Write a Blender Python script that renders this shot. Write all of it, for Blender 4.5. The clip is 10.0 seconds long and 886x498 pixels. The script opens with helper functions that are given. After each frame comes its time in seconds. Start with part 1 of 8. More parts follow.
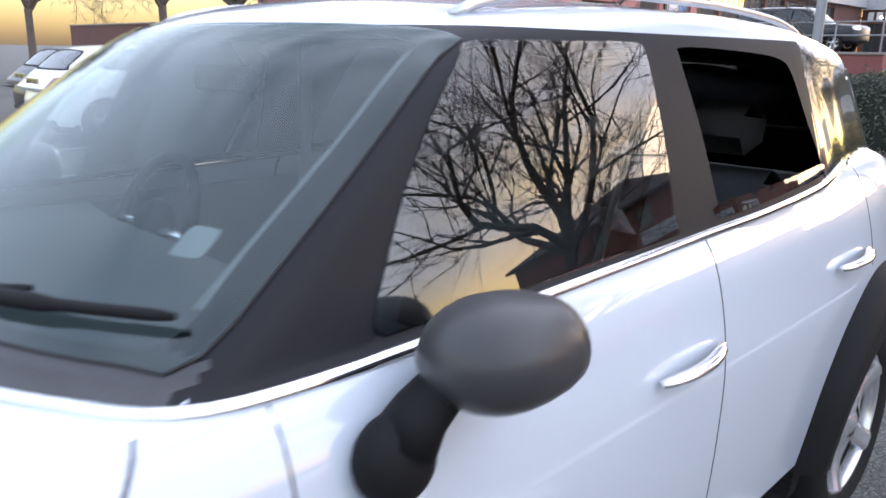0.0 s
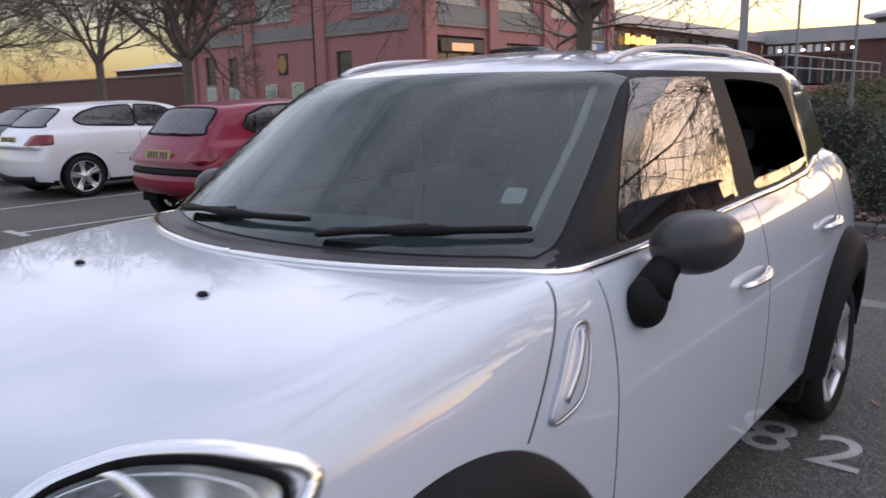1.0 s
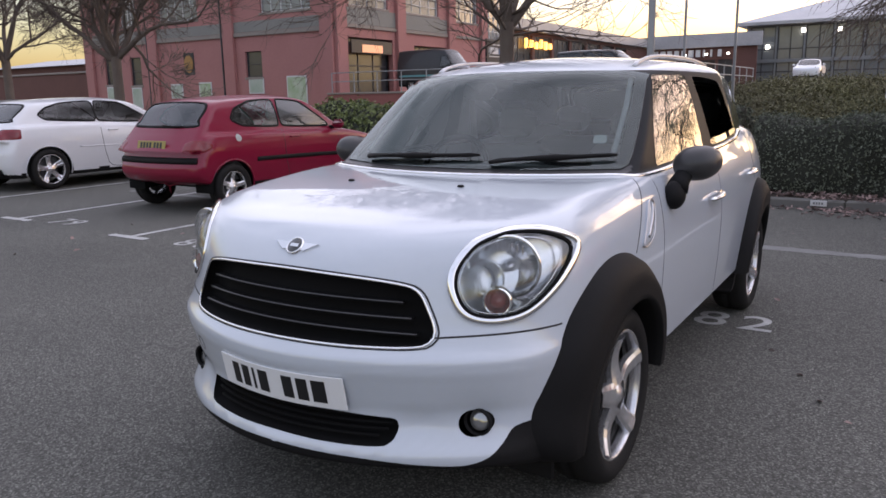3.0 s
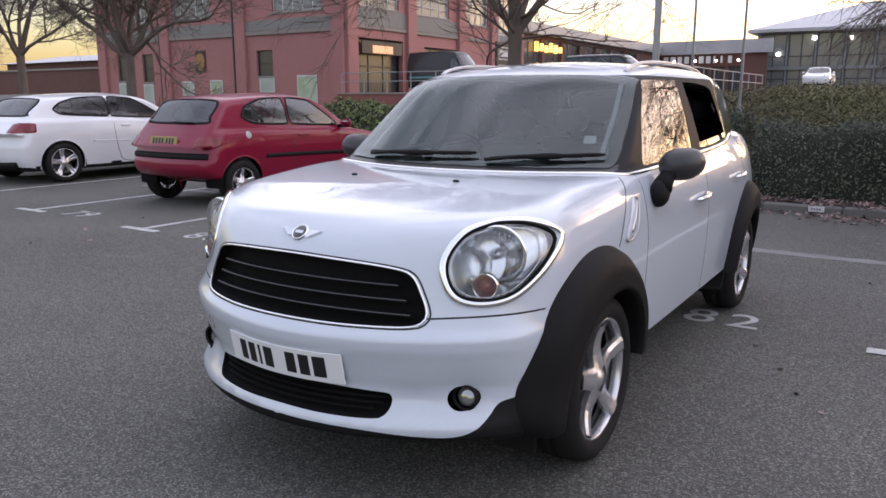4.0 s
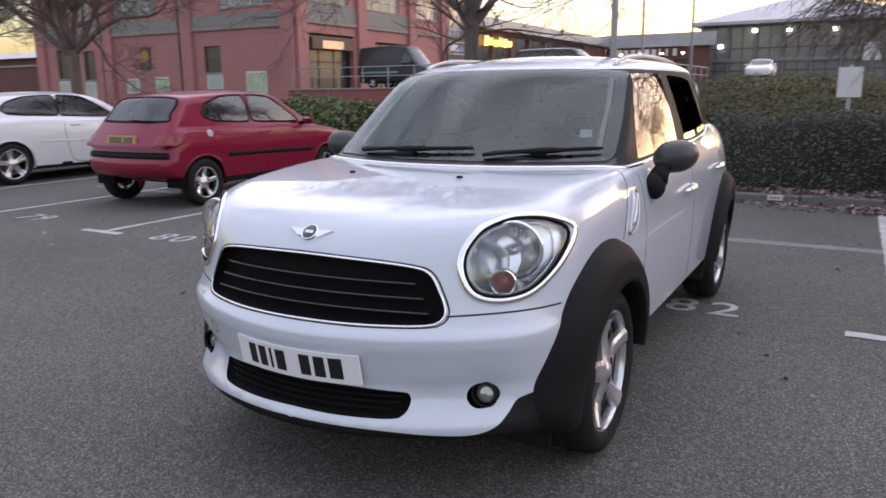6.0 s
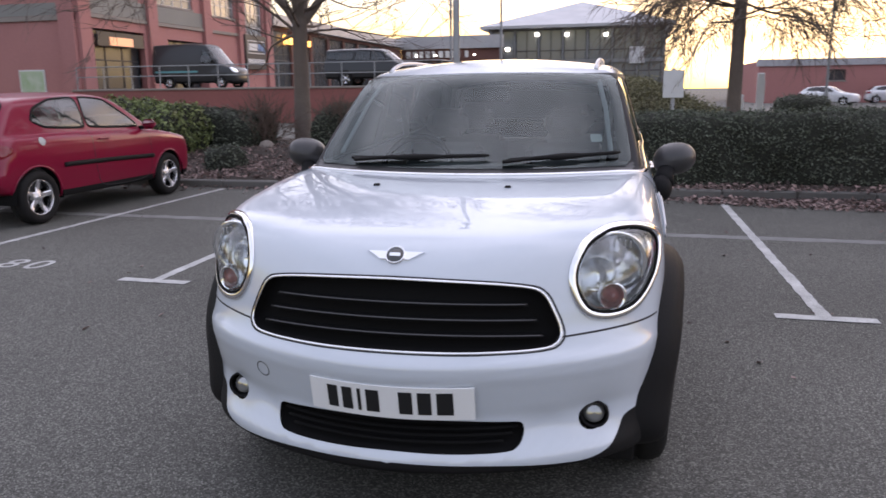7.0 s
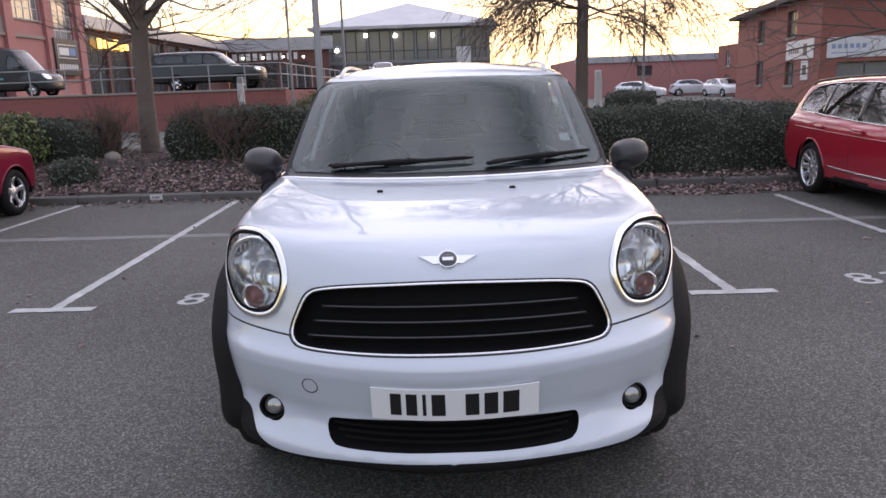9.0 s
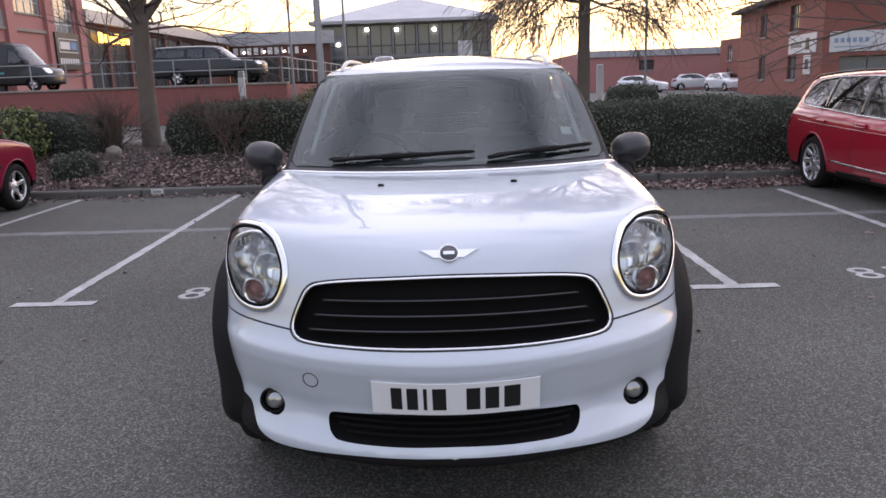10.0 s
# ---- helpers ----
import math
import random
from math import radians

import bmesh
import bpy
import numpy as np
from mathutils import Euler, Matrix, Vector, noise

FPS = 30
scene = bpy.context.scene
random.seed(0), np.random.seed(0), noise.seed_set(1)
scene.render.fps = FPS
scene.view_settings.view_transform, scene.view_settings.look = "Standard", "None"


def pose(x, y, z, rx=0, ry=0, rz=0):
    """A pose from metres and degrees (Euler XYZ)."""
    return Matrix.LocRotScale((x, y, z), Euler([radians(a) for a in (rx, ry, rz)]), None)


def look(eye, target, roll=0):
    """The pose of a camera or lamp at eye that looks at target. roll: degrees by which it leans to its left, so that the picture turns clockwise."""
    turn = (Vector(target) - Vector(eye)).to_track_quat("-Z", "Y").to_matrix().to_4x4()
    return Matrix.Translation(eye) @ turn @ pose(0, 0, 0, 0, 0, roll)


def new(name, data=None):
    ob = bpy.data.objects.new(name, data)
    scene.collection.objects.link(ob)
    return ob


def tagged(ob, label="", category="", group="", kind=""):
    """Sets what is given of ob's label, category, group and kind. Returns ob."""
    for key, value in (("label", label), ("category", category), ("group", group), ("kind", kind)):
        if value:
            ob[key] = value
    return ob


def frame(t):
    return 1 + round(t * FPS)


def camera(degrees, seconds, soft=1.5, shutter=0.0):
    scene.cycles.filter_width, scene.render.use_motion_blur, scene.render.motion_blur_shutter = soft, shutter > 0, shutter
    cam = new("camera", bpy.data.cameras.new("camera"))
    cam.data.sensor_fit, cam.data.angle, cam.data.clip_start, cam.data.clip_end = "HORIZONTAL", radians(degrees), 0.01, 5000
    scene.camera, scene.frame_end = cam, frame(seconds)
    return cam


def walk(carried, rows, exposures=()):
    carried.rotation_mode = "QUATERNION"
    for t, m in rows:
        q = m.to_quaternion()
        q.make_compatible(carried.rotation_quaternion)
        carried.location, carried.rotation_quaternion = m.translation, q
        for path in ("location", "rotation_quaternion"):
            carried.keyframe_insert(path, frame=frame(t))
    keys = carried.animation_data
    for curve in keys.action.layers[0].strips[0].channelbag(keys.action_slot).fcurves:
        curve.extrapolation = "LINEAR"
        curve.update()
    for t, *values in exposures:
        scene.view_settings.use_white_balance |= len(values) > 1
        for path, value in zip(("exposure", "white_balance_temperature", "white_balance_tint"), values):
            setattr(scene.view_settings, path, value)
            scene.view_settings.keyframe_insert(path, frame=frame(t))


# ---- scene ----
cam = camera(61.1, 10.0, soft=1.6, shutter=0.35)
PATH = [
    (0, (1.461, 0.864, 1.470), (0.080, 2.219, 0.961), 1.0),
    (0.5, (1.575, 0.354, 1.445), (0.200, 1.745, 1.027), 0.0),
    (1, (1.544, -0.135, 1.451), (0.276, 1.360, 1.053), -1.2),
    (1.5, (1.514, -0.643, 1.458), (0.349, 0.924, 1.027), -2.9),
    (2, (1.585, -1.126, 1.435), (0.439, 0.448, 0.978), -3.0),
    (2.5, (1.617, -1.507, 1.417), (0.559, 0.14, 1.004), -1.8),
    (4, (1.834, -1.876, 1.402), (0.765, -0.233, 1.008), -0.0),
    (4.5, (1.829, -1.882, 1.403), (0.764, -0.239, 0.997), -0.7),
    (5, (1.828, -1.882, 1.403), (0.774, -0.232, 0.994), -1.0),
    (5.5, (1.826, -1.887, 1.408), (0.778, -0.234, 0.997), -1.1),
    (6, (1.644, -1.967, 1.406), (0.684, -0.26, 0.998), -0.6),
    (6.2, (1.466, -2.024, 1.41), (0.624, -0.253, 1.016), -0.6),
    (7.3, (0.438, -2.15, 1.439), (0.11, -0.224, 1.01), -0.6),
    (7.5, (0.299, -2.163, 1.434), (0.085, -0.225, 0.989), -0.6),
    (8, (0.052, -2.236, 1.467), (0.026, -0.289, 1.008), -1.0),
    (8.5, (0.029, -2.253, 1.464), (-0.008, -0.3, 1.034), -1.3),
    (9, (0.037, -2.257, 1.466), (-0.007, -0.302, 1.045), -2.0),
    (9.5, (0.035, -2.258, 1.465), (-0.01, -0.304, 1.039), -2.0),
    (10, (0.038, -2.248, 1.462), (-0.01, -0.296, 1.027), -2.0),
]
EXPOSURES = [(0, 1.32, 6250, 10), (0.6, 0.72, 6400, 11), (1.0, 0.34, 6700, 14), (1.6, 0.0, 6650, 14), (2.1, -0.08, 6750, 15), (2.7, 0.24, 6800, 16), (3.8, 0.62, 6750, 16), (10, 0.58, 6780, 17)]
walk(cam, [(t, look(eye, target, roll)) for t, eye, target, roll in PATH], EXPOSURES)

# ---- world and sun: low winter sun behind thin cloud, ahead and to the right of the car park
SUN_AZ, SUN_EL = radians(20), radians(5)
world = bpy.data.worlds.new("sky")
scene.world = world
world.use_nodes = True
wn, wl = world.node_tree.nodes, world.node_tree.links
wn.clear()
w_out = wn.new("ShaderNodeOutputWorld")
w_bg = wn.new("ShaderNodeBackground")
w_sky = wn.new("ShaderNodeTexSky")
w_sky.sky_type = "NISHITA"
w_sky.sun_disc = False
w_sky.sun_elevation, w_sky.sun_rotation = SUN_EL, SUN_AZ
w_sky.air_density, w_sky.dust_density, w_sky.ozone_density = 1.0, 2.0, 1.5
w_bg.inputs["Strength"].default_value = 0.15
w_co = wn.new("ShaderNodeTexCoord")
w_map = wn.new("ShaderNodeMapping")
w_map.inputs["Scale"].default_value = (1.0, 1.0, 3.2)
w_noise = wn.new("ShaderNodeTexNoise")
w_noise.inputs["Scale"].default_value = 2.2
w_noise.inputs["Detail"].default_value = 7
w_noise.inputs["Roughness"].default_value = 0.55
w_ramp = wn.new("ShaderNodeValToRGB")
w_ramp.color_ramp.elements[0].position, w_ramp.color_ramp.elements[1].position = 0.20, 0.52
w_ramp.color_ramp.elements[0].color, w_ramp.color_ramp.elements[1].color = (0, 0, 0, 1), (0.92, 0.92, 0.92, 1)
w_gain = wn.new("ShaderNodeMix")
w_gain.data_type, w_gain.blend_type = "RGBA", "MULTIPLY"
w_gain.inputs["Factor"].default_value = 1.0
w_gain.inputs["B"].default_value = (2.6, 2.3, 2.1, 1)
w_mix = wn.new("ShaderNodeMix")
w_mix.data_type, w_mix.blend_type = "RGBA", "MIX"
w_cloud = wn.new("ShaderNodeMix")
w_cloud.data_type = "RGBA"
w_cloud.inputs["A"].default_value, w_cloud.inputs["B"].default_value = (4.3, 4.8, 6.1, 1), (8.7, 8.9, 10.6, 1)
w_side = wn.new("ShaderNodeMapRange")
w_side.interpolation_type = "SMOOTHSTEP"
w_side.inputs["From Min"].default_value, w_side.inputs["From Max"].default_value = -0.45, 0.45
wl.new(w_co.outputs["Generated"], w_map.inputs["Vector"])
wl.new(w_map.outputs["Vector"], w_noise.inputs["Vector"])
wl.new(w_noise.outputs["Fac"], w_ramp.inputs["Fac"])
wl.new(w_sky.outputs["Color"], w_gain.inputs["A"])
w_cap = wn.new("ShaderNodeMix")
w_cap.data_type, w_cap.blend_type = "RGBA", "DARKEN"
w_cap.inputs["Factor"].default_value = 1.0
w_cap.inputs["B"].default_value = (18.0, 12.8, 6.8, 1)
wl.new(w_gain.outputs["Result"], w_cap.inputs["A"])
wl.new(w_cap.outputs["Result"], w_mix.inputs["A"])
w_sep = wn.new("ShaderNodeSeparateXYZ")
w_low = wn.new("ShaderNodeMapRange")
w_low.interpolation_type = "SMOOTHSTEP"
w_low.inputs["From Min"].default_value, w_low.inputs["From Max"].default_value = 0.07, 0.18
w_low.inputs["To Min"].default_value = 0.04
w_fac = wn.new("ShaderNodeMath")
w_fac.operation = "MULTIPLY"
wl.new(w_co.outputs["Generated"], w_sep.inputs["Vector"])
wl.new(w_sep.outputs["Z"], w_low.inputs["Value"])
w_dot = wn.new("ShaderNodeVectorMath")
w_dot.operation = "DOT_PRODUCT"
w_dot.inputs[1].default_value = (math.sin(SUN_AZ), math.cos(SUN_AZ), 0.0)
wl.new(w_co.outputs["Generated"], w_dot.inputs[0])
wl.new(w_dot.outputs["Value"], w_side.inputs["Value"])
wl.new(w_side.outputs["Result"], w_cloud.inputs["Factor"])
wl.new(w_cloud.outputs["Result"], w_mix.inputs["B"])
wl.new(w_low.outputs["Result"], w_fac.inputs[0])
wl.new(w_ramp.outputs["Color"], w_fac.inputs[1])
wl.new(w_fac.outputs[0], w_mix.inputs["Factor"])
wl.new(w_mix.outputs["Result"], w_bg.inputs["Color"])
wl.new(w_bg.outputs["Background"], w_out.inputs["Surface"])
sun = new("sun", bpy.data.lights.new("sun", "SUN"))
sun.data.energy, sun.data.angle, sun.data.color = 0.3, radians(22), (1.0, 0.66, 0.38)
sun.matrix_world = look((0, 0, 50), (-50 * math.sin(SUN_AZ), -50 * math.cos(SUN_AZ), 50 - 50 * math.tan(SUN_EL)))

# ---- materials
def material(name, colour, rough=0.5, metal=0.0, grain=0.0, scale=8.0, colour2=None, big=0.0, bump=0.0, bump_scale=200.0, fine_rough=0.5,
             coat=0.0, transmission=0.0, ior=1.45, emit=None, emit_strength=1.0, fine_scale=0.0, island=0.0, obrandom=0.0, spec=0.5):
    """A Principled material: base colour with variation at a large and a small scale, and fine relief."""
    m = bpy.data.materials.new(name)
    m.use_nodes = True
    n, l = m.node_tree.nodes, m.node_tree.links
    b = n["Principled BSDF"]
    b.inputs["Base Color"].default_value = (*colour, 1)
    b.inputs["Roughness"].default_value = rough
    b.inputs["Metallic"].default_value = metal
    b.inputs["IOR"].default_value = ior
    b.inputs["Coat Weight"].default_value = coat
    b.inputs["Coat Roughness"].default_value, b.inputs["Coat IOR"].default_value = 0.01, 1.75
    b.inputs["Transmission Weight"].default_value = transmission
    b.inputs["Specular IOR Level"].default_value = spec
    if emit:
        b.inputs["Emission Color"].default_value = (*emit, 1)
        b.inputs["Emission Strength"].default_value = emit_strength
    co = n.new("ShaderNodeTexCoord").outputs["Object"]
    colour_out = None
    if grain or big or colour2:
        fine = n.new("ShaderNodeTexNoise")
        fine.inputs["Scale"].default_value, fine.inputs["Detail"].default_value = fine_scale or scale * 12, (8 if fine_rough > 0.5 else 4)
        fine.inputs["Roughness"].default_value = fine_rough
        wide = n.new("ShaderNodeTexNoise")
        wide.inputs["Scale"].default_value, wide.inputs["Detail"].default_value = scale, 5
        l.new(co, fine.inputs["Vector"])
        l.new(co, wide.inputs["Vector"])
        mixer = n.new("ShaderNodeMix")
        mixer.data_type = "RGBA"
        mixer.inputs["A"].default_value = (*colour, 1)
        mixer.inputs["B"].default_value = (*(colour2 or [c * 0.6 for c in colour]), 1)
        fac = n.new("ShaderNodeMath")
        fac.operation = "MULTIPLY_ADD"
        both = n.new("ShaderNodeMath")
        both.operation = "MULTIPLY"
        l.new(fine.outputs["Fac"], both.inputs[0])
        both.inputs[1].default_value = grain
        l.new(wide.outputs["Fac"], fac.inputs[0])
        fac.inputs[1].default_value = big
        l.new(both.outputs[0], fac.inputs[2])
        lift = n.new("ShaderNodeMapRange")
        mid = 0.5 * (grain + big)
        lift.inputs["From Min"].default_value, lift.inputs["From Max"].default_value = mid - 0.3, mid + 0.3
        l.new(fac.outputs[0], lift.inputs["Value"])
        l.new(lift.outputs["Result"], mixer.inputs["Factor"])
        colour_out = mixer.outputs["Result"]
    if island or obrandom:
        source = n.new("ShaderNodeNewGeometry").outputs["Random Per Island"] if island else n.new("ShaderNodeObjectInfo").outputs["Random"]
        amount = island or obrandom
        ranged = n.new("ShaderNodeMapRange")
        ranged.inputs["To Min"].default_value, ranged.inputs["To Max"].default_value = 1 - amount, 1 + amount
        l.new(source, ranged.inputs["Value"])
        hsv = n.new("ShaderNodeHueSaturation")
        hsv.inputs["Color"].default_value = (*colour, 1)
        if colour_out:
            l.new(colour_out, hsv.inputs["Color"])
        l.new(ranged.outputs["Result"], hsv.inputs["Value"])
        colour_out = hsv.outputs["Color"]
    if colour_out:
        l.new(colour_out, b.inputs["Base Color"])
    if bump:
        bn = n.new("ShaderNodeTexNoise")
        bn.inputs["Scale"].default_value, bn.inputs["Detail"].default_value = bump_scale, 3
        l.new(co, bn.inputs["Vector"])
        bu = n.new("ShaderNodeBump")
        bu.inputs["Strength"].default_value, bu.inputs["Distance"].default_value = min(1.0, bump), 0.004
        l.new(bn.outputs["Fac"], bu.inputs["Height"])
        l.new(bu.outputs["Normal"], b.inputs["Normal"])
    return m


def glass(name, tint, rough=0.0, ior=1.75, shine=(1, 1, 1)):
    """Thin pane: mirror-like by Fresnel, else clear with a tint."""
    m = bpy.data.materials.new(name)
    m.use_nodes = True
    n, l = m.node_tree.nodes, m.node_tree.links
    n.clear()
    out = n.new("ShaderNodeOutputMaterial")
    mixer = n.new("ShaderNodeMixShader")
    fres = n.new("ShaderNodeFresnel")
    fres.inputs["IOR"].default_value = ior
    gloss = n.new("ShaderNodeBsdfGlossy")
    gloss.inputs["Roughness"].default_value = rough
    gloss.inputs["Color"].default_value = (*shine, 1)
    clear = n.new("ShaderNodeBsdfTransparent")
    clear.inputs["Color"].default_value = (*tint, 1)
    l.new(fres.outputs["Fac"], mixer.inputs["Fac"])
    l.new(clear.outputs["BSDF"], mixer.inputs[1])
    l.new(gloss.outputs["BSDF"], mixer.inputs[2])
    l.new(mixer.outputs["Shader"], out.inputs["Surface"])
    return m


WHITE_PAINT = material("white_paint", (0.54, 0.585, 0.65), rough=0.28, coat=1.0, grain=0.25, big=0.2, scale=3, colour2=(0.485, 0.53, 0.59), spec=0.4)
WHITE_PAINT_OLD = material("white_paint_plain", (0.74, 0.75, 0.78), rough=0.3, coat=0.7, grain=0.3, big=0.3, scale=2, colour2=(0.66, 0.67, 0.70))
RED_PAINT = material("red_paint", (0.22, 0.003, 0.030), rough=0.34, coat=0.4, grain=0.2, big=0.3, scale=2, colour2=(0.18, 0.003, 0.025), spec=0.2)
RED_PAINT_2 = material("bright_red_paint", (0.42, 0.008, 0.03), rough=0.28, coat=0.9, grain=0.2, big=0.3, scale=2, colour2=(0.36, 0.007, 0.026))
DARK_PAINT = material("dark_paint", (0.014, 0.015, 0.018), rough=0.35, coat=0.15, grain=0.3, big=0.3, scale=2, colour2=(0.018, 0.019, 0.021))
BLACK_GLOSS = material("black_gloss", (0.012, 0.012, 0.015), rough=0.08, coat=0.6, grain=0.2, big=0.2, scale=3)
BLACK_PLASTIC = material("black_plastic", (0.0085, 0.0082, 0.009), rough=0.62, grain=0.4, big=0.3, scale=6, colour2=(0.013, 0.0125, 0.013), bump=0.15, bump_scale=900, spec=0.16)
MIRROR_PLASTIC = material("mirror_plastic", (0.035, 0.034, 0.037), rough=0.36, grain=0.3, big=0.3, scale=10, colour2=(0.05, 0.048, 0.05))
PILLAR_BLACK = material("pillar_black", (0.014, 0.014, 0.016), rough=0.5, grain=0.3, big=0.3, scale=6, colour2=(0.020, 0.020, 0.023), spec=0.15)
BLACK_INSIDE = material("black_inside", (0.009, 0.009, 0.0095), rough=0.85, grain=0.3, big=0.3, spec=0.12)
SEAM = material("panel_gap", (0.03, 0.03, 0.033), rough=0.7)
RUBBER = material("tyre_rubber", (0.011, 0.011, 0.012), rough=0.8, grain=0.5, big=0.4, scale=9, colour2=(0.020, 0.019, 0.018), spec=0.2, bump=0.3, bump_scale=300)
CHROME = material("chrome", (0.85, 0.85, 0.87), rough=0.06, metal=1.0)
SATIN = material("satin_alloy", (0.74, 0.74, 0.76), rough=0.26, metal=0.85, grain=0.3, big=0.3, scale=12, colour2=(0.62, 0.62, 0.64))
RAIL_ALLOY = material("rail_alloy", (0.55, 0.55, 0.57), rough=0.3, metal=1.0)
REFLECTOR = material("lamp_reflector", (0.90, 0.91, 0.93), rough=0.13, metal=0.9)
LAMP_INSIDE = material("lamp_housing", (0.80, 0.82, 0.85), rough=0.2, metal=0.8)
BAR_GREY = material("grille_bar_grey", (0.10, 0.10, 0.105), rough=0.3, metal=0.8)
AMBER = material("indicator_amber", (0.55, 0.22, 0.21), rough=0.15, coat=0.8)
TAIL_RED = material("tail_lamp_red", (0.17, 0.003, 0.010), rough=0.2, coat=0.25)
CLEAR = glass("clear_glass", (0.93, 0.95, 0.95))
WINDSCREEN = glass("windscreen_glass", (0.80, 0.90, 0.885), ior=1.64, shine=(0.90, 0.98, 0.97))
TINTED = glass("tinted_glass", (0.34, 0.35, 0.36))
SIDE_GLASS = glass("side_glass", (0.68, 0.73, 0.73), ior=1.85)
ESTATE_GLASS = glass("estate_glass", (0.45, 0.48, 0.46), ior=2.5)
FOG_GLASS = material("fog_glass", (0.36, 0.365, 0.37), rough=0.06, metal=0.7)
CABIN = material("cabin_trim", (0.13, 0.135, 0.14), rough=0.75, grain=0.4, big=0.3, scale=8)
SEAT_CLOTH = material("seat_cloth", (0.17, 0.17, 0.178), rough=0.9, grain=0.5, big=0.3, scale=14, bump=0.4, bump_scale=500)
HEADLINER = material("headliner", (0.42, 0.42, 0.43), rough=0.9, grain=0.3, big=0.2)
PLATE_WHITE = material("plate_white", (0.78, 0.79, 0.80), rough=0.3, grain=0.2, big=0.2, colour2=(0.72, 0.72, 0.73))
PLATE_YELLOW = material("plate_yellow", (0.40, 0.30, 0.07), rough=0.35, grain=0.2, big=0.2)
PLATE_INK = material("plate_ink", (0.012, 0.012, 0.013), rough=0.4)
PAPER = material("paper", (0.50, 0.53, 0.52), rough=0.6, grain=0.2, big=0.2)
LINE_PAINT = material("line_paint", (0.60, 0.60, 0.59), rough=0.75, grain=1.1, big=0.8, scale=5, fine_scale=70, fine_rough=0.75, colour2=(0.24, 0.24, 0.235), bump=0.4, bump_scale=260)
OLD_LINE = material("worn_line_paint", (0.24, 0.24, 0.235), rough=0.8, grain=0.7, big=0.8, scale=4, colour2=(0.13, 0.13, 0.125))


def asphalt_material():
    """Worn asphalt: chips of varied grey in dark binder, with broad paler and darker areas."""
    m = bpy.data.materials.new("asphalt")
    m.use_nodes = True
    n, l = m.node_tree.nodes, m.node_tree.links
    b = n["Principled BSDF"]
    b.inputs["Roughness"].default_value = 0.85
    b.inputs["Specular IOR Level"].default_value = 0.45
    co = n.new("ShaderNodeTexCoord").outputs["Object"]
    chips = n.new("ShaderNodeTexVoronoi")
    chips.inputs["Scale"].default_value = 150
    ramp = n.new("ShaderNodeValToRGB")
    ramp.color_ramp.elements[0].position, ramp.color_ramp.elements[0].color = 0.1, (0.042, 0.041, 0.036, 1)
    ramp.color_ramp.elements[1].position, ramp.color_ramp.elements[1].color = 1.0, (0.21, 0.207, 0.187, 1)
    mid = ramp.color_ramp.elements.new(0.72)
    mid.color = (0.096, 0.094, 0.084, 1)
    apart = n.new("ShaderNodeSeparateColor")
    wide = n.new("ShaderNodeTexNoise")
    wide.inputs["Scale"].default_value, wide.inputs["Detail"].default_value = 0.5, 6
    gain = n.new("ShaderNodeMapRange")
    gain.inputs["From Min"].default_value, gain.inputs["From Max"].default_value = 0.3, 0.7
    gain.inputs["To Min"].default_value, gain.inputs["To Max"].default_value = 0.84, 1.18
    hsv = n.new("ShaderNodeHueSaturation")
    rough = n.new("ShaderNodeTexNoise")
    rough.inputs["Scale"].default_value, rough.inputs["Detail"].default_value = 260, 2
    relief = n.new("ShaderNodeMath")
    relief.operation = "SUBTRACT"
    bump = n.new("ShaderNodeBump")
    bump.inputs["Strength"].default_value, bump.inputs["Distance"].default_value = 0.35, 0.004
    for tex in (chips, wide, rough):
        l.new(co, tex.inputs["Vector"])
    l.new(chips.outputs["Color"], apart.inputs["Color"])
    l.new(apart.outputs["Red"], ramp.inputs["Fac"])
    l.new(ramp.outputs["Color"], hsv.inputs["Color"])
    l.new(wide.outputs["Fac"], gain.inputs["Value"])
    l.new(gain.outputs["Result"], hsv.inputs["Value"])
    l.new(hsv.outputs["Color"], b.inputs["Base Color"])
    l.new(rough.outputs["Fac"], relief.inputs[0])
    l.new(chips.outputs["Distance"], relief.inputs[1])
    l.new(relief.outputs[0], bump.inputs["Height"])
    l.new(bump.outputs["Normal"], b.inputs["Normal"])
    return m


ASPHALT = asphalt_material()
KERB = material("kerb_concrete", (0.125, 0.12, 0.113), rough=0.85, grain=0.5, big=0.5, scale=3, colour2=(0.11, 0.105, 0.10), bump=0.5, bump_scale=150, obrandom=0.15)
SOIL = material("soil", (0.050, 0.036, 0.028), rough=0.95, grain=0.6, big=0.6, scale=2, colour2=(0.022, 0.017, 0.014), bump=1.0, bump_scale=60)
GRIT = material("grit", (0.26, 0.25, 0.235), rough=0.8, island=0.7, grain=0.2, big=0.2)
LITTER = material("dead_leaves", (0.25, 0.175, 0.16), rough=0.75, island=0.85, grain=0.4, big=0.3, scale=3)
LEAF = material("hedge_leaves", (0.095, 0.108, 0.075), rough=0.62, island=0.45, grain=0.2, big=0.6, scale=0.7, colour2=(0.066, 0.076, 0.056))
LEAF_LIGHT = material("laurel_leaves", (0.20, 0.235, 0.08), rough=0.45, island=0.5, grain=0.2, big=0.5, scale=0.8, colour2=(0.09, 0.12, 0.045))
BANK_LEAF = material("bank_growth", (0.15, 0.15, 0.07), rough=0.75, island=0.5, grain=0.3, big=0.9, scale=0.5, colour2=(0.085, 0.07, 0.045))
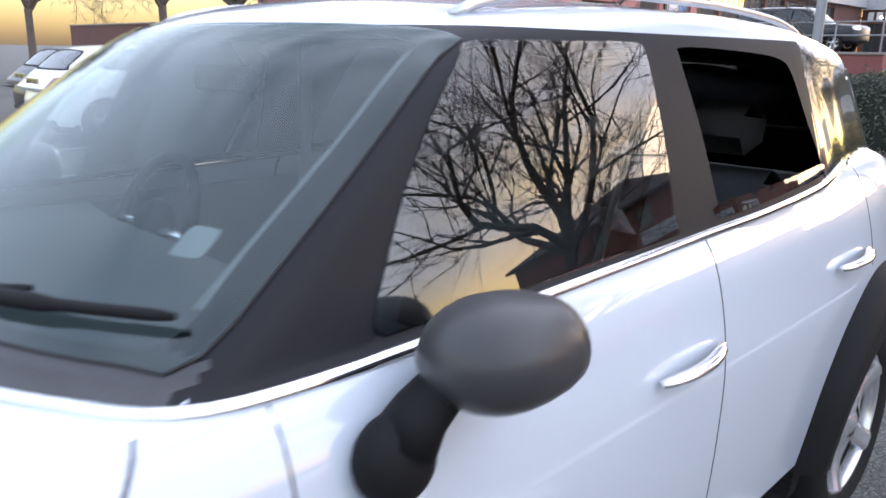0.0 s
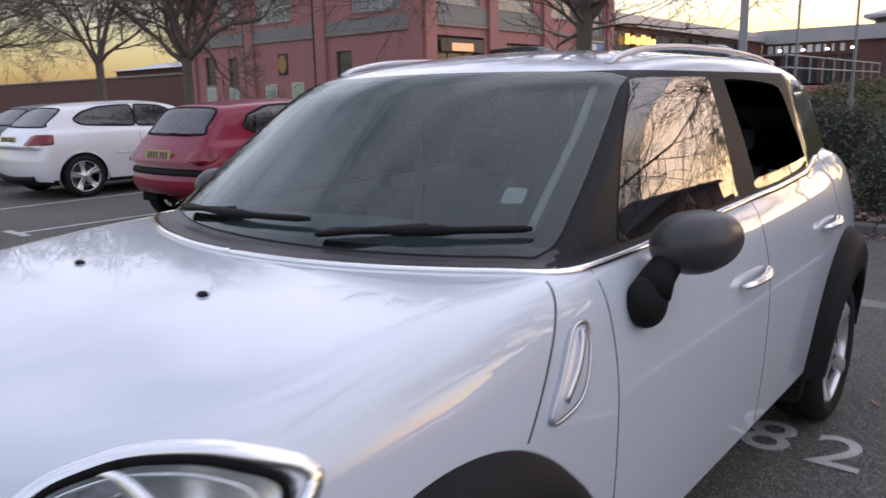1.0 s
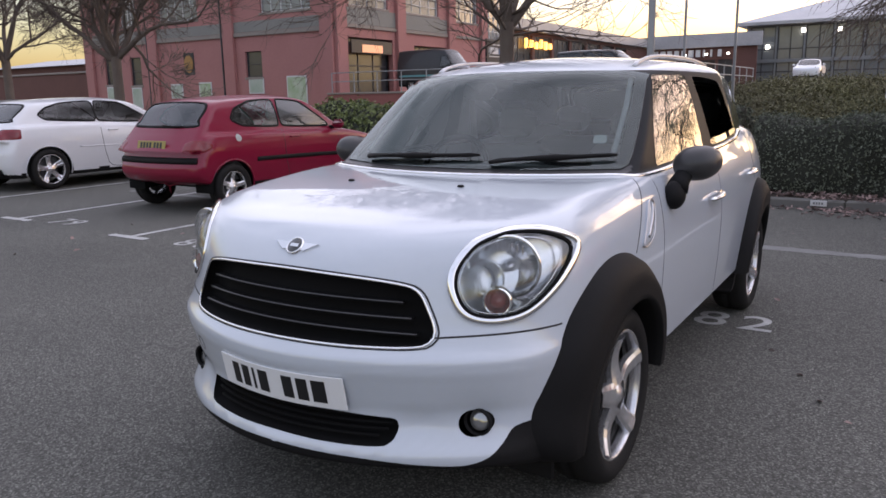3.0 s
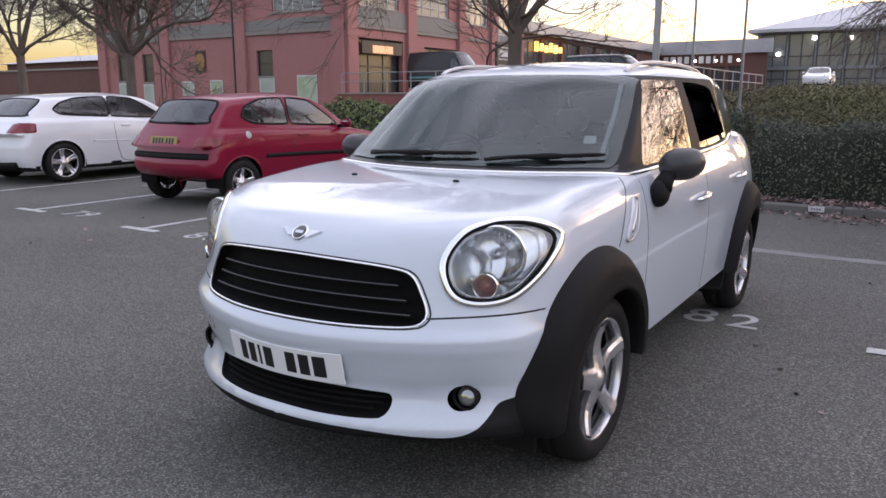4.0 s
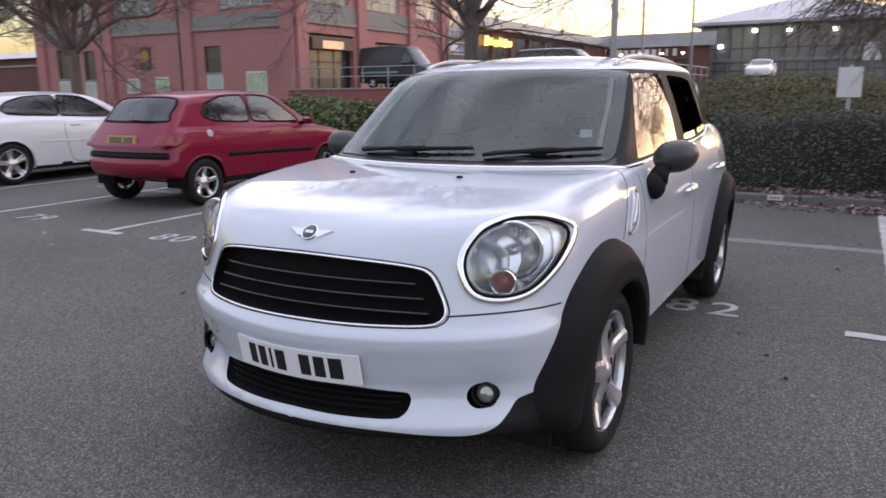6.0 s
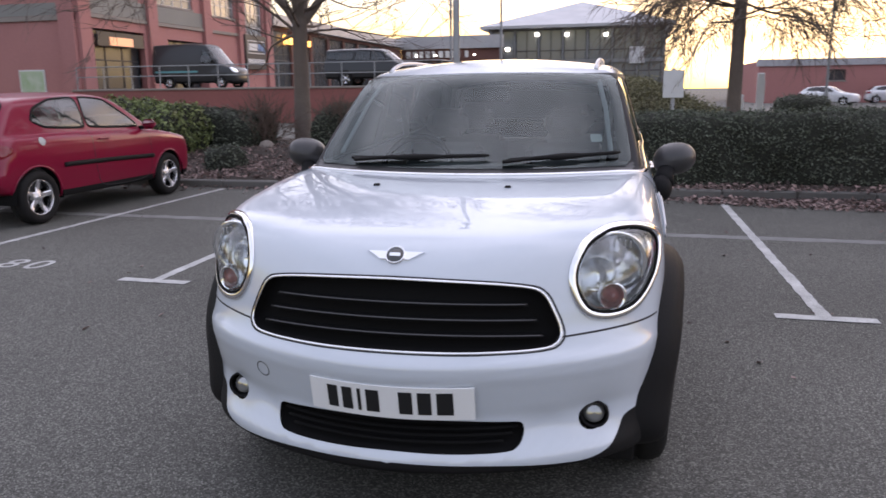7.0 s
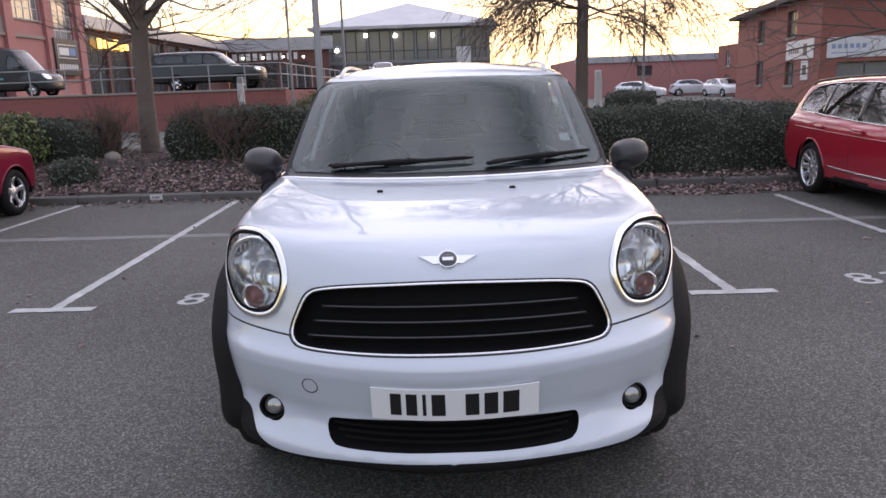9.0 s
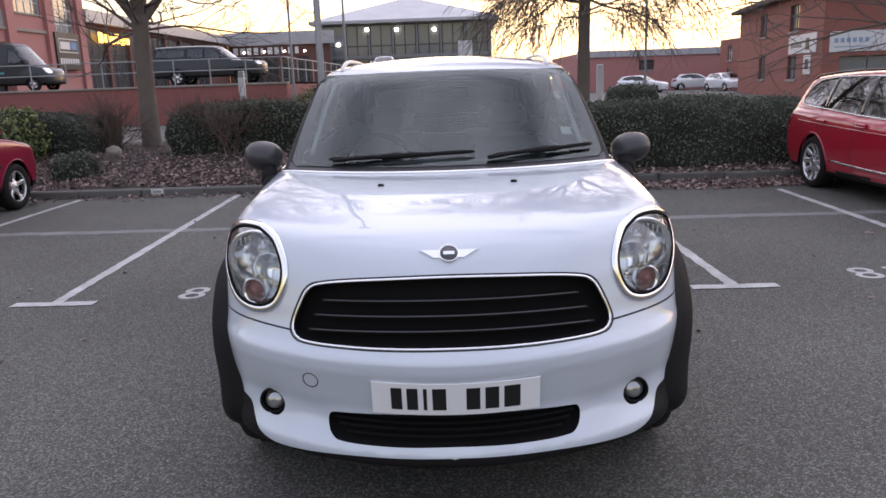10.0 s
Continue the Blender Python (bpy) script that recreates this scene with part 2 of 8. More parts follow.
# shade deep in the hedges, put into the core's dark colour
LEAF_SHADE_CORE = material("hedge_shade_core", (0.026, 0.028, 0.020), rough=0.95, grain=0.5, big=0.5)
TWIG = material("dry_twigs", (0.15, 0.105, 0.085), rough=0.9, grain=0.5, big=0.4, scale=3)
BARK = material("bark", (0.19, 0.155, 0.135), rough=0.92, grain=0.6, big=0.5, scale=4, colour2=(0.105, 0.084, 0.072), bump=0.8, bump_scale=60)
GRASS = material("rough_grass", (0.055, 0.070, 0.028), rough=0.9, grain=0.5, big=0.7, scale=0.8, colour2=(0.085, 0.072, 0.035), bump=0.8, bump_scale=30)
BRICK = material("red_brick", (0.425, 0.198, 0.183), rough=0.85, grain=0.5, big=0.5, scale=0.6, colour2=(0.345, 0.155, 0.146), bump=0.3, bump_scale=40)
WALL_RED = material("retaining_brick", (0.30, 0.11, 0.10), rough=0.85, grain=0.5, big=0.6, scale=0.8, colour2=(0.22, 0.085, 0.078), bump=0.3, bump_scale=40)
BRICK_WARM = material("orange_brick", (0.29, 0.115, 0.092), rough=0.85, grain=0.5, big=0.5, scale=0.6, colour2=(0.24, 0.088, 0.07), bump=0.3, bump_scale=40)
BRICK_DARK = material("dark_brick", (0.16, 0.075, 0.062), rough=0.85, grain=0.5, big=0.5, scale=0.6, colour2=(0.11, 0.055, 0.048))
STONE = material("stone_band", (0.30, 0.26, 0.23), rough=0.8, grain=0.4, big=0.5, scale=0.8, colour2=(0.22, 0.19, 0.17))
PANEL_GREY = material("grey_panels", (0.25, 0.245, 0.225), rough=0.7, grain=0.4, big=0.5, scale=0.8, colour2=(0.19, 0.185, 0.175))
ROOF_METAL = material("roof_sheet", (0.52, 0.51, 0.53), rough=0.5, metal=0.3, grain=0.3, big=0.5, scale=0.4, colour2=(0.28, 0.29, 0.31))
ROOF_TILE = material("roof_tiles", (0.09, 0.07, 0.065), rough=0.8, grain=0.5, big=0.5, scale=0.7)
STEEL_GREY = material("grey_steel", (0.26, 0.27, 0.28), rough=0.5, metal=0.3, grain=0.3, big=0.3, scale=2)
GALV = material("galvanised_steel", (0.36, 0.37, 0.38), rough=0.6, metal=0.2, grain=0.3, big=0.4, scale=3)
FRAME_DARK = material("dark_frame", (0.05, 0.05, 0.055), rough=0.5)
FRAME_WHITE = material("white_frame", (0.6, 0.6, 0.6), rough=0.5)
OFFICE_GLASS = material("office_glass", (0.20, 0.215, 0.22), rough=0.12, coat=0.2, grain=0.3, big=0.5, scale=0.3, colour2=(0.14, 0.15, 0.155))
SHOP_GLASS = material("shop_glass", (0.06, 0.065, 0.07), rough=0.22, coat=0.1, grain=0.3, big=0.6, scale=0.3)
SIGN_WHITE = material("sign_white", (0.75, 0.75, 0.76), rough=0.5, grain=0.2, big=0.2)
SIGN_DARK = material("sign_dark", (0.02, 0.022, 0.03), rough=0.4)
SIGN_BLUE = material("sign_blue", (0.12, 0.22, 0.42), rough=0.5)
BANNER_BLUE = material("banner_blue", (0.24, 0.31, 0.44), rough=0.6)
POSTER_GREEN = material("poster_green", (0.22, 0.36, 0.14), rough=0.5, grain=0.3, big=0.8, scale=2, colour2=(0.55, 0.58, 0.50))
POSTER_PALE = material("poster_pale", (0.50, 0.53, 0.48), rough=0.5, grain=0.3, big=0.8, scale=2, colour2=(0.25, 0.34, 0.24))
SIGN_GOLD = material("sign_gold", (0.45, 0.24, 0.07), rough=0.5, grain=0.4, big=0.6, scale=3)
TEAL = material("van_stripe", (0.10, 0.30, 0.32), rough=0.4)
LAMP_GLOW = material("lamp_glow", (1, 1, 1), emit=(1.0, 0.95, 0.85), emit_strength=9)
SHOP_GLOW = material("shop_glow", (1, 0.7, 0.3), emit=(1.0, 0.50, 0.10), emit_strength=2.4)
DULL_GLOW = material("dull_glow", (0.9, 0.5, 0.3), emit=(1.0, 0.40, 0.18), emit_strength=0.4)

# ---- building blocks
def ob_from(name, V, F, mat, parent=None, label="", smooth=False, normals=None, kind=""):
    """One mesh object from vertices and faces."""
    me = bpy.data.meshes.new(name)
    me.from_pydata([tuple(map(float, v)) for v in V], [], [tuple(map(int, f)) for f in F])
    me.materials.append(mat)
    if smooth or normals is not None:
        me.shade_smooth()
    if normals is not None:
        me.normals_split_custom_set_from_vertices([tuple(map(float, v)) for v in normals])
    ob = new(name, me)
    if parent:
        ob.parent = parent
    if label or kind:
        tagged(ob, label, kind=kind)
    return ob


def thing(name, m, label, category, group="", kind=""):
    e = new(name)
    e.empty_display_size = 0.1
    e.matrix_world = m
    return tagged(e, label, category, group, kind)


class Geo:
    """Collects vertices and faces of one mesh."""

    def __init__(self):
        self.V, self.F = [], []

    def add(self, V, F):
        k = len(self.V)
        self.V.extend(tuple(v) for v in V)
        self.F.extend(tuple(i + k for i in f) for f in F)
        return self

    def box(self, lo, hi, bevel=0.0, m=None):
        """A box between two corners, its edges chamfered."""
        (x0, y0, z0), (x1, y1, z1) = lo, hi
        b = min(bevel, 0.49 * min(x1 - x0, y1 - y0, z1 - z0))
        if b <= 0:
            V = [(x, y, z) for z in (z0, z1) for x, y in ((x0, y0), (x1, y0), (x1, y1), (x0, y1))]
            F = [(3, 2, 1, 0), (4, 5, 6, 7), (0, 1, 5, 4), (1, 2, 6, 5), (2, 3, 7, 6), (3, 0, 4, 7)]
        else:
            V, index = [], {}
            for cx in (0, 1):
                for cy in (0, 1):
                    for cz in (0, 1):
                        for a in range(3):
                            p = []
                            for ax, (c, l, h) in enumerate(((cx, x0, x1), (cy, y0, y1), (cz, z0, z1))):
                                inset = 0 if ax == a else b
                                p.append(h - inset if c else l + inset)
                            index[cx, cy, cz, a] = len(V)
                            V.append(tuple(p))
            F = []
            for a in range(3):
                u, v = (a + 1) % 3, (a + 2) % 3
                for side in (0, 1):
                    ring = []
                    for cu, cv in ((0, 0), (1, 0), (1, 1), (0, 1)):
                        c = [0, 0, 0]
                        c[a], c[u], c[v] = side, cu, cv
                        ring.append(index[(*c, a)])
                    F.append(ring if side else ring[::-1])
                for cu in (0, 1):
                    for cv in (0, 1):
                        c0, c1 = [0, 0, 0], [0, 0, 0]
                        c0[u], c0[v], c1[u], c1[v] = cu, cv, cu, cv
                        c1[a] = 1
                        F.append((index[(*c0, u)], index[(*c1, u)], index[(*c1, v)], index[(*c0, v)]))
            for cx in (0, 1):
                for cy in (0, 1):
                    for cz in (0, 1):
                        F.append(tuple(index[cx, cy, cz, a] for a in range(3)))
        if m is not None:
            V = [tuple(m @ Vector(v)) for v in V]
        return self.add(V, F)

    def tube(self, path, radius, sides=8, closed=False, flat=1.0, up=(0, 0, 1)):
        """A tube along points; radius: one number or one for each point; flat: its height against its width."""
        P = np.array(path, float)
        n = len(P)
        R = np.full(n, radius, float) if np.ndim(radius) == 0 else np.array(radius, float)
        if closed:
            T = np.roll(P, -1, 0) - np.roll(P, 1, 0)
        else:
            T = np.gradient(P, axis=0)
        T /= np.linalg.norm(T, axis=1, keepdims=True) + 1e-12
        U = np.array(up, float) if np.ndim(up) > 1 else np.tile(np.array(up, float), (n, 1))
        S = np.cross(T, U)
        bad = np.linalg.norm(S, axis=1) < 0.05
        S[bad] = np.cross(T[bad], (0.3, 1, 0.2))
        S /= np.linalg.norm(S, axis=1, keepdims=True) + 1e-12
        N = np.cross(S, T)
        V = []
        for i in range(n):
            for k in range(sides):
                a = 2 * math.pi * (k + 0.5) / sides
                V.append(P[i] + R[i] * (math.cos(a) * S[i] + flat * math.sin(a) * N[i]))
        F = []
        for i in range(n if closed else n - 1):
            j = (i + 1) % n
            for k in range(sides):
                q = (k + 1) % sides
                F.append((i * sides + k, i * sides + q, j * sides + q, j * sides + k))
        if not closed:
            F.append(tuple(range(sides))[::-1])
            F.append(tuple((n - 1) * sides + k for k in range(sides)))
        return self.add(V, F)

    def lathe(self, profile, m, sides=32, closed=False):
        """Turns (radius, height) pairs round the local z axis of m."""
        V, F, k = [], [], len(profile)
        for i in range(sides):
            a = 2 * math.pi * i / sides
            for r, h in profile:
                V.append(tuple(m @ Vector((r * math.cos(a), r * math.sin(a), h))))
        for i in range(sides):
            j = (i + 1) % sides
            for q in range(k if closed else k - 1):
                p = (q + 1) % k
                F.append((i * k + q, j * k + q, j * k + p, i * k + p))
        return self.add(V, F)

    def cyl(self, a, b, r0, r1=None, sides=12):
        return self.tube([a, b], [r0, r0 if r1 is None else r1], sides)

    def prism(self, outline, m, depth, bevel=0.0):
        """An outline in the local xy plane of m, drawn out along z, its front edge eased."""
        n = len(outline)
        o = np.array(outline, float)
        c = o.mean(0)
        rings = [(o, 0.0)]
        if bevel:
            inner = c + (o - c) * (1 - bevel / (np.abs(o - c).max() + 1e-9))
            rings += [(o, depth - bevel), (inner, depth)]
        else:
            rings += [(o, depth)]
        V = [tuple(m @ Vector((x, y, h))) for ring, h in rings for x, y in ring]
        F = [tuple(range(n))[::-1]]
        for k in range(len(rings) - 1):
            for i in range(n):
                j = (i + 1) % n
                F.append((k * n + i, k * n + j, (k + 1) * n + j, (k + 1) * n + i))
        F.append(tuple((len(rings) - 1) * n + i for i in range(n)))
        return self.add(V, F)

    def make(self, name, mat, parent=None, label="", smooth=False, kind=""):
        return ob_from(name, self.V, self.F, mat, parent, label, smooth, None, kind)


def curve(xs, ys):
    """A smooth function through a few points."""
    xs, ys = np.array(xs, float), np.array(ys, float)
    d = np.diff(ys) / np.diff(xs)
    t = np.concatenate([[d[0]], (d[:-1] * np.diff(xs)[1:] + d[1:] * np.diff(xs)[:-1]) / (np.diff(xs)[1:] + np.diff(xs)[:-1]), [d[-1]]])
    flat = np.concatenate([[False], d[:-1] * d[1:] <= 0, [False]])
    t[flat] = 0

    def f(v):
        v = np.clip(v, xs[0], xs[-1])
        i = np.clip(np.searchsorted(xs, v, side="right") - 1, 0, len(xs) - 2)
        h = xs[i + 1] - xs[i]
        s = (v - xs[i]) / h
        return ((1 + 2 * s) * (1 - s) ** 2 * ys[i] + s * (1 - s) ** 2 * h * t[i] + s * s * (3 - 2 * s) * ys[i + 1] + s * s * (s - 1) * h * t[i + 1])
    return f


def loop(points, n=64, tension=0.5, closed=True):
    """A smooth curve through control points, evenly stepped."""
    P = np.array(points, float)
    k = len(P)
    out = []
    for i in range(k if closed else k - 1):
        if closed:
            a, b, c, d = P[i - 1], P[i], P[(i + 1) % k], P[(i + 2) % k]
        else:
            a, b, c, d = P[max(i - 1, 0)], P[i], P[i + 1], P[min(i + 2, k - 1)]
        for s in np.linspace(0, 1, 16, endpoint=False):
            m0, m1 = tension * (c - a), tension * (d - b)
            out.append((1 + 2 * s) * (1 - s) ** 2 * b + s * (1 - s) ** 2 * m0 + s * s * (3 - 2 * s) * c + s * s * (s - 1) * m1)
    if not closed:
        out.append(P[-1])
    out = np.array(out)
    ring = np.vstack([out, out[:1]]) if closed else out
    length = np.concatenate([[0], np.cumsum(np.linalg.norm(np.diff(ring, axis=0), axis=1))])
    at = np.linspace(0, length[-1], n, endpoint=not closed)
    return np.stack([np.interp(at, length, ring[:, j]) for j in range(P.shape[1])], 1)


def smax(a, b, k):
    h = np.maximum(k - np.abs(a - b), 0) / k
    return np.maximum(a, b) + h * h * h * k / 6


def smin(a, b, k):
    return -smax(-a, -b, k)


def inside(pts, outline):
    """Which points of the plane lie in an outline."""
    x, y = pts[:, 0], pts[:, 1]
    o = np.asarray(outline)
    hit = np.zeros(len(x), bool)
    for (x0, y0), (x1, y1) in zip(o, np.roll(o, -1, 0)):
        cross = (y0 > y) != (y1 > y)
        if y1 != y0:
            hit ^= cross & (x < (x1 - x0) * (y - y0) / (y1 - y0) + x0)
    return hit


class Skin:
    """A closed smooth surface, given as a function that is negative inside it; panels, panes and trims are cut from it."""

    def __init__(self, f, lo, hi, spine):
        self.f, self.lo, self.hi, self.spine = f, np.array(lo, float), np.array(hi, float), spine

    def normal(self, P):
        e = 0.002
        g = np.stack([self.f(*(P + np.eye(3)[i] * e).T) - self.f(*(P - np.eye(3)[i] * e).T) for i in range(3)], 1)
        return g / (np.linalg.norm(g, axis=1, keepdims=True) + 1e-12)

    def meet(self, A, B, steps=0):
        """Where the way from A (outside) to B (inside) first meets the skin."""
        A, B = np.array(A, float), np.array(B, float)
        lo, hi = np.zeros(len(A)), np.ones(len(A))
        if steps:
            found = np.zeros(len(A), bool)
            for s in np.linspace(0, 1, steps)[1:]:
                v = self.f(*(A + (B - A) * s).T) < 0
                hi = np.where(v & ~found, s, hi)
                lo = np.where(~v & ~found, s, lo)
                found |= v
        for _ in range(26):
            mid = (lo + hi) / 2
            out = self.f(*(A + (B - A) * mid[:, None]).T) > 0
            lo, hi = np.where(out, mid, lo), np.where(out, hi, mid)
        return A + (B - A) * ((lo + hi) / 2)[:, None]

    def mesh(self, cell):
        """The whole skin as a grid of quads: vertices, faces, normals."""
        L = self.hi - self.lo
        n = np.maximum(2, np.round(L / cell).astype(int))
        index, V, F = {}, [], []

        def vid(i, j, k):
            key = (i, j, k)
            if key not in index:
                index[key] = len(V)
                V.append((i / n[0], j / n[1], k / n[2]))
            return index[key]
        for i in range(n[0]):
            for j in range(n[1]):
                for k, up in ((0, False), (n[2], True)):
                    q = (vid(i, j, k), vid(i + 1, j, k), vid(i + 1, j + 1, k), vid(i, j + 1, k))
                    F.append(q if up else q[::-1])
        for i in range(n[0]):
            for k in range(n[2]):
                for j, up in ((0, True), (n[1], False)):
                    q = (vid(i, j, k), vid(i + 1, j, k), vid(i + 1, j, k + 1), vid(i, j, k + 1))
                    F.append(q if up else q[::-1])
        for j in range(n[1]):
            for k in range(n[2]):
                for i, up in ((0, False), (n[0], True)):
                    q = (vid(i, j, k), vid(i, j + 1, k), vid(i, j + 1, k + 1), vid(i, j, k + 1))
                    F.append(q if up else q[::-1])
        P = self.lo + np.array(V) * L
        y0, y1, z = self.spine
        S = np.stack([0 * P[:, 0], np.clip(y0 + (y1 - y0) * (P[:, 1] - self.lo[1]) / L[1], y0, y1), 0 * P[:, 0] + z], 1)
        Q = self.meet(P, S)
        return Q, np.array(F), self.normal(Q)

    def front(self, uv):
        uv = np.asarray(uv, float)
        A = np.stack([uv[:, 0], np.full(len(uv), self.lo[1] - 0.05), uv[:, 1]], 1)
        B = A.copy()
        B[:, 1] = self.hi[1] * 0.6
        return self.meet(A, B, 160)

    def back(self, uv):
        uv = np.asarray(uv, float)
        A = np.stack([uv[:, 0], np.full(len(uv), self.hi[1] + 0.05), uv[:, 1]], 1)
        B = A.copy()
        B[:, 1] = self.hi[1] * 0.5
        return self.meet(A, B, 160)

    def side(self, uv, sign=1):
        uv = np.asarray(uv, float)
        A = np.stack([np.full(len(uv), sign * (self.hi[0] + 0.05)), uv[:, 0], uv[:, 1]], 1)
        B = A.copy()
        B[:, 0] = 0
        return self.meet(A, B, 60)

    def top(self, uv):
        uv = np.asarray(uv, float)
        A = np.stack([uv[:, 0], uv[:, 1], np.full(len(uv), self.hi[2] + 0.05)], 1)
        B = A.copy()
        B[:, 2] = 0.3
        return self.meet(A, B, 80)

    def way(self, name, sign=1):
        return {"front": self.front, "back": self.back, "top": self.top, "side": lambda uv: self.side(uv, sign)}[name]

    def pane(self, name, outline, view, mat, parent, sign=1, lift=0.0, bulge=0.0, rings=8, edge=0.0, label="", scale=1.0):
        """A patch of the skin within an outline, lifted off it; edge: the depth of its turned-in rim."""
        o = np.asarray(outline, float)
        c = o.mean(0)
        o = c + (o - c) * scale
        n = len(o)
        uv = [c + (o - c) * r for r in np.linspace(1, 0, rings, endpoint=False)] + [c[None]]
        r = np.concatenate([np.full(n, s) for s in np.linspace(1, 0, rings, endpoint=False)] + [[0.0]])
        P = self.way(view, sign)(np.vstack(uv))
        N = self.normal(P)
        P = P + N * (lift + bulge * (1 - r * r))[:, None]
        F = []
        for k in range(rings - 1):
            for i in range(n):
                j = (i + 1) % n
                F.append((k * n + i, k * n + j, (k + 1) * n + j, (k + 1) * n + i))
        for i in range(n):
            F.append(((rings - 1) * n + i, (rings - 1) * n + (i + 1) % n, rings * n))
        V = list(P)
        if edge:
            base = len(V)
            V += list(P[:n] - N[:n] * edge)
            F += [(i, base + i, base + (i + 1) % n, (i + 1) % n) for i in range(n)]
        NN = None if edge or bulge else N
        if NN is not None and view == "side":
            # side glass is nearly flat and gently convex: its normals turn evenly along it
            A = np.stack([np.ones(len(P)), P[:, 1], P[:, 2]], 1)
            NN = A @ np.linalg.lstsq(A, N, rcond=None)[0]
            NN[:, 1] = NN[:, 1].mean() + 0.09 * (P[:, 1] - P[:, 1].mean())
            NN /= np.linalg.norm(NN, axis=1, keepdims=True)
        p0, p1, p2 = (np.array(V[i]) for i in F[0][:3])
        if np.dot(np.cross(p1 - p0, p2 - p0), N[0]) < 0:
            F = [f[::-1] for f in F]
        return ob_from(name, V, F, mat, parent, label, True, NN)

    def trim(self, name, line, view, radius, mat, parent, sign=1, closed=False, flat=0.6, lift=0.0, sides=8, label=""):
        """A strip that follows a line drawn on the skin."""
        P = self.way(view, sign)(np.asarray(line, float))
        N = self.normal(P)
        return Geo().tube(P + N * lift, radius, sides, closed, flat, up=N).make(name, mat, parent, label, True)

# ---- wheels
def wheel(parent, x, y, r, rim, width, sign, spokes=5, turn=0.0, twin=False, mat=None, flush=0.62):
    """A wheel on its axle; sign: the side of the car that its face looks to. Parts: tyre, rim (with spoke, hub_cap, bolt), brake_disc."""
    mat = mat or SATIN
    m = Matrix.Translation((x, y, r)) @ pose(0, 0, 0, 0, 90 * sign, 0)
    h = width / 2
    # barrel in black: its colour holds the shade between the spokes
    w = Geo().lathe([(rim * 0.9, -h * 0.6), (rim, -h * 0.5), (rim, h * 0.5), (rim * 0.9, h * 0.45)], m, 40).make("wheel", BLACK_INSIDE, parent, "alloy wheel with black tyre", True)
    prof = [(rim - 0.006, h * 0.78), (rim + 0.012, h * 0.93), (rim + (r - rim) * 0.45, h * 1.03), (r - 0.035, h * 0.97), (r - 0.014, h * 0.84), (r - 0.004, h * 0.62), (r, h * 0.3)]
    Geo().lathe(prof + [(r, 0.012), (r - 0.008, 0.008), (r - 0.008, -0.008), (r, -0.012)] + [(a, -b) for a, b in prof[::-1]], m, 56).make("tyre", RUBBER, w, "", True)
    face = h * flush
    rimo = Geo().lathe([(rim * 0.94, h * 0.25), (rim * 0.955, h * 0.62), (rim * 0.965, h * 0.80), (rim * 0.985, h * 0.86), (rim + 0.004, h * 0.85), (rim + 0.006, h * 0.78)], m, 56).make("rim", mat, w, "silver alloy rim", True)
    for k in range(spokes):
        a = 2 * math.pi * k / spokes + turn
        for off in ((-0.13, 0.13) if twin else (0.0,)):
            half0, half1 = (0.028, 0.018) if twin else (0.042, 0.030)
            g = Geo()
            secs = []
            for s in np.linspace(0, 1, 7):
                rad = rim * (0.20 + 0.75 * s)
                wd = (half0 + (half1 - half0) * math.sin(s * math.pi * 0.75)) * rim / 0.21
                z = face - 0.020 * math.sin(s * math.pi) + 0.012 * s
                secs.append([(rad, -wd, z - 0.030), (rad, -wd, z - 0.008), (rad, -wd * 0.55, z), (rad, wd * 0.55, z), (rad, wd, z - 0.008), (rad, wd, z - 0.030)])
            rot = m @ Matrix.Rotation(a + off, 4, "Z")
            V = [tuple(rot @ Vector(p)) for sec in secs for p in sec]
            F = [(i * 6 + q, i * 6 + (q + 1) % 6, (i + 1) * 6 + (q + 1) % 6, (i + 1) * 6 + q) for i in range(6) for q in range(6)]
            g.add(V, F).make("spoke", mat, rimo, "", False)
    Geo().lathe([(0.0, face + 0.006), (0.024, face + 0.005), (0.031, face - 0.002), (0.060, face - 0.008), (0.072, face - 0.03)], m, 24).make("hub_cap", mat, rimo, "", True)
    for k in range(5):
        a = 2 * math.pi * (k + 0.5) / 5 + turn
        c = m @ Matrix.Translation((0.050 * math.cos(a), 0.050 * math.sin(a), face - 0.012))
        Geo().lathe([(0.0, 0.006), (0.008, 0.006), (0.009, -0.006)], c, 8).make("bolt", BLACK_PLASTIC, rimo)
    # disc coloured dark rather than steel, as the shade behind the spokes
    Geo().lathe([(0.06, -h * 0.1), (rim * 0.66, -h * 0.1), (rim * 0.66, -h * 0.1 - 0.02)], m, 36).make("brake_disc", FRAME_DARK, w)
    return w


def split(Q, F, N, keep, name, mat, parent, label=""):
    """The faces of a skin that keep marks, as one part."""
    f = F[keep]
    if not len(f):
        return None
    used, inv = np.unique(f, return_inverse=True)
    return ob_from(name, Q[used], inv.reshape(f.shape), mat, parent, label, True, N[used])


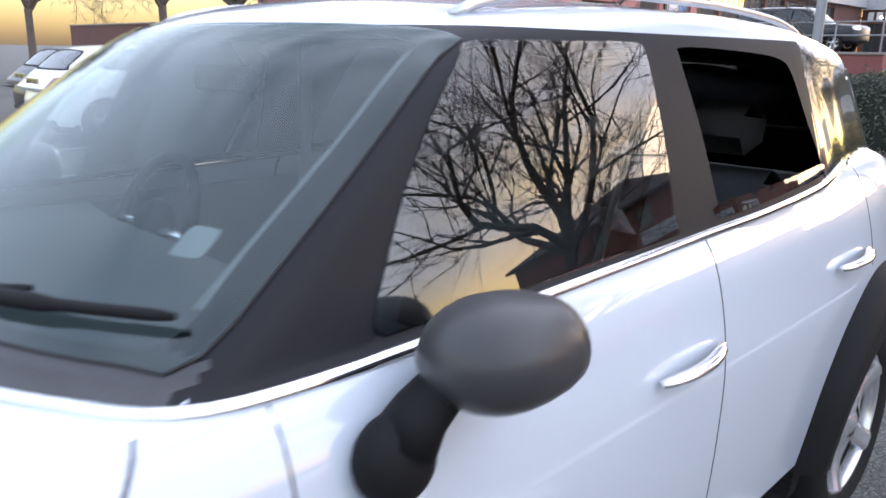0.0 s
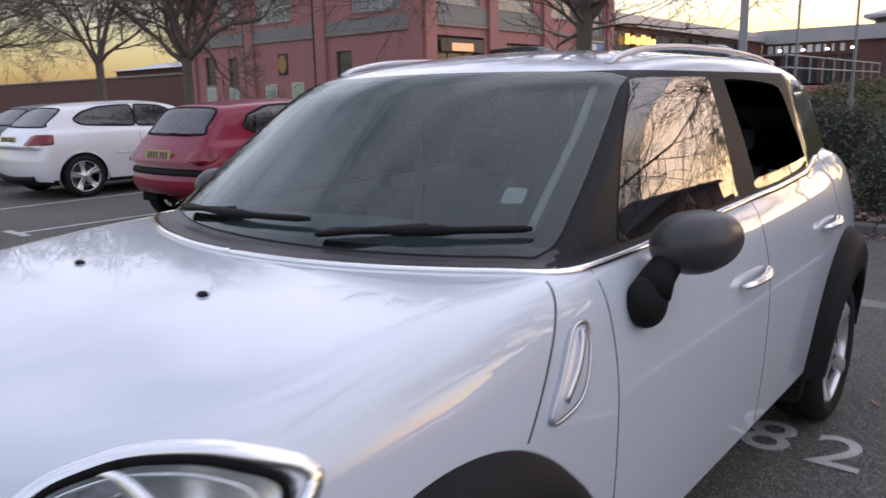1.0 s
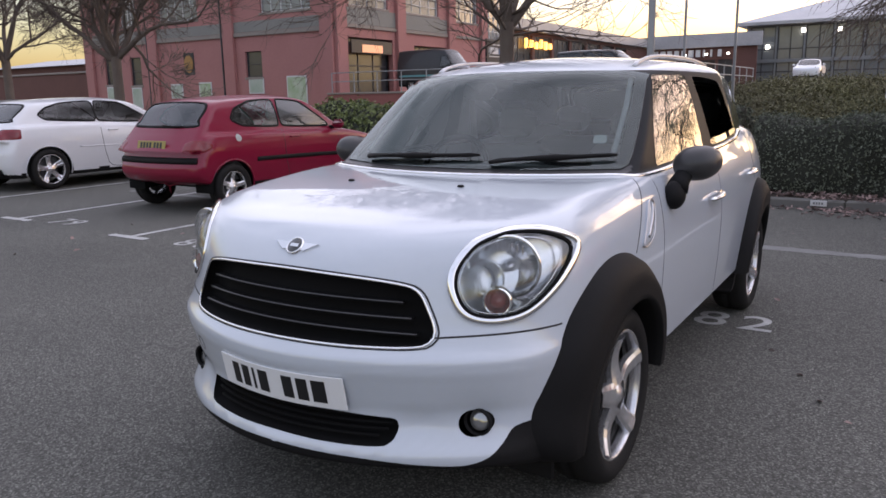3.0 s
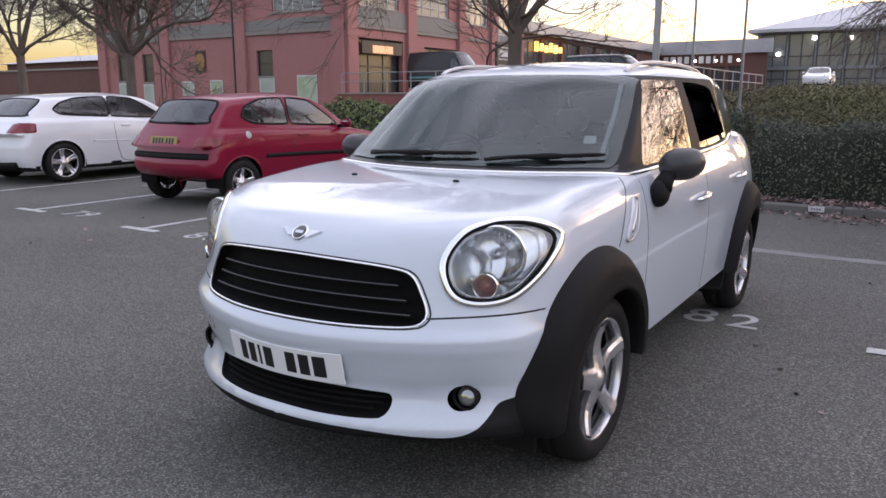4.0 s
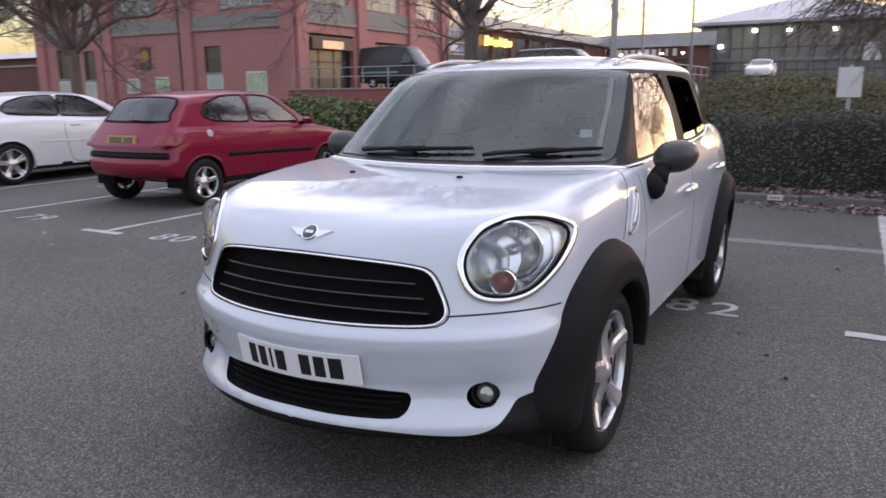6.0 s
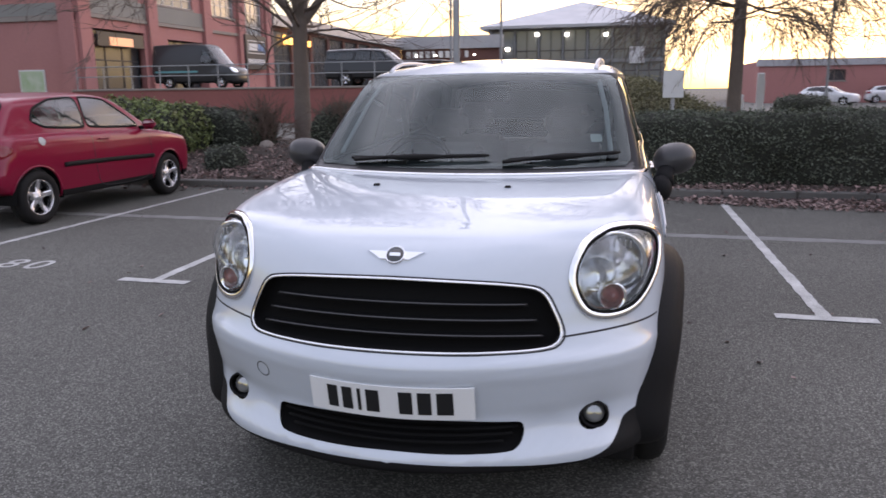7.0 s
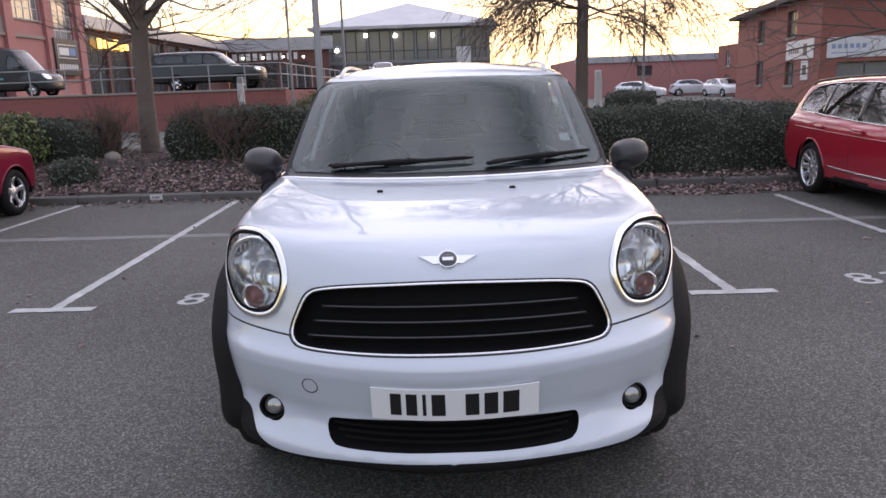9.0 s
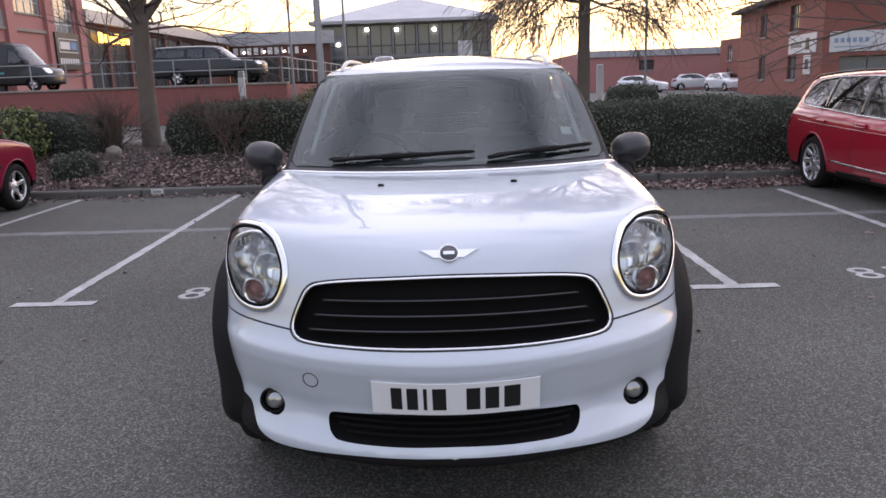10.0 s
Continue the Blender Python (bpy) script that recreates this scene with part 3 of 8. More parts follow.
def ease(sk, Q, F, cut, outline, view, closed=True, axis_sign=0):
    """Moves the vertices on the edge of a cut onto its drawn outline, so that the edge runs clean."""
    inn, out = np.zeros(len(Q), bool), np.zeros(len(Q), bool)
    inn[F[cut].ravel()] = True
    out[F[~cut].ravel()] = True
    ids = np.nonzero(inn & out)[0]
    if not len(ids):
        return
    cols = {"front": (0, 2), "side": (1, 2), "top": (0, 1)}[view]
    o = np.asarray(outline, float)
    for sgn in ((1, -1) if view != "front" or axis_sign else (0,)):
        use = ids if sgn == 0 else ids[Q[ids, 0] * sgn > 0]
        if not len(use):
            continue
        oo = o * (sgn, 1) if (view == "front" and sgn) else o
        uv = Q[use][:, cols]
        a = oo
        b = np.roll(oo, -1, 0)
        if not closed:
            a, b = oo[:-1], oo[1:]
        d = b - a
        t = ((uv[:, None] - a[None]) * d[None]).sum(2) / ((d * d).sum(1)[None] + 1e-12)
        near = a[None] + np.clip(t, 0, 1)[:, :, None] * d[None]
        dist = np.linalg.norm(near - uv[:, None], axis=2)
        k = dist.argmin(1)
        best = near[np.arange(len(use)), k]
        fine = dist.min(1) < 0.035
        got = sk.way(view, sgn or 1)(best[fine])
        ok = np.linalg.norm(got - Q[use[fine]], axis=1) < 0.08
        Q[use[fine][ok]] = got[ok]


# ---- the white car
CAR_YAW = 0.7
def white_car():
    m = pose(0, 0, 0, 0, 0, CAR_YAW)
    car = thing("small_suv_car", m, "white compact five-door hatchback car with black wheel arches and mirrors", "car")
    f0 = curve([0.16, 0.22, 0.265, 0.30, 0.33, 0.37, 0.41, 0.45, 0.50, 0.56, 0.605, 0.635, 0.665, 0.70, 0.78, 0.86, 0.95, 1.1], [0.06, -0.03, -0.098, -0.128, -0.127, -0.104, -0.090, -0.086, -0.098, -0.116, -0.128, -0.126, -0.100, -0.082, -0.058, -0.036, -0.005, 0.05])
    hood = curve([-0.2, -0.05, 0.02, 0.1, 0.2, 0.4, 0.65, 0.85, 1.1, 1.3, 1.5, 2.0, 2.3, 3.0, 3.25, 3.6, 4.1], [0.78, 0.888, 0.945, 0.988, 1.016, 1.050, 1.077, 1.089, 1.096, 1.108, 1.112, 1.130, 1.140, 1.172, 1.195, 1.19, 1.12])
    gy = curve([-0.2, 0.4, 0.78, 1.2, 2.0, 3.0, 3.4, 4.1], [0.79, 0.828, 0.847, 0.857, 0.865, 0.868, 0.862, 0.79])
    roof = curve([1.2, 1.4, 1.6, 1.8, 2.1, 2.6, 3.2, 3.7, 4.1], [1.45, 1.485, 1.530, 1.568, 1.598, 1.608, 1.580, 1.515, 1.44])
    hw = curve([0.9, 1.15, 1.3, 1.73, 2.2, 2.6, 2.9, 3.25, 3.5, 4.1], [0.715, 0.745, 0.757, 0.764, 0.783, 0.80, 0.80, 0.765, 0.73, 0.65])
    belt_at = curve([0.9, 1.1, 1.3, 1.5, 1.75, 2.27, 3.0, 3.24, 3.6], [1.084, 1.084, 1.084, 1.086, 1.094, 1.110, 1.146, 1.172, 1.20])

    def lower(x, y, z):
        ax = np.abs(x)
        plan = 0.52 * ax ** 2 + 0.10 * ax ** 6
        dent = 0.016 * np.exp(-((ax - 0.62) / 0.085) ** 2 - ((z - 0.43) / 0.07) ** 2) + 0.014 * np.exp(-((ax - 0.46) / 0.07) ** 2 - ((z - 0.42) / 0.045) ** 2)
        front = (f0(z) + plan + dent - y) / np.sqrt(1 + (1.04 * ax) ** 2)
        side = ax - (gy(y) - np.where(z > 0.78, (0.066 + 0.026 * np.clip((1.2 - y) / 0.5, 0, 1)) * ((z - 0.78) / 0.33) ** 2, 0.035 * ((0.78 - z) / 0.5) ** 2))
        top = (z - (hood(y) - 0.035 * (ax / 0.75) ** 2 * np.clip(1.1 - y, 0.1, 1))) * 0.95
        rear = y - (3.99 - 0.22 * ax ** 2 - 0.10 * np.maximum(z - 0.75, 0) ** 2)
        d = smax(front, side, 0.20)
        d = smax(d, top, 0.13)
        d = smax(d, rear, 0.25)
        return smax(d, 0.19 + 0.085 * np.clip((0.55 - y) / 0.4, 0, 1) - z, 0.06)

    def upper(x, y, z):
        ax = np.abs(x)
        ws = (0.985 + (z - 1.09) * 1.42 + 0.37 * ax ** 2 - y) * 0.575
        side = (ax - (hw(y) + 0.006 - 0.255 * np.maximum(z - 1.08, 0) - 0.10 * np.maximum(z - 1.08, 0) ** 2)) * 0.92
        top = z - (roof(y) - 0.045 * (ax / 0.6) ** 2)
        rear = (y - (3.95 - (z - 1.1) * 0.62 - 0.18 * ax ** 2)) * 0.85
        d = smax(ws, side, 0.035)
        d = smax(d, top, 0.085)
        d = smax(d, rear, 0.2)
        return smax(d, 1.03 - z, 0.02)

    sk = Skin(lambda x, y, z: smin(lower(x, y, z), upper(x, y, z), 0.012), (-0.95, -0.2, 0.15), (0.95, 4.1, 1.62), (0.75, 3.3, 0.75))
    Q, F, N = sk.mesh(0.017)
    c = Q[F].mean(1)
    ax = np.abs(c[:, 0])
    xz, yz = np.stack([ax, c[:, 2]], 1), c[:, 1:]
    # outlines: front view (x, z) and side view (y, z)
    scr = loop([(0, 1.118), (0.35, 1.118), (0.60, 1.122), (0.672, 1.135), (0.655, 1.22), (0.630, 1.35), (0.600, 1.455), (0.578, 1.482), (0.42, 1.500), (0, 1.506),
                (-0.42, 1.500), (-0.578, 1.482), (-0.600, 1.455), (-0.630, 1.35), (-0.655, 1.22), (-0.672, 1.135), (-0.60, 1.122), (-0.35, 1.118)], 120)
    win_f = loop([(1.44, 1.115), (1.482, 1.20), (1.54, 1.29), (1.615, 1.38), (1.705, 1.465), (1.75, 1.485), (1.95, 1.489), (2.17, 1.490), (2.198, 1.47), (2.205, 1.32), (2.20, 1.15), (2.185, 1.127), (1.8, 1.112), (1.5, 1.106)], 90)
    win_r = loop([(2.325, 1.465), (2.35, 1.487), (2.6, 1.482), (2.80, 1.468), (2.87, 1.435), (2.92, 1.31), (2.985, 1.185), (2.97, 1.168), (2.7, 1.150), (2.41, 1.136), (2.378, 1.15), (2.352, 1.33)], 90)
    grille = loop([(0, 0.671), (0.30, 0.669), (0.465, 0.672), (0.503, 0.690), (0.508, 0.718), (0.485, 0.775), (0.452, 0.830), (0.40, 0.852), (0.25, 0.868), (0, 0.876),
                   (-0.25, 0.868), (-0.40, 0.852), (-0.452, 0.830), (-0.485, 0.775), (-0.508, 0.718), (-0.503, 0.690), (-0.465, 0.672), (-0.30, 0.669)], 130)
    lamp_rim = loop([(0.66, 1.012), (0.735, 1.006), (0.795, 0.972), (0.812, 0.915), (0.792, 0.83), (0.735, 0.755), (0.655, 0.734), (0.578, 0.755), (0.535, 0.82), (0.527, 0.895), (0.56, 0.968), (0.61, 1.0)], 80)
    lamp = lamp_rim.mean(0) + (lamp_rim - lamp_rim.mean(0)) * 0.90
    intake = loop([(0, 0.356), (0.18, 0.353), (0.35, 0.354), (0.392, 0.366), (0.406, 0.40), (0.400, 0.432), (0.36, 0.441), (0.2, 0.450), (0, 0.455), (-0.2, 0.450), (-0.36, 0.441), (-0.400, 0.432), (-0.406, 0.40), (-0.392, 0.366), (-0.35, 0.354), (-0.18, 0.353)], 110)
    fog = loop([(0.612 + 0.046 * math.cos(a), 0.424 + 0.043 * math.sin(a)) for a in np.linspace(0, 2 * math.pi, 12, endpoint=False)], 40)

    HUBS, R = (0.77, 3.36), 0.330
    arch = np.zeros(len(c), bool)
    for hy in HUBS:
        arch |= ((c[:, 1] - hy) ** 2 + (c[:, 2] - R) ** 2 < 0.372 ** 2) & (ax > 0.5)
    low, up = lower(*c.T), upper(*c.T)
    belt_z = belt_at(c[:, 1]) - 0.002
    gh = ((up < low) & ~((ax > 0.70) & (c[:, 2] < belt_z))) | ((c[:, 2] > belt_z) & (c[:, 1] > np.maximum(1.10, 0.985 + 0.35 * ax ** 2)) & (c[:, 1] < 3.24) & (ax > 0.5))
    cowl_y = 0.90 + 0.44 * ax ** 2
    cowl = (c[:, 1] > cowl_y) & (c[:, 2] > np.where(ax > 0.70, 1.084, 1.06)) & (c[:, 1] < 1.5) & (ax < 0.728) & ~((up < low) & (c[:, 2] > 1.125))
    hole = arch | (gh & inside(np.stack([c[:, 0], c[:, 2]], 1), scr * (0.985, 1)) & (c[:, 1] < 2.0) & (N[F].mean(1)[:, 1] < -0.2))
    hole |= gh & (ax > 0.5) & (inside(yz, win_f) | inside(yz, win_r)) & (np.abs(N[F].mean(1)[:, 0]) > 0.45)
    tail_w = loop([(-0.52, 1.20), (0.52, 1.20), (0.54, 1.26), (0.47, 1.46), (-0.47, 1.46), (-0.54, 1.26)], 60, 0.4)
    hole |= gh & inside(np.stack([c[:, 0], c[:, 2]], 1), tail_w) & (c[:, 1] > 3.2) & (N[F].mean(1)[:, 1] > 0.3)
    nose = c[:, 1] < 0.6
    hole |= nose & (inside(np.stack([c[:, 0], c[:, 2]], 1), grille) | inside(xz, lamp) | inside(np.stack([c[:, 0], c[:, 2]], 1), intake) | inside(xz, fog))
    seam_z = 0.698 + np.maximum(ax - 0.50, 0) * 0.04
    ok = ~hole
    C2 = np.stack([c[:, 0], c[:, 2]], 1)
    scr_cut = hole & gh & (c[:, 1] < 2.0) & inside(C2, scr * (0.985, 1))
    ease(sk, Q, F, scr_cut, scr * (0.985, 1), "front")
    for o_ in (win_f, win_r):
        ease(sk, Q, F, hole & gh & inside(yz, o_) & (ax > 0.5), o_, "side")
    for o_, sg in ((grille, 0), (intake, 0), (lamp, 1), (fog, 1)):
        ease(sk, Q, F, nose & inside(C2 if not sg else xz, o_), o_, "front", axis_sign=sg)
    sx_ = np.linspace(0.40, 0.86, 60)
    seam_line = np.stack([sx_, 0.698 + np.maximum(sx_ - 0.50, 0) * 0.04], 1)
    ease(sk, Q, F, (c[:, 2] <= seam_z) & (c[:, 1] < 0.6), seam_line, "front", False, 1)
    for hy in HUBS:
        aa = np.linspace(-0.1, math.pi + 0.1, 80)
        ease(sk, Q, F, arch & (np.abs(c[:, 1] - hy) < 0.5), np.stack([hy + 0.372 * np.cos(aa), R + 0.372 * np.sin(aa)], 1), "side", False)
    ys_ = np.linspace(0.8, 3.2, 80)
    ease(sk, Q, F, (c[:, 2] < 0.355) & (c[:, 1] > 0.95) & (ax > 0.6), np.stack([ys_, 0 * ys_ + 0.355], 1), "side", False)
    for y_ in (1.26, 2.30, 3.27):
        zz_ = np.linspace(0.36, float(belt_at(np.array(y_))), 40)
        ease(sk, Q, F, (c[:, 1] > y_) & (ax > 0.6) & ~gh, np.stack([0 * zz_ + y_, zz_], 1), "side", False)
    N = sk.normal(Q)
    roofline = 1.512 + 0 * c[:, 1]
    for sg in (1, -1):
        yr_ = np.linspace(1.3, 3.9, 90)
        part_s = gh & (c[:, 2] > 1.512) & (N[F].mean(1)[:, 2] > 0.3)
        ease(sk, Q, F, part_s, np.stack([yr_, 0 * yr_ + 1.512], 1), "side", False)
    xr_ = np.linspace(-0.56, 0.56, 60)
    ease(sk, Q, F, gh & (c[:, 2] > 1.512) & (c[:, 1] < 1.85), np.stack([xr_, 0 * xr_ + 1.512], 1), "front", False)
    xr_ = np.linspace(-0.765, 0.765, 80)
    ease(sk, Q, F, cowl, np.stack([xr_, 0.90 + 0.44 * xr_ ** 2], 1), "top", False)
    is_roof = ok & gh & (c[:, 2] > roofline) & (N[F].mean(1)[:, 2] > 0.3)
    cowl &= ok
    pillars = ok & gh & ~is_roof & ~cowl
    body = ok & ~gh & ~cowl
    corner = loop([(0.0, 0.326), (0.30, 0.319), (0.50, 0.304), (0.60, 0.302), (0.662, 0.325), (0.69, 0.365), (0.705, 0.402), (0.75, 0.418), (0.82, 0.43), (0.90, 0.44)], 60, closed=False)
    low_z = np.interp(ax, corner[:, 0], corner[:, 1])
    ease(sk, Q, F, (c[:, 2] < low_z) & (c[:, 1] < 0.62), corner, "front", False, 1)
    N = sk.normal(Q)
    sill = body & (c[:, 2] < 0.355) & (c[:, 1] > 0.9) | body & (c[:, 2] < 0.284) | body & (c[:, 1] < 0.62) & (c[:, 2] < low_z)
    body &= ~sill
    bonnet = body & (c[:, 2] > seam_z) & (c[:, 1] < np.where(ax > 0.70, 0.905 + 0.80 * (c[:, 2] - 0.818), 1.3))
    bumper = body & ~bonnet & (c[:, 1] < 0.75) & (c[:, 2] <= seam_z + 0.002)
    door = body & (c[:, 1] > 1.26) & (c[:, 1] < 2.30) & (ax > 0.5)
    door2 = body & (c[:, 1] >= 2.30) & (c[:, 1] < 3.27) & (ax > 0.5)
    rest = body & ~bonnet & ~bumper & ~door & ~door2
    for sgn in (1, -1):
        split(Q, F, N, rest & (c[:, 1] < 1.28) & (c[:, 0] * sgn > 0), "front_wing", WHITE_PAINT, car, "white front wing")
    split(Q, F, N, rest & (c[:, 1] >= 1.28), "body", WHITE_PAINT, car, "white painted body shell")
    split(Q, F, N, bonnet, "bonnet", WHITE_PAINT, car, "white bonnet with black washer jets")
    split(Q, F, N, bumper, "front_bumper", WHITE_PAINT, car, "white front bumper")
    split(Q, F, N, is_roof, "roof", WHITE_PAINT, car, "white roof")
    split(Q, F, N, pillars & (c[:, 1] > 2.97), "rear_pillar", BLACK_GLOSS, car, "gloss black rear pillars")
    split(Q, F, N, pillars & (c[:, 1] <= 2.97), "window_surround", PILLAR_BLACK, car, "black window pillars all round")
    split(Q, F, N, cowl, "scuttle_panel", MIRROR_PLASTIC, car, "black plastic panel at the foot of the screen")
    Qs = Q.copy()
    tuck = (Q[:, 1] > 1.22) & (Q[:, 1] < 2.92) & (Q[:, 2] < 0.345)
    Qs[tuck, 0] *= 0.86
    split(Qs, F, N, sill, "lower_cladding", BLACK_PLASTIC, car, "black plastic lower cladding")
    doors = {}
    for sgn in (1, -1):
        doors[sgn, 0] = split(Q, F, N, door & (c[:, 0] * sgn > 0), "front_door", WHITE_PAINT, car)
        doors[sgn, 1] = split(Q, F, N, door2 & (c[:, 0] * sgn > 0), "rear_door", WHITE_PAINT, car)
    # glass
    rw = sk.pane("rear_window", tail_w, "back", SIDE_GLASS, car, lift=0.002, rings=5, scale=1.05)
    sk.trim("window_seal", tail_w, "back", 0.02, BLACK_PLASTIC, rw, closed=True, flat=0.4, sides=5)
    scr_full = loop([(0, 1.104), (0.35, 1.104), (0.62, 1.108), (0.706, 1.118), (0.697, 1.22), (0.668, 1.35), (0.634, 1.462), (0.612, 1.494), (0.44, 1.509), (0, 1.514),
                     (-0.44, 1.509), (-0.612, 1.494), (-0.634, 1.462), (-0.668, 1.35), (-0.697, 1.22), (-0.706, 1.118), (-0.62, 1.108), (-0.35, 1.104)], 120)
    ws = sk.pane("windscreen", scr_full, "front", WINDSCREEN, car, lift=0.004, rings=14, label="clear laminated windscreen with a black border")
    for s in (1, -1):
        # pale trim on the inside of the pillars
        zz = np.linspace(1.15, 1.475, 14)
        p = sk.front(np.stack([s * np.interp(zz, [1.15, 1.35, 1.475], [0.628, 0.592, 0.555]), zz], 1))
        p[:, 1] += 0.045
        Geo().tube(p, 0.012, 8, flat=0.5).make("pillar_trim", HEADLINER, ws, "pale grey inner pillar trim", True)
    for sgn in (1, -1):
        for o, nm, mt in ((win_f, "front_side_window", SIDE_GLASS), (win_r, "rear_side_window", TINTED)):
            if nm == "rear_side_window" and sgn > 0:
                o = loop([(2.39, 1.138), (2.375, 1.165), (2.6, 1.176), (2.8, 1.186), (2.965, 1.196), (2.985, 1.178), (2.7, 1.150)], 50)
            sk.pane(nm, o, "side", mt, doors[sgn, 0 if nm == "front_side_window" else 1], sgn, lift=0.002, rings=8, scale=1.01)
    sk.trim("screen_seal", scr_full, "front", 0.0035, SEAM, ws, closed=True, flat=0.5, lift=0.002, sides=5)
    # sticker in the lower corner of the screen
    st = loop([(0.535, 1.205), (0.600, 1.205), (0.588, 1.245), (0.525, 1.247)], 24, 0.2)
    sk.pane("paper_disc", st, "front", PAPER, ws, lift=-0.006, rings=3, label="small pale paper permit", scale=0.72)

    # grille
    o = grille
    cc = o.mean(0)
    V, Fb = [], []
    for r_, dep in ((1.0, 0.002), (0.985, 0.03), (0.97, 0.055)):
        p = sk.front(cc + (o - cc) * r_)
        p[:, 1] += dep
        V += list(p)
    n = len(o)
    for k in range(2):
        Fb += [(k * n + i, k * n + (i + 1) % n, (k + 1) * n + (i + 1) % n, (k + 1) * n + i) for i in range(n)]
    inner = [cc + (o - cc) * r_ for r_ in np.linspace(0.97, 0, 5)]
    base = len(V) - n
    for k, ring_uv in enumerate(inner[1:]):
        p = sk.front(ring_uv)
        p[:, 1] += 0.055
        V += list(p)
        b0 = base + k * n
        Fb += [(b0 + i, b0 + (i + 1) % n, b0 + n + (i + 1) % n, b0 + n + i) for i in range(n)]
    gr = ob_from("grille", V, Fb, BLACK_INSIDE, car, "black radiator grille with thin chrome bars and chrome surround", True)
    sk.trim("grille_surround", grille, "front", 0.0042, CHROME, gr, closed=True, flat=0.6, lift=0.003)
    sk.trim("grille_seal", cc + (grille - cc) * (1.022, 1.055), "front", 0.0035, SEAM, gr, closed=True, flat=0.5, lift=0.0, sides=5)
    for zc, half in ((0.808, 0.405), (0.762, 0.435), (0.717, 0.455)):
        xs = np.linspace(-half, half, 40)
        line = np.stack([xs, zc - 0.012 * (xs / 0.45) ** 2], 1)
        p = sk.front(line)
        p[:, 1] += 0.012
        Geo().tube(p, 0.0034, 6, False, 0.8).make("grille_bar", BAR_GREY, gr, "", True)
        p2 = p.copy()
        p2[:, 1] += 0.012
        p2[:, 2] -= 0.004
        Geo().tube(p2, 0.016, 6, False, 0.35).make("grille_slat", BLACK_INSIDE, gr, "", True)
    # lower intake
    p = sk.front(intake)
    ccI = intake.mean(0)
    V, Fb = list(p), []
    n = len(intake)
    for r_, dep in ((0.985, 0.04), (0.6, 0.05), (0.02, 0.05)):
        q = sk.front(ccI + (intake - ccI) * r_)
        q[:, 1] += dep
        V += list(q)
    for k in range(3):
        Fb += [(k * n + i, k * n + (i + 1) % n, (k + 1) * n + (i + 1) % n, (k + 1) * n + i) for i in range(n)]
    low_in = ob_from("lower_intake", V, Fb, BLACK_INSIDE, car, "black lower air intake mesh", True)
    for zc, half in ((0.438, 0.395), (0.418, 0.385), (0.398, 0.37), (0.378, 0.345)):
        xs = np.linspace(-half, half, 30)
        q = sk.front(np.stack([xs, np.full(30, zc)], 1))
        q[:, 1] += 0.018
        Geo().tube(q, 0.006, 5, False, 0.8).make("intake_bar", BLACK_INSIDE, low_in, "", True)
    # badge: plain wings and a dark disc
    bc = sk.front([(0, 0.938)])[0]
    bn = sk.normal(bc[None])[0]
    up_v = Vector((0, 0, 1)) - Vector(bn) * bn[2]
    up_v.normalize()
    bm_ = Matrix((Vector((1, 0, 0)), up_v, Vector(bn))).transposed().to_4x4()
    bm_.translation = Vector(bc) - Vector(bn) * 0.004
    badge = Geo().lathe([(0, 0.012), (0.026, 0.012), (0.029, 0.007), (0.030, 0.0)], bm_, 28).make("badge", BLACK_GLOSS, car, "round dark badge with chrome wings", True)
    Geo().lathe([(0.027, 0.010), (0.029, 0.014), (0.032, 0.012), (0.033, 0.0)], bm_, 28).make("badge_ring", CHROME, badge, "", True)
    Geo().box((-0.017, -0.006, 0.0125), (0.017, 0.006, 0.0135), 0.0, bm_).make("badge_bar", CHROME, badge)
    for s in (1, -1):
        Geo().prism([(s * 0.026, 0.014)[::1], (s * 0.026, -0.016), (s * 0.045, -0.017), (s * 0.078, 0.006), (s * 0.092, 0.014)][::s], bm_, 0.010, 0.002).make("badge_wing", CHROME, badge)
    # headlamps
    for s in (1, -1):
        o = lamp * (s, 1)
        cl = o.mean(0)
        n = len(o)
        V, Fb = [], []
        for r_, dep in ((1.0, 0.0), (0.97, 0.035), (0.80, 0.065), (0.45, 0.085), (0.02, 0.09)):
            q = sk.front(cl + (o - cl) * r_)
            q[:, 1] += dep
            V += list(q)
        for k in range(4):
            Fb += [(k * n + i, k * n + (i + 1) % n, (k + 1) * n + (i + 1) % n, (k + 1) * n + i) for i in range(n)]
        hl = ob_from("headlamp", V, Fb, LAMP_INSIDE, car, "oval clear headlamp with chrome ring and round indicator", True)
        sk.trim("chrome_ring", cl + (o - cl) * 1.040, "front", 0.0135, CHROME, hl, closed=True, flat=0.5, lift=0.003)
        sk.trim("inner_ring", cl + (o - cl) * 0.965, "front", 0.0075, BLACK_INSIDE, hl, closed=True, flat=0.6, lift=0.004)
        sk.trim("bright_rim", cl + (o - cl) * 0.875, "front", 0.0035, CHROME, hl, closed=True, flat=0.7, lift=-0.004)
        sk.pane("lens", o, "front", CLEAR, hl, lift=0.003, bulge=0.014, rings=8, scale=0.98)
        mc = sk.front([(s * 0.665, 0.895)])[0]
        bowl = look(mc + np.array((0, 0.03, 0)), mc + np.array((-s * 0.12, 0.9, 0.02)))
        Geo().lathe([(0.098, -0.012), (0.096, 0.0), (0.080, -0.028), (0.05, -0.045), (0.02, -0.055), (0.0, -0.056)], bowl @ pose(0, 0, 0, 0, 0, 0), 32).make("reflector_bowl", REFLECTOR, hl, "", True)
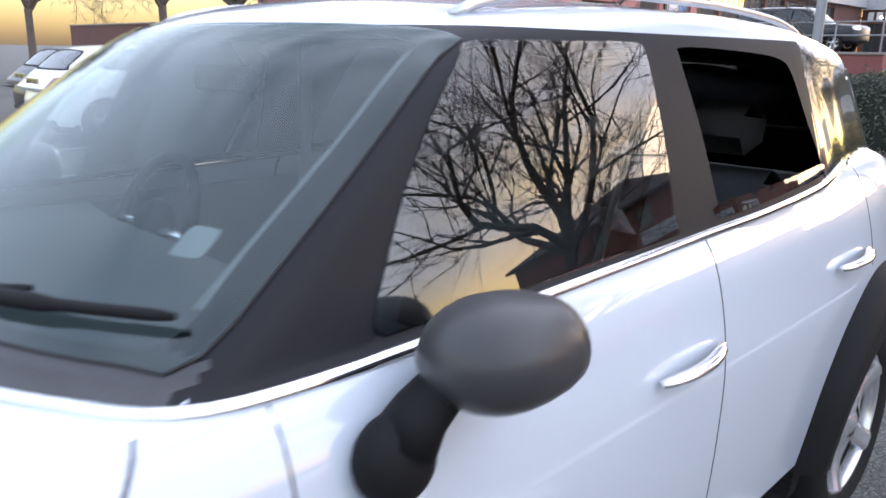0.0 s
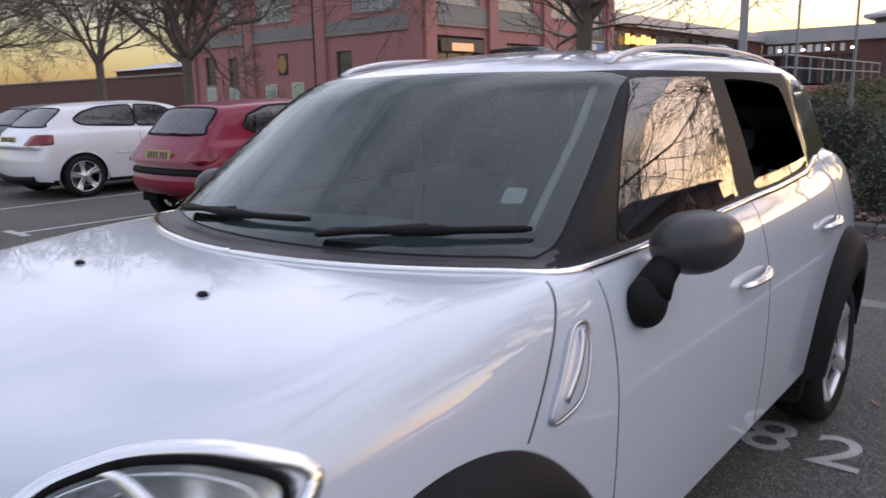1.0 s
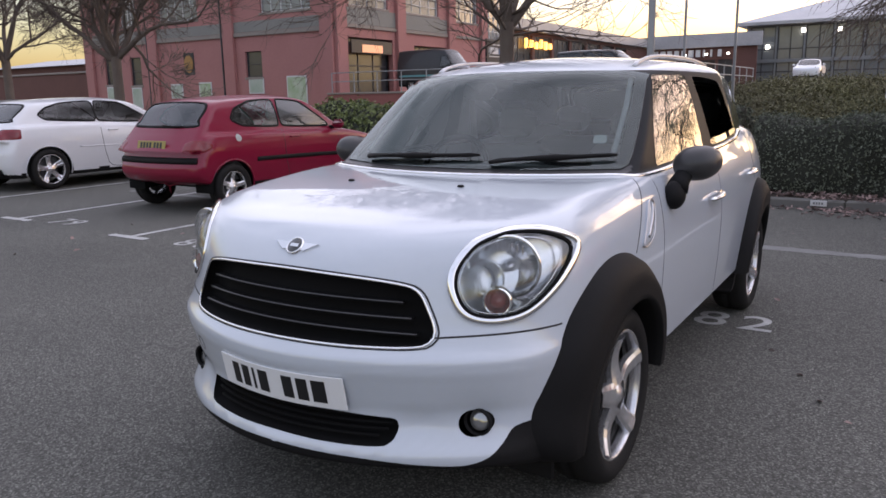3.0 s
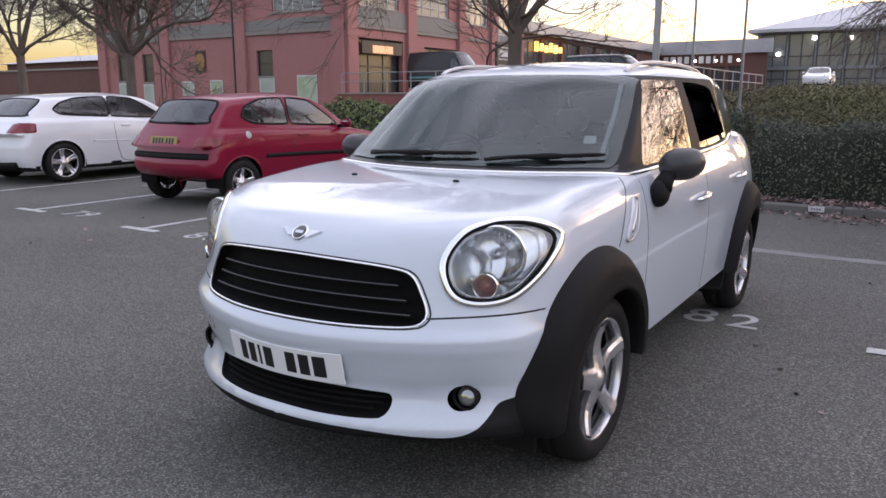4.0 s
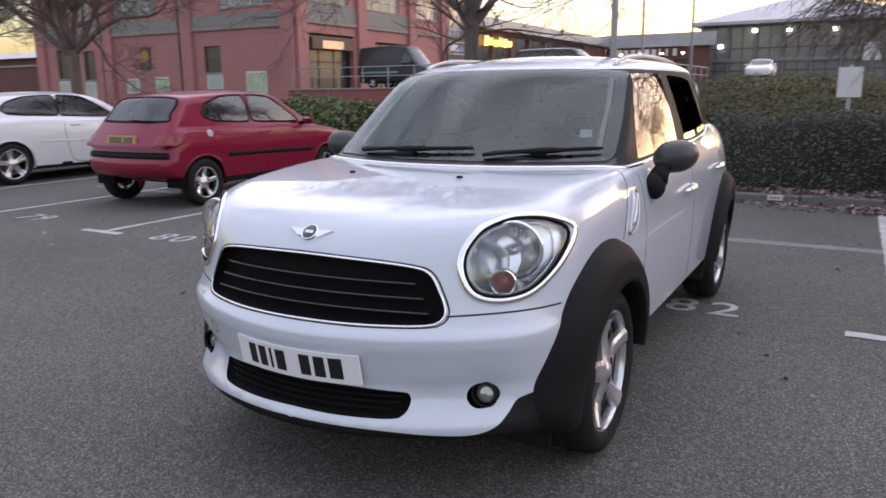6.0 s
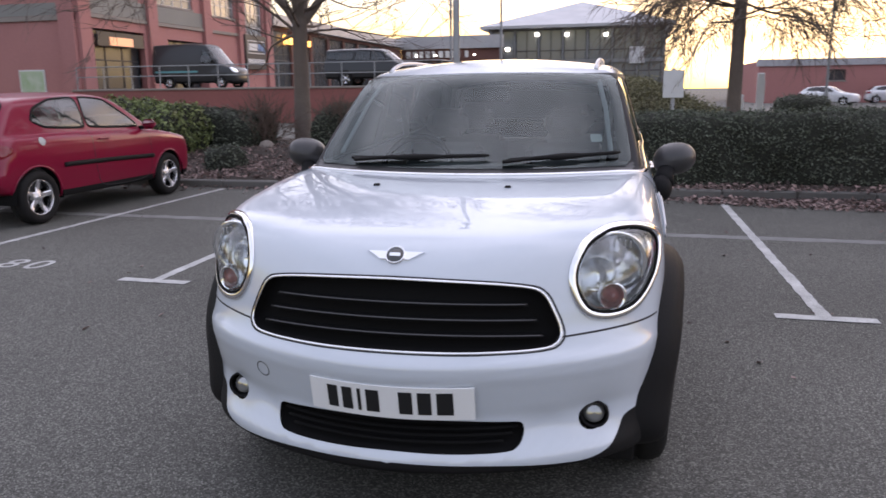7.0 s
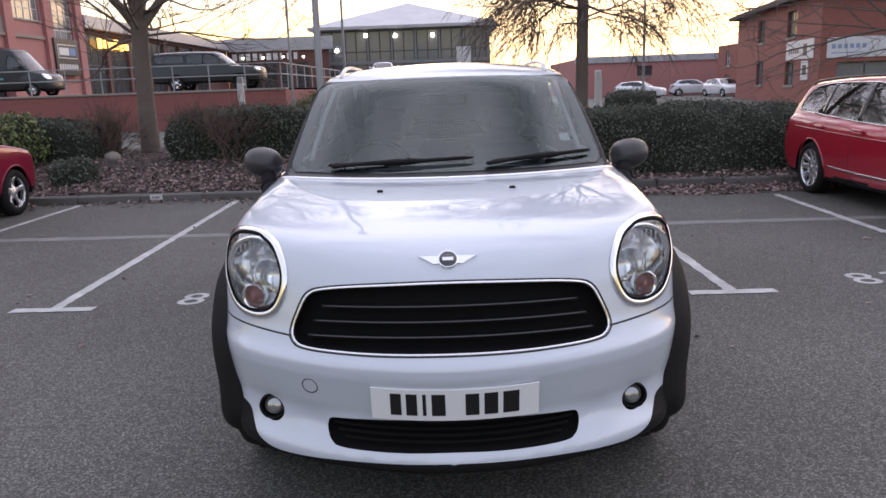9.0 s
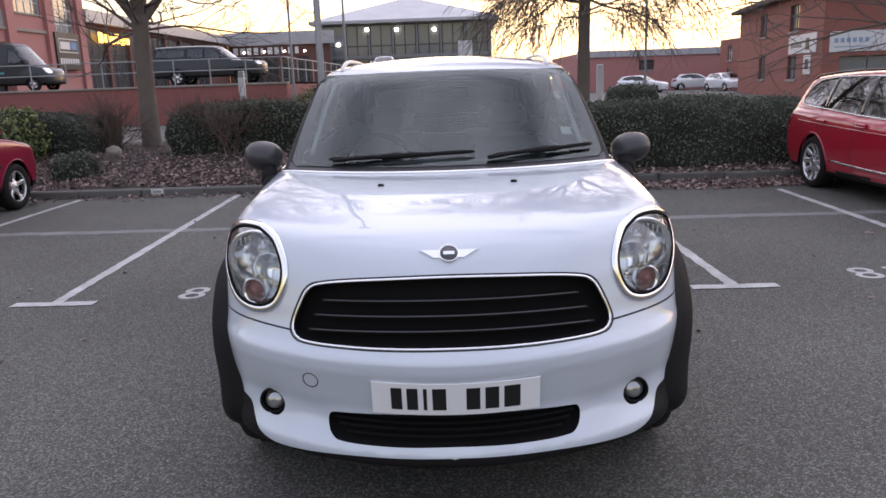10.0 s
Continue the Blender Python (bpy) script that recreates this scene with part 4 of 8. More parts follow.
        Geo().lathe([(0.0, 0.010), (0.014, 0.004), (0.019, -0.02), (0.019, -0.05)], bowl, 16).make("bulb_cap", SATIN, hl, "", True)
        for k in range(6):
            xk = (k - 2.5) * 0.017
            Geo().box((xk - 0.003, 0.045, -0.004), (xk + 0.003, 0.078 - abs(xk) * 0.2, 0.004), 0.001, bowl).make("reflector_rib", SATIN, hl)
        sc_ = sk.front([(s * 0.608, 0.865)])[0]
        small = look(sc_ + np.array((0, 0.035, 0)), sc_ + np.array((-s * 0.12, 0.9, 0.02)))
        Geo().lathe([(0.060, -0.004), (0.058, 0.004), (0.050, -0.022), (0.02, -0.04), (0.0, -0.042)], small, 28).make("side_bowl", REFLECTOR, hl, "", True)
        ic = sk.front([(s * 0.655, 0.800)])[0]
        im = look(ic + np.array((0, 0.006, 0)), ic + np.array((-s * 0.25, 0.9, 0.0)))
        im = im @ pose(0, 0, 0, 0, 180, 0)
        Geo().lathe([(0.0, -0.02), (0.022, -0.018), (0.036, -0.004), (0.040, 0.012), (0.044, 0.010), (0.045, -0.015)], im @ pose(0, 0, 0, 180, 0, 0), 28).make("indicator_ring", REFLECTOR, hl, "", True)
        Geo().lathe([(0.0, 0.014), (0.016, 0.010), (0.024, 0.0), (0.026, -0.012)], im @ pose(0, 0, 0, 180, 0, 0), 20).make("indicator_bulb", AMBER, hl, "amber indicator bulb", True)
    # fog lamps
    for s in (1, -1):
        fc = sk.front([(s * 0.612, 0.424)])[0]
        fn = sk.normal(fc[None])[0]
        fc = fc + fn * 0.004
        fm = look(fc, fc + np.array((-s * 0.10, 1.0, 0.0)))
        fl = Geo().lathe([(0.044, 0.0), (0.043, -0.03), (0.042, -0.05), (0.0, -0.055)], fm, 28).make("fog_lamp", BLACK_INSIDE, car, "round fog lamp in black housing", True)
        lm = fm @ pose(0, 0.006, 0, -16, 0, 0)
        Geo().lathe([(0.0, -0.012), (0.017, -0.013), (0.029, -0.016), (0.035, -0.022), (0.037, -0.04)], lm, 24).make("lens", FOG_GLASS, fl, "pale clear lens", True)
        Geo().lathe([(0.038, -0.006), (0.041, 0.002), (0.045, 0.002), (0.0465, -0.008)], fm, 28).make("bezel", BLACK_PLASTIC, fl, "", True)
    # number plate with plain bars
    pm = pose(0.008, -0.110, 0.514, 90 + 11, 0, 0)
    bend = lambda u: -0.42 * u * u

    def bent(u0, u1, v0, v1, w0, w1, n):
        """A thin slab bent with the bumper."""
        V = [tuple(pm @ Vector((u, v, w + bend(u)))) for u in np.linspace(u0, u1, n + 1) for v, w in ((v0, w0), (v1, w0), (v1, w1), (v0, w1))]
        F = [(4 * i + a, 4 * i + (a + 1) % 4, 4 * i + 4 + (a + 1) % 4, 4 * i + 4 + a) for i in range(n) for a in range(4)]
        return Geo().add(V, F + [(3, 2, 1, 0), (4 * n, 4 * n + 1, 4 * n + 2, 4 * n + 3)])
    plate = bent(-0.26, 0.26, -0.0555, 0.0555, -0.003, 0.003, 14).make("number_plate", PLATE_WHITE, car, "white number plate with dark character bars")
    bent(-0.25, 0.25, -0.05, 0.05, -0.03, -0.0035, 10).make("plate_mount", BLACK_PLASTIC, plate)
    for x0, x1 in ((-0.200, -0.166), (-0.151, -0.117), (-0.100, -0.089), (-0.072, -0.030), (0.032, 0.074), (0.090, 0.132), (0.148, 0.198)):
        bent(x0, x1, -0.037, 0.040, 0.0034, 0.0042, 2).make("character_bar", PLATE_INK, plate)
    # tow-eye cover
    tc = loop([(-0.455 + 0.026 * math.cos(a), 0.548 + 0.026 * math.sin(a)) for a in np.linspace(0, 2 * math.pi, 10, endpoint=False)], 32)
    sk.trim("tow_eye_cover", tc, "front", 0.0022, SEAM, car, closed=True, flat=0.5, sides=5)
    # washer jets
    for s in (1, -1):
        q = sk.top([(s * 0.258, 0.65)])[0]
        Geo().box((-0.012, -0.009, -0.004), (0.012, 0.010, 0.008), 0.004, Matrix.Translation(q)).make("washer_jet", BLACK_PLASTIC, car)
    # panel gaps
    xs = np.linspace(0.50, 0.80, 24)
    for s in (1, -1):
        sk.trim("bonnet_gap", np.stack([s * xs, 0.698 + (xs - 0.5) * 0.04], 1), "front", 0.0035, SEAM, car, flat=0.5, sides=5)
        zz = np.linspace(0.83, 1.080, 24)
        sk.trim("wing_gap", np.stack([0.905 + 0.80 * (zz - 0.818), zz], 1), "side", 0.003, SEAM, car, s, flat=0.5, sides=5)
        zz = np.linspace(0.37, 1.078, 30)
        yy = 1.26 + 0 * zz
        sk.trim("door_gap", np.stack([yy, zz], 1), "side", 0.0022, SEAM, car, s, flat=0.5, sides=5)
        zz = np.linspace(0.37, 1.104, 30)
        sk.trim("door_gap", np.stack([2.30 + 0 * zz, zz], 1), "side", 0.0022, SEAM, car, s, flat=0.5, sides=5)
        zz = np.linspace(0.88, 1.165, 20)
        sk.trim("door_gap", np.stack([3.27 + 0 * zz, zz], 1), "side", 0.0022, SEAM, car, s, flat=0.5, sides=5)
    # chrome waist strip: along the foot of the screen and back along both sides
    yb = np.linspace(1.165, 3.24, 66)
    belt = belt_at(yb)
    for s in (1, -1):
        xb = np.linspace(0.0, 0.735, 36)
        P = np.vstack([sk.top(np.stack([s * xb, 0.895 + 0.428 * xb ** 2], 1)), sk.side(np.stack([yb, belt], 1), s)])
        NN = sk.normal(P)
        for _ in range(3):
            NN[1:-1] = NN[1:-1] * 0.5 + (NN[:-2] + NN[2:]) * 0.25
            mid_ = P[30:44].copy()
            P[31:43] = P[31:43] * 0.4 + (mid_[:-2] + mid_[2:]) * 0.3
        Geo().tube(P + NN * 0.003, 0.011, 8, False, 0.55, up=NN).make("waist_strip", CHROME, car, "chrome strip round the foot of the windows", True)
    # wheel arches
    outer_f = loop([(0.33, 0.225), (0.262, 0.29), (0.235, 0.36), (0.245, 0.46), (0.305, 0.62), (0.400, 0.755), (0.55, 0.842), (0.73, 0.865), (0.90, 0.826), (1.06, 0.715), (1.17, 0.56), (1.215, 0.40), (1.22, 0.33)], 60, closed=False)
    outer_r = loop([(2.90, 0.33), (2.92, 0.42), (2.975, 0.58), (3.09, 0.735), (3.25, 0.84), (3.43, 0.868), (3.62, 0.82), (3.76, 0.68), (3.82, 0.50), (3.83, 0.36)], 60, closed=False)
    for s in (1, -1):
        for hy, outer in zip(HUBS, (outer_f, outer_r)):
            d = outer - (hy, R)
            ang = np.arctan2(d[:, 1], d[:, 0])
            inner_c = np.stack([hy + 0.362 * np.cos(ang), R + 0.362 * np.sin(ang)], 1)
            V = []
            k_n = 9
            for t in np.linspace(0, 1, k_n):
                uv = outer * (1 - t) + inner_c * t
                p = sk.side(uv, s)
                lift = 0.004 + 0.064 * min(1, t * 2.2) ** 0.6
                p[:, 0] += s * lift
                reach = min(1.0, 1.5 * t)
                p[:, 0] = s * np.maximum(np.abs(p[:, 0]), np.abs(p[:, 0]) * (1 - reach) + 0.80 * reach)
                V += list(p)
            V = np.array(V)
            V[:60, 0] -= s * 0.010
            last = V[-60:].copy()
            last[:, 0] -= s * 0.03
            last2 = last.copy()
            last2[:, 0] = s * 0.55
            V = np.vstack([V, last, last2])
            Fa = [(k * 60 + i, k * 60 + i + 1, (k + 1) * 60 + i + 1, (k + 1) * 60 + i) for k in range(k_n + 1) for i in range(59)]
            if s > 0:
                Fa = [f[::-1] for f in Fa]
            ob_from("wheel_arch", V, Fa, BLACK_PLASTIC, car, "black plastic wheel arch trim", True)
            Geo().lathe([(0.0, 0), (0.335, 0)], Matrix.Translation((s * 0.54, hy, R + 0.03)) @ pose(0, 0, 0, 0, 90 * s, 0), 24).make("arch_liner", BLACK_INSIDE, car)
    for s in (1, -1):
        wheel(car, s * 0.764, HUBS[0], R, 0.238, 0.21, s, 5, 0.70, flush=0.84)
        wheel(car, s * 0.772, HUBS[1], R, 0.238, 0.21, s, 5, 0.95, flush=0.84)
    # short flaps ahead of the front wheels
    for s in (1, -1):
        Geo().box((min(s * 0.58, s * 0.75), 0.40, 0.135), (max(s * 0.58, s * 0.75), 0.415, 0.27), 0.006).make("air_flap", BLACK_PLASTIC, car)
    # mirrors
    for s in (1, -1):
        mm = pose(0.912 * s, 1.505, 1.113 if s > 0 else 1.13, 0, 0, -s * 8)
        V, Fm = [], []
        for i in range(17):
            th = math.pi * i / 16
            for k in range(28):
                ph = 2 * math.pi * k / 28
                cx, cy, cz = math.sin(th) * math.cos(ph), math.cos(th), math.sin(th) * math.sin(ph)
                cx = math.copysign(abs(cx) ** 0.85, cx)
                y_ = 0.098 * cy if cy < 0 else 0.10 * min(cy * 1.5, 0.8)
                V.append(tuple(mm @ Vector((0.096 * cx, y_, 0.074 * cz + 0.008 * s * cx))))
        Fm = [(i * 28 + k, i * 28 + (k + 1) % 28, (i + 1) * 28 + (k + 1) % 28, (i + 1) * 28 + k) for i in range(16) for k in range(28)]
        mir = ob_from("door_mirror", V, Fm, MIRROR_PLASTIC, car, "rounded black door mirror", True)
        ball = Matrix.Translation((s * 0.856, 1.388, 0.990)) @ Matrix.Diagonal((0.046, 0.058, 0.060, 1.0))
        Geo().lathe([(math.sin(a), math.cos(a)) for a in np.linspace(0, math.pi, 14)], ball, 24).make("mirror_foot", BLACK_PLASTIC, mir, "", True)
        Geo().tube([(s * 0.860, 1.40, 1.01), (s * 0.868, 1.42, 1.045), (s * 0.882, 1.45, 1.08), (s * 0.900, 1.48, 1.11)], [0.050, 0.042, 0.036, 0.040], 16, flat=0.85).make("mirror_neck", BLACK_PLASTIC, mir, "", True)
        Geo().prism([(0.074 * math.cos(a), 0.058 * math.sin(a)) for a in np.linspace(0, 2 * math.pi, 24, endpoint=False)], mm @ pose(0, 0.082, 0.0, -90, 0, 0), 0.004).make("mirror_glass", CHROME, mir)
    # door handles
    for s in (1, -1):
        for y0, y1, z in ((2.02, 2.26, 0.892), (2.96, 3.20, 0.928)):
            p = sk.side([(y, z + 0.012 * (y - y0) / (y1 - y0)) for y in np.linspace(y0, y1, 9)], s)
            p[:, 0] += s * 0.036 * np.sin(np.linspace(0.25, math.pi - 0.25, 9)) ** 0.7
            hd = Geo().tube(p, [0.010, 0.014, 0.015, 0.015, 0.015, 0.015, 0.015, 0.014, 0.010], 10, flat=0.7).make("door_handle", CHROME, doors[s, 0 if y0 < 2 else 1], "chrome door handle", True)
            cup = loop([(y0 + 0.05, z - 0.028), (y0 + 0.15, z - 0.022), (y0 + 0.17, z + 0.012), (y0 + 0.11, z + 0.035), (y0 + 0.05, z + 0.02)], 30)
            sk.pane("handle_cup", cup, "side", WHITE_PAINT, hd, s, lift=-0.004, bulge=-0.008, rings=4)
    # side scuttle behind the front wheel arch
    for s in (1, -1):
        sc = loop([(0.985, 0.845), (1.06, 0.845), (1.11, 0.87), (1.145, 0.93), (1.158, 0.985), (1.135, 1.0), (1.095, 0.985), (1.04, 0.92)], 40)
        so = sk.pane("side_scuttle", sc, "side", WHITE_PAINT, car, s, lift=0.006, bulge=0.006, rings=5, edge=0.012, label="white side grille panel with a chrome rim")
        sk.trim("scuttle_rim", sc, "side", 0.004, RAIL_ALLOY, so, s, closed=True, flat=0.7, lift=0.008)
        mid = loop([(1.035, 0.872), (1.085, 0.915), (1.115, 0.955), (1.13, 0.985)], 12, closed=False)
        sk.trim("scuttle_slot", mid, "side", 0.009, RAIL_ALLOY, so, s, flat=0.5, lift=0.012)
    # roof rails and aerial base
    for s in (1, -1):
        yr = np.linspace(1.80, 3.35, 40)
        q = sk.top(np.stack([s * (0.545 - 0.02 * (yr - 2.5) ** 2), yr], 1))
        rise = 0.024 * np.clip(np.minimum((yr - 1.80) / 0.22, (3.35 - yr) / 0.22), 0, 1) ** 0.5
        q[:, 2] += rise
        Geo().tube(q, 0.012, 10, flat=0.8).make("roof_rail", RAIL_ALLOY, car, "silver roof rail", True)
    # wipers
    def wiper(pivot, tip, blade_a, blade_b):
        def on(u):
            p = sk.front([(u[0], u[1])])[0]
            return p + sk.normal(p[None])[0] * 0.024
        arm_pts = [on(np.array(pivot) + (np.array(tip) - np.array(pivot)) * t) for t in np.linspace(0, 1, 8)]
        w = Geo().tube(arm_pts, [0.015, 0.015, 0.014, 0.013, 0.012, 0.011, 0.010, 0.009], 8, flat=0.6).make("wiper", BLACK_PLASTIC, car, "black wiper arm", True)
        bl = [on(np.array(blade_a) + (np.array(blade_b) - np.array(blade_a)) * t) for t in np.linspace(0, 1, 16)]
        Geo().tube(bl, [0.005] + [0.008] * 5 + [0.012] * 4 + [0.008] * 5 + [0.005], 6, flat=1.1).make("wiper_blade", BLACK_PLASTIC, w, "", True)
    wiper((-0.50, 1.116), (-0.20, 1.142), (-0.52, 1.122), (0.12, 1.142))
    wiper((0.18, 1.116), (0.44, 1.146), (0.20, 1.124), (0.66, 1.146))

    # cabin
    tub = Geo()
    tub.box((-0.70, 1.2, 0.35), (0.70, 3.6, 0.40), 0.01)
    for s in (1, -1):
        tub.box((min(s * 0.66, s * 0.70), 1.2, 0.4), (max(s * 0.66, s * 0.70), 3.6, 1.06), 0.01)
    tub.box((-0.7, 3.5, 0.4), (0.7, 3.6, 1.08), 0.02)
    cab = tub.make("cabin", CABIN, car, "dark cabin trim")
    dl = []
    for y_, z_ in ((1.10, 0.80), (1.08, 1.0), (1.14, 1.055), (1.34, 1.075), (1.50, 1.07), (1.58, 1.0), (1.60, 0.75)):
        dl.append([(x_, y_ + 0.22 * x_ ** 2, z_ + 0.02 * math.cos(x_ * 4)) for x_ in np.linspace(-0.68, 0.68, 21)])
    V = [p for row in dl for p in row]
    Fd = [(i * 21 + k, i * 21 + k + 1, (i + 1) * 21 + k + 1, (i + 1) * 21 + k) for i in range(6) for k in range(20)]
    ob_from("dashboard", V, Fd, CABIN, cab, "dark grey dashboard", True)
    wm = Matrix.Translation((-0.36, 1.64, 1.03)) @ pose(0, 0, 0, 65, 0, 0)
    sw = Geo().tube([tuple(wm @ Vector((0.185 * math.cos(a), 0.185 * math.sin(a), 0))) for a in np.linspace(0, 2 * math.pi, 40, endpoint=False)], 0.016, 8, True).make("steering_wheel", BLACK_PLASTIC, cab, "", True)
    Geo().lathe([(0, 0.03), (0.06, 0.025), (0.075, 0.0), (0.07, -0.02)], wm, 20).make("wheel_hub", BLACK_PLASTIC, sw, "", True)
    for a in (0, math.pi, -math.pi / 2):
        Geo().tube([tuple(wm @ Vector((r_ * math.cos(a), r_ * math.sin(a), 0.0))) for r_ in (0.05, 0.12, 0.185)], 0.016, 6, flat=0.5).make("wheel_spoke", SATIN, sw, "", True)
    for sx, sy in ((-0.36, 2.15), (0.36, 2.15), (-0.36, 3.05), (0.36, 3.05)):
        def soft(lo_, hi_, mt, nm, par, mat_=SEAT_CLOTH):
            return Geo().box(lo_, hi_, 0.05, mt).make(nm, mat_, par, "", True)
        seat = soft((-0.25, -0.45, 0.42), (0.25, 0.08, 0.66), Matrix.Translation((sx, sy, 0)), "seat", cab)
        soft((-0.24, -0.07, 0.0), (0.24, 0.07, 0.56), Matrix.Translation((sx, sy + 0.06, 0.58)) @ pose(0, 0, 0, -14, 0, 0), "backrest", seat)
        soft((-0.13, -0.055, 0.0), (0.13, 0.055, 0.17), Matrix.Translation((sx, sy + 0.21, 1.16)) @ pose(0, 0, 0, -10, 0, 0), "headrest", seat)
    lin = []
    for y_ in np.linspace(1.76, 3.5, 16):
        lin.append([(x_, y_, float(roof(np.array(y_))) - 0.04 - 0.06 * (x_ / 0.6) ** 2) for x_ in np.linspace(-0.56, 0.56, 13)])
    ob_from("headliner", [p for r_ in lin for p in r_], [(i * 13 + k, i * 13 + k + 1, (i + 1) * 13 + k + 1, (i + 1) * 13 + k) for i in range(15) for k in range(12)], HEADLINER, cab, "pale grey roof lining", True)
    Geo().box((-0.12, -0.012, -0.03), (0.12, 0.02, 0.03), 0.012, Matrix.Translation((0, 1.66, 1.405))).make("rear_view_mirror", BLACK_PLASTIC, cab)
    # belts on the inside of the pillars
    for s in (1, -1):
        Geo().tube([(s * 0.62, 2.30, 1.38), (s * 0.58, 2.26, 1.1), (s * 0.55, 2.2, 0.8)], 0.022, 6, flat=0.12).make("seat_belt", HEADLINER, cab, "pale seat belt")
    return car


white_car()

# ---- ground, kerb, markings
def sheet(name, pts, mat, label, category):
    return tagged(Geo().add(pts, [tuple(range(len(pts)))]).make(name, mat), label, category, kind="structure")


sheet("ground", [(-1500, -1500, 0), (1500, -1500, 0), (1500, 1500, 0), (-1500, 1500, 0)], ASPHALT, "dark grey asphalt car park and road", "ground")


def strip(name, a, b, width, mat, z=0.004, rag=0.006, seed=1, label="worn white painted bay line"):
    """A painted line with a slightly ragged edge."""
    rnd = random.Random(seed)
    a, b = Vector((*a, z)), Vector((*b, z))
    d = (b - a).normalized()
    s = Vector((-d.y, d.x, 0))
    n = max(4, int((b - a).length / 0.06))
    V = []
    for i in range(n + 1):
        p = a + (b - a) * (i / n)
        V.append(tuple(p + s * (width / 2 + rnd.uniform(-rag, rag))))
        V.append(tuple(p - s * (width / 2 + rnd.uniform(-rag, rag))))
    F = [(2 * i + 1, 2 * i + 3, 2 * i + 2, 2 * i) for i in range(n)]
    return tagged(ob_from(name, V, F, mat), label, "road marking", "bay lines")


for k, (x0, y0, x1, y1) in enumerate(((-10.15, 3.32, -10.25, 8.3), (-7.74, 3.235, -7.83, 8.25), (-5.33, 3.11, -5.32, 8.2), (-2.885, 2.89, -3.075, 8.2), (-0.47, 2.88, -0.60, 8.2), (1.934, 2.862, 1.86, 8.15), (4.0, 2.85, 4.05, 7.2))):
    strip("bay_line", (x0, y0), (x1, y1), 0.085, LINE_PAINT, seed=k)
    strip("bay_line", (x0 - 0.30, y0 - 0.03), (x0 + 0.30, y0 - 0.035), 0.10, LINE_PAINT, 0.006, seed=k + 20)
strip("old_line", (-9.0, 5.75), (5.0, 5.43), 0.17, OLD_LINE, 0.003, 0.02, 50, "faint worn-out painted line on the asphalt")


def letters(text, size):
    cu = bpy.data.curves.new("letters", "FONT")
    cu.body, cu.size, cu.resolution_u, cu.offset, cu.space_character = text, size, 3, 0.002, 1.22
    cu.align_x, cu.align_y = "CENTER", "CENTER"
    ob = new("letters", cu)
    dg = bpy.context.evaluated_depsgraph_get()
    dg.update()
    me = bpy.data.meshes.new_from_object(ob.evaluated_get(dg))
    bpy.data.objects.remove(ob)
    bpy.data.curves.remove(cu)
    return me


def bay_number(text, x, y):
    me = letters(text, 0.44)
    me.materials.clear()
    me.materials.append(LINE_PAINT)
    ob = new("bay_number", me)
    ob.matrix_world = pose(x, y, 0.004, 0, 0, 1.0)
    tagged(ob, f"white painted bay number {text} on the asphalt", "road marking", "bay numbers")


for text, x, y in (("79", -6.90, 3.36), ("80", -4.36, 3.16), ("81", -1.80, 3.04), ("82", 0.80, 3.02), ("83", 3.10, 3.07)):
    bay_number(text, x, y)

# kerb stones
def kerb_y(x):
    return 8.27 - 0.015 * x


def kerb():
    top = thing("kerb", pose(0, 0, 0), "grey concrete kerb along the planting bed", "kerb", kind="structure")
    me = Geo().box((-0.455, 0, -0.05), (0.455, 0.13, 0.11), 0.018).make("kerb_stone", KERB, top)
    first = True
    x = -16.0
    i = 0
    rnd = random.Random(4)
    while x < 14:
        o = me if first else new("kerb_stone", me.data)
        o.parent = top
        o.matrix_basis = pose(x, kerb_y(x) + rnd.uniform(-0.006, 0.006), rnd.uniform(-0.008, 0.006), 0, 0, -0.86 + rnd.uniform(-0.3, 0.3))
        first = False
        x += 0.918


kerb()
for x in (0.70, -4.27):
    b = Geo().box((-0.09, -0.004, -0.035), (0.09, 0.004, 0.035), 0.002, pose(x, kerb_y(x) - 0.018, 0.07, 6, 0, 0)).make("kerb_label", SIGN_WHITE)
    tagged(b, "small white bay label fixed to the kerb face", "label", "kerb labels")
    for k in range(4):
        Geo().box((-0.06 + k * 0.03, -0.006, -0.014), (-0.04 + k * 0.03, -0.0045, 0.014), 0, pose(x, kerb_y(x) - 0.018, 0.07, 6, 0, 0)).make("ink_bar", STEEL_GREY, b)


def bed():
    """The planting bed: soil that rises a little behind the kerb."""
    xs, ys = np.linspace(-30, 30, 121), np.linspace(0, 1, 25)
    V = []
    for x in xs:
        for t in ys:
            y = kerb_y(x) + 0.12 + t * 7.2
            z = 0.09 + 0.22 * min(1, t * 2.2) + 0.05 * noise.noise(Vector((x * 0.7, y * 0.7, 0)))
            V.append((x, y, z if t < 1 else -0.05))
    F = [(i * 25 + k, (i + 1) * 25 + k, (i + 1) * 25 + k + 1, i * 25 + k + 1) for i in range(120) for k in range(24)]
    tagged(ob_from("planting_bed", V, F, SOIL, smooth=True), "dark soil planting bed behind the kerb", "ground", kind="structure")


bed()


def bed_z(x, y):
    t = (y - kerb_y(x) - 0.12) / 7.2
    if t < 0:
        return 0.0
    return 0.09 + 0.22 * min(1, t * 2.2) + 0.05 * noise.noise(Vector((x * 0.7, y * 0.7, 0)))


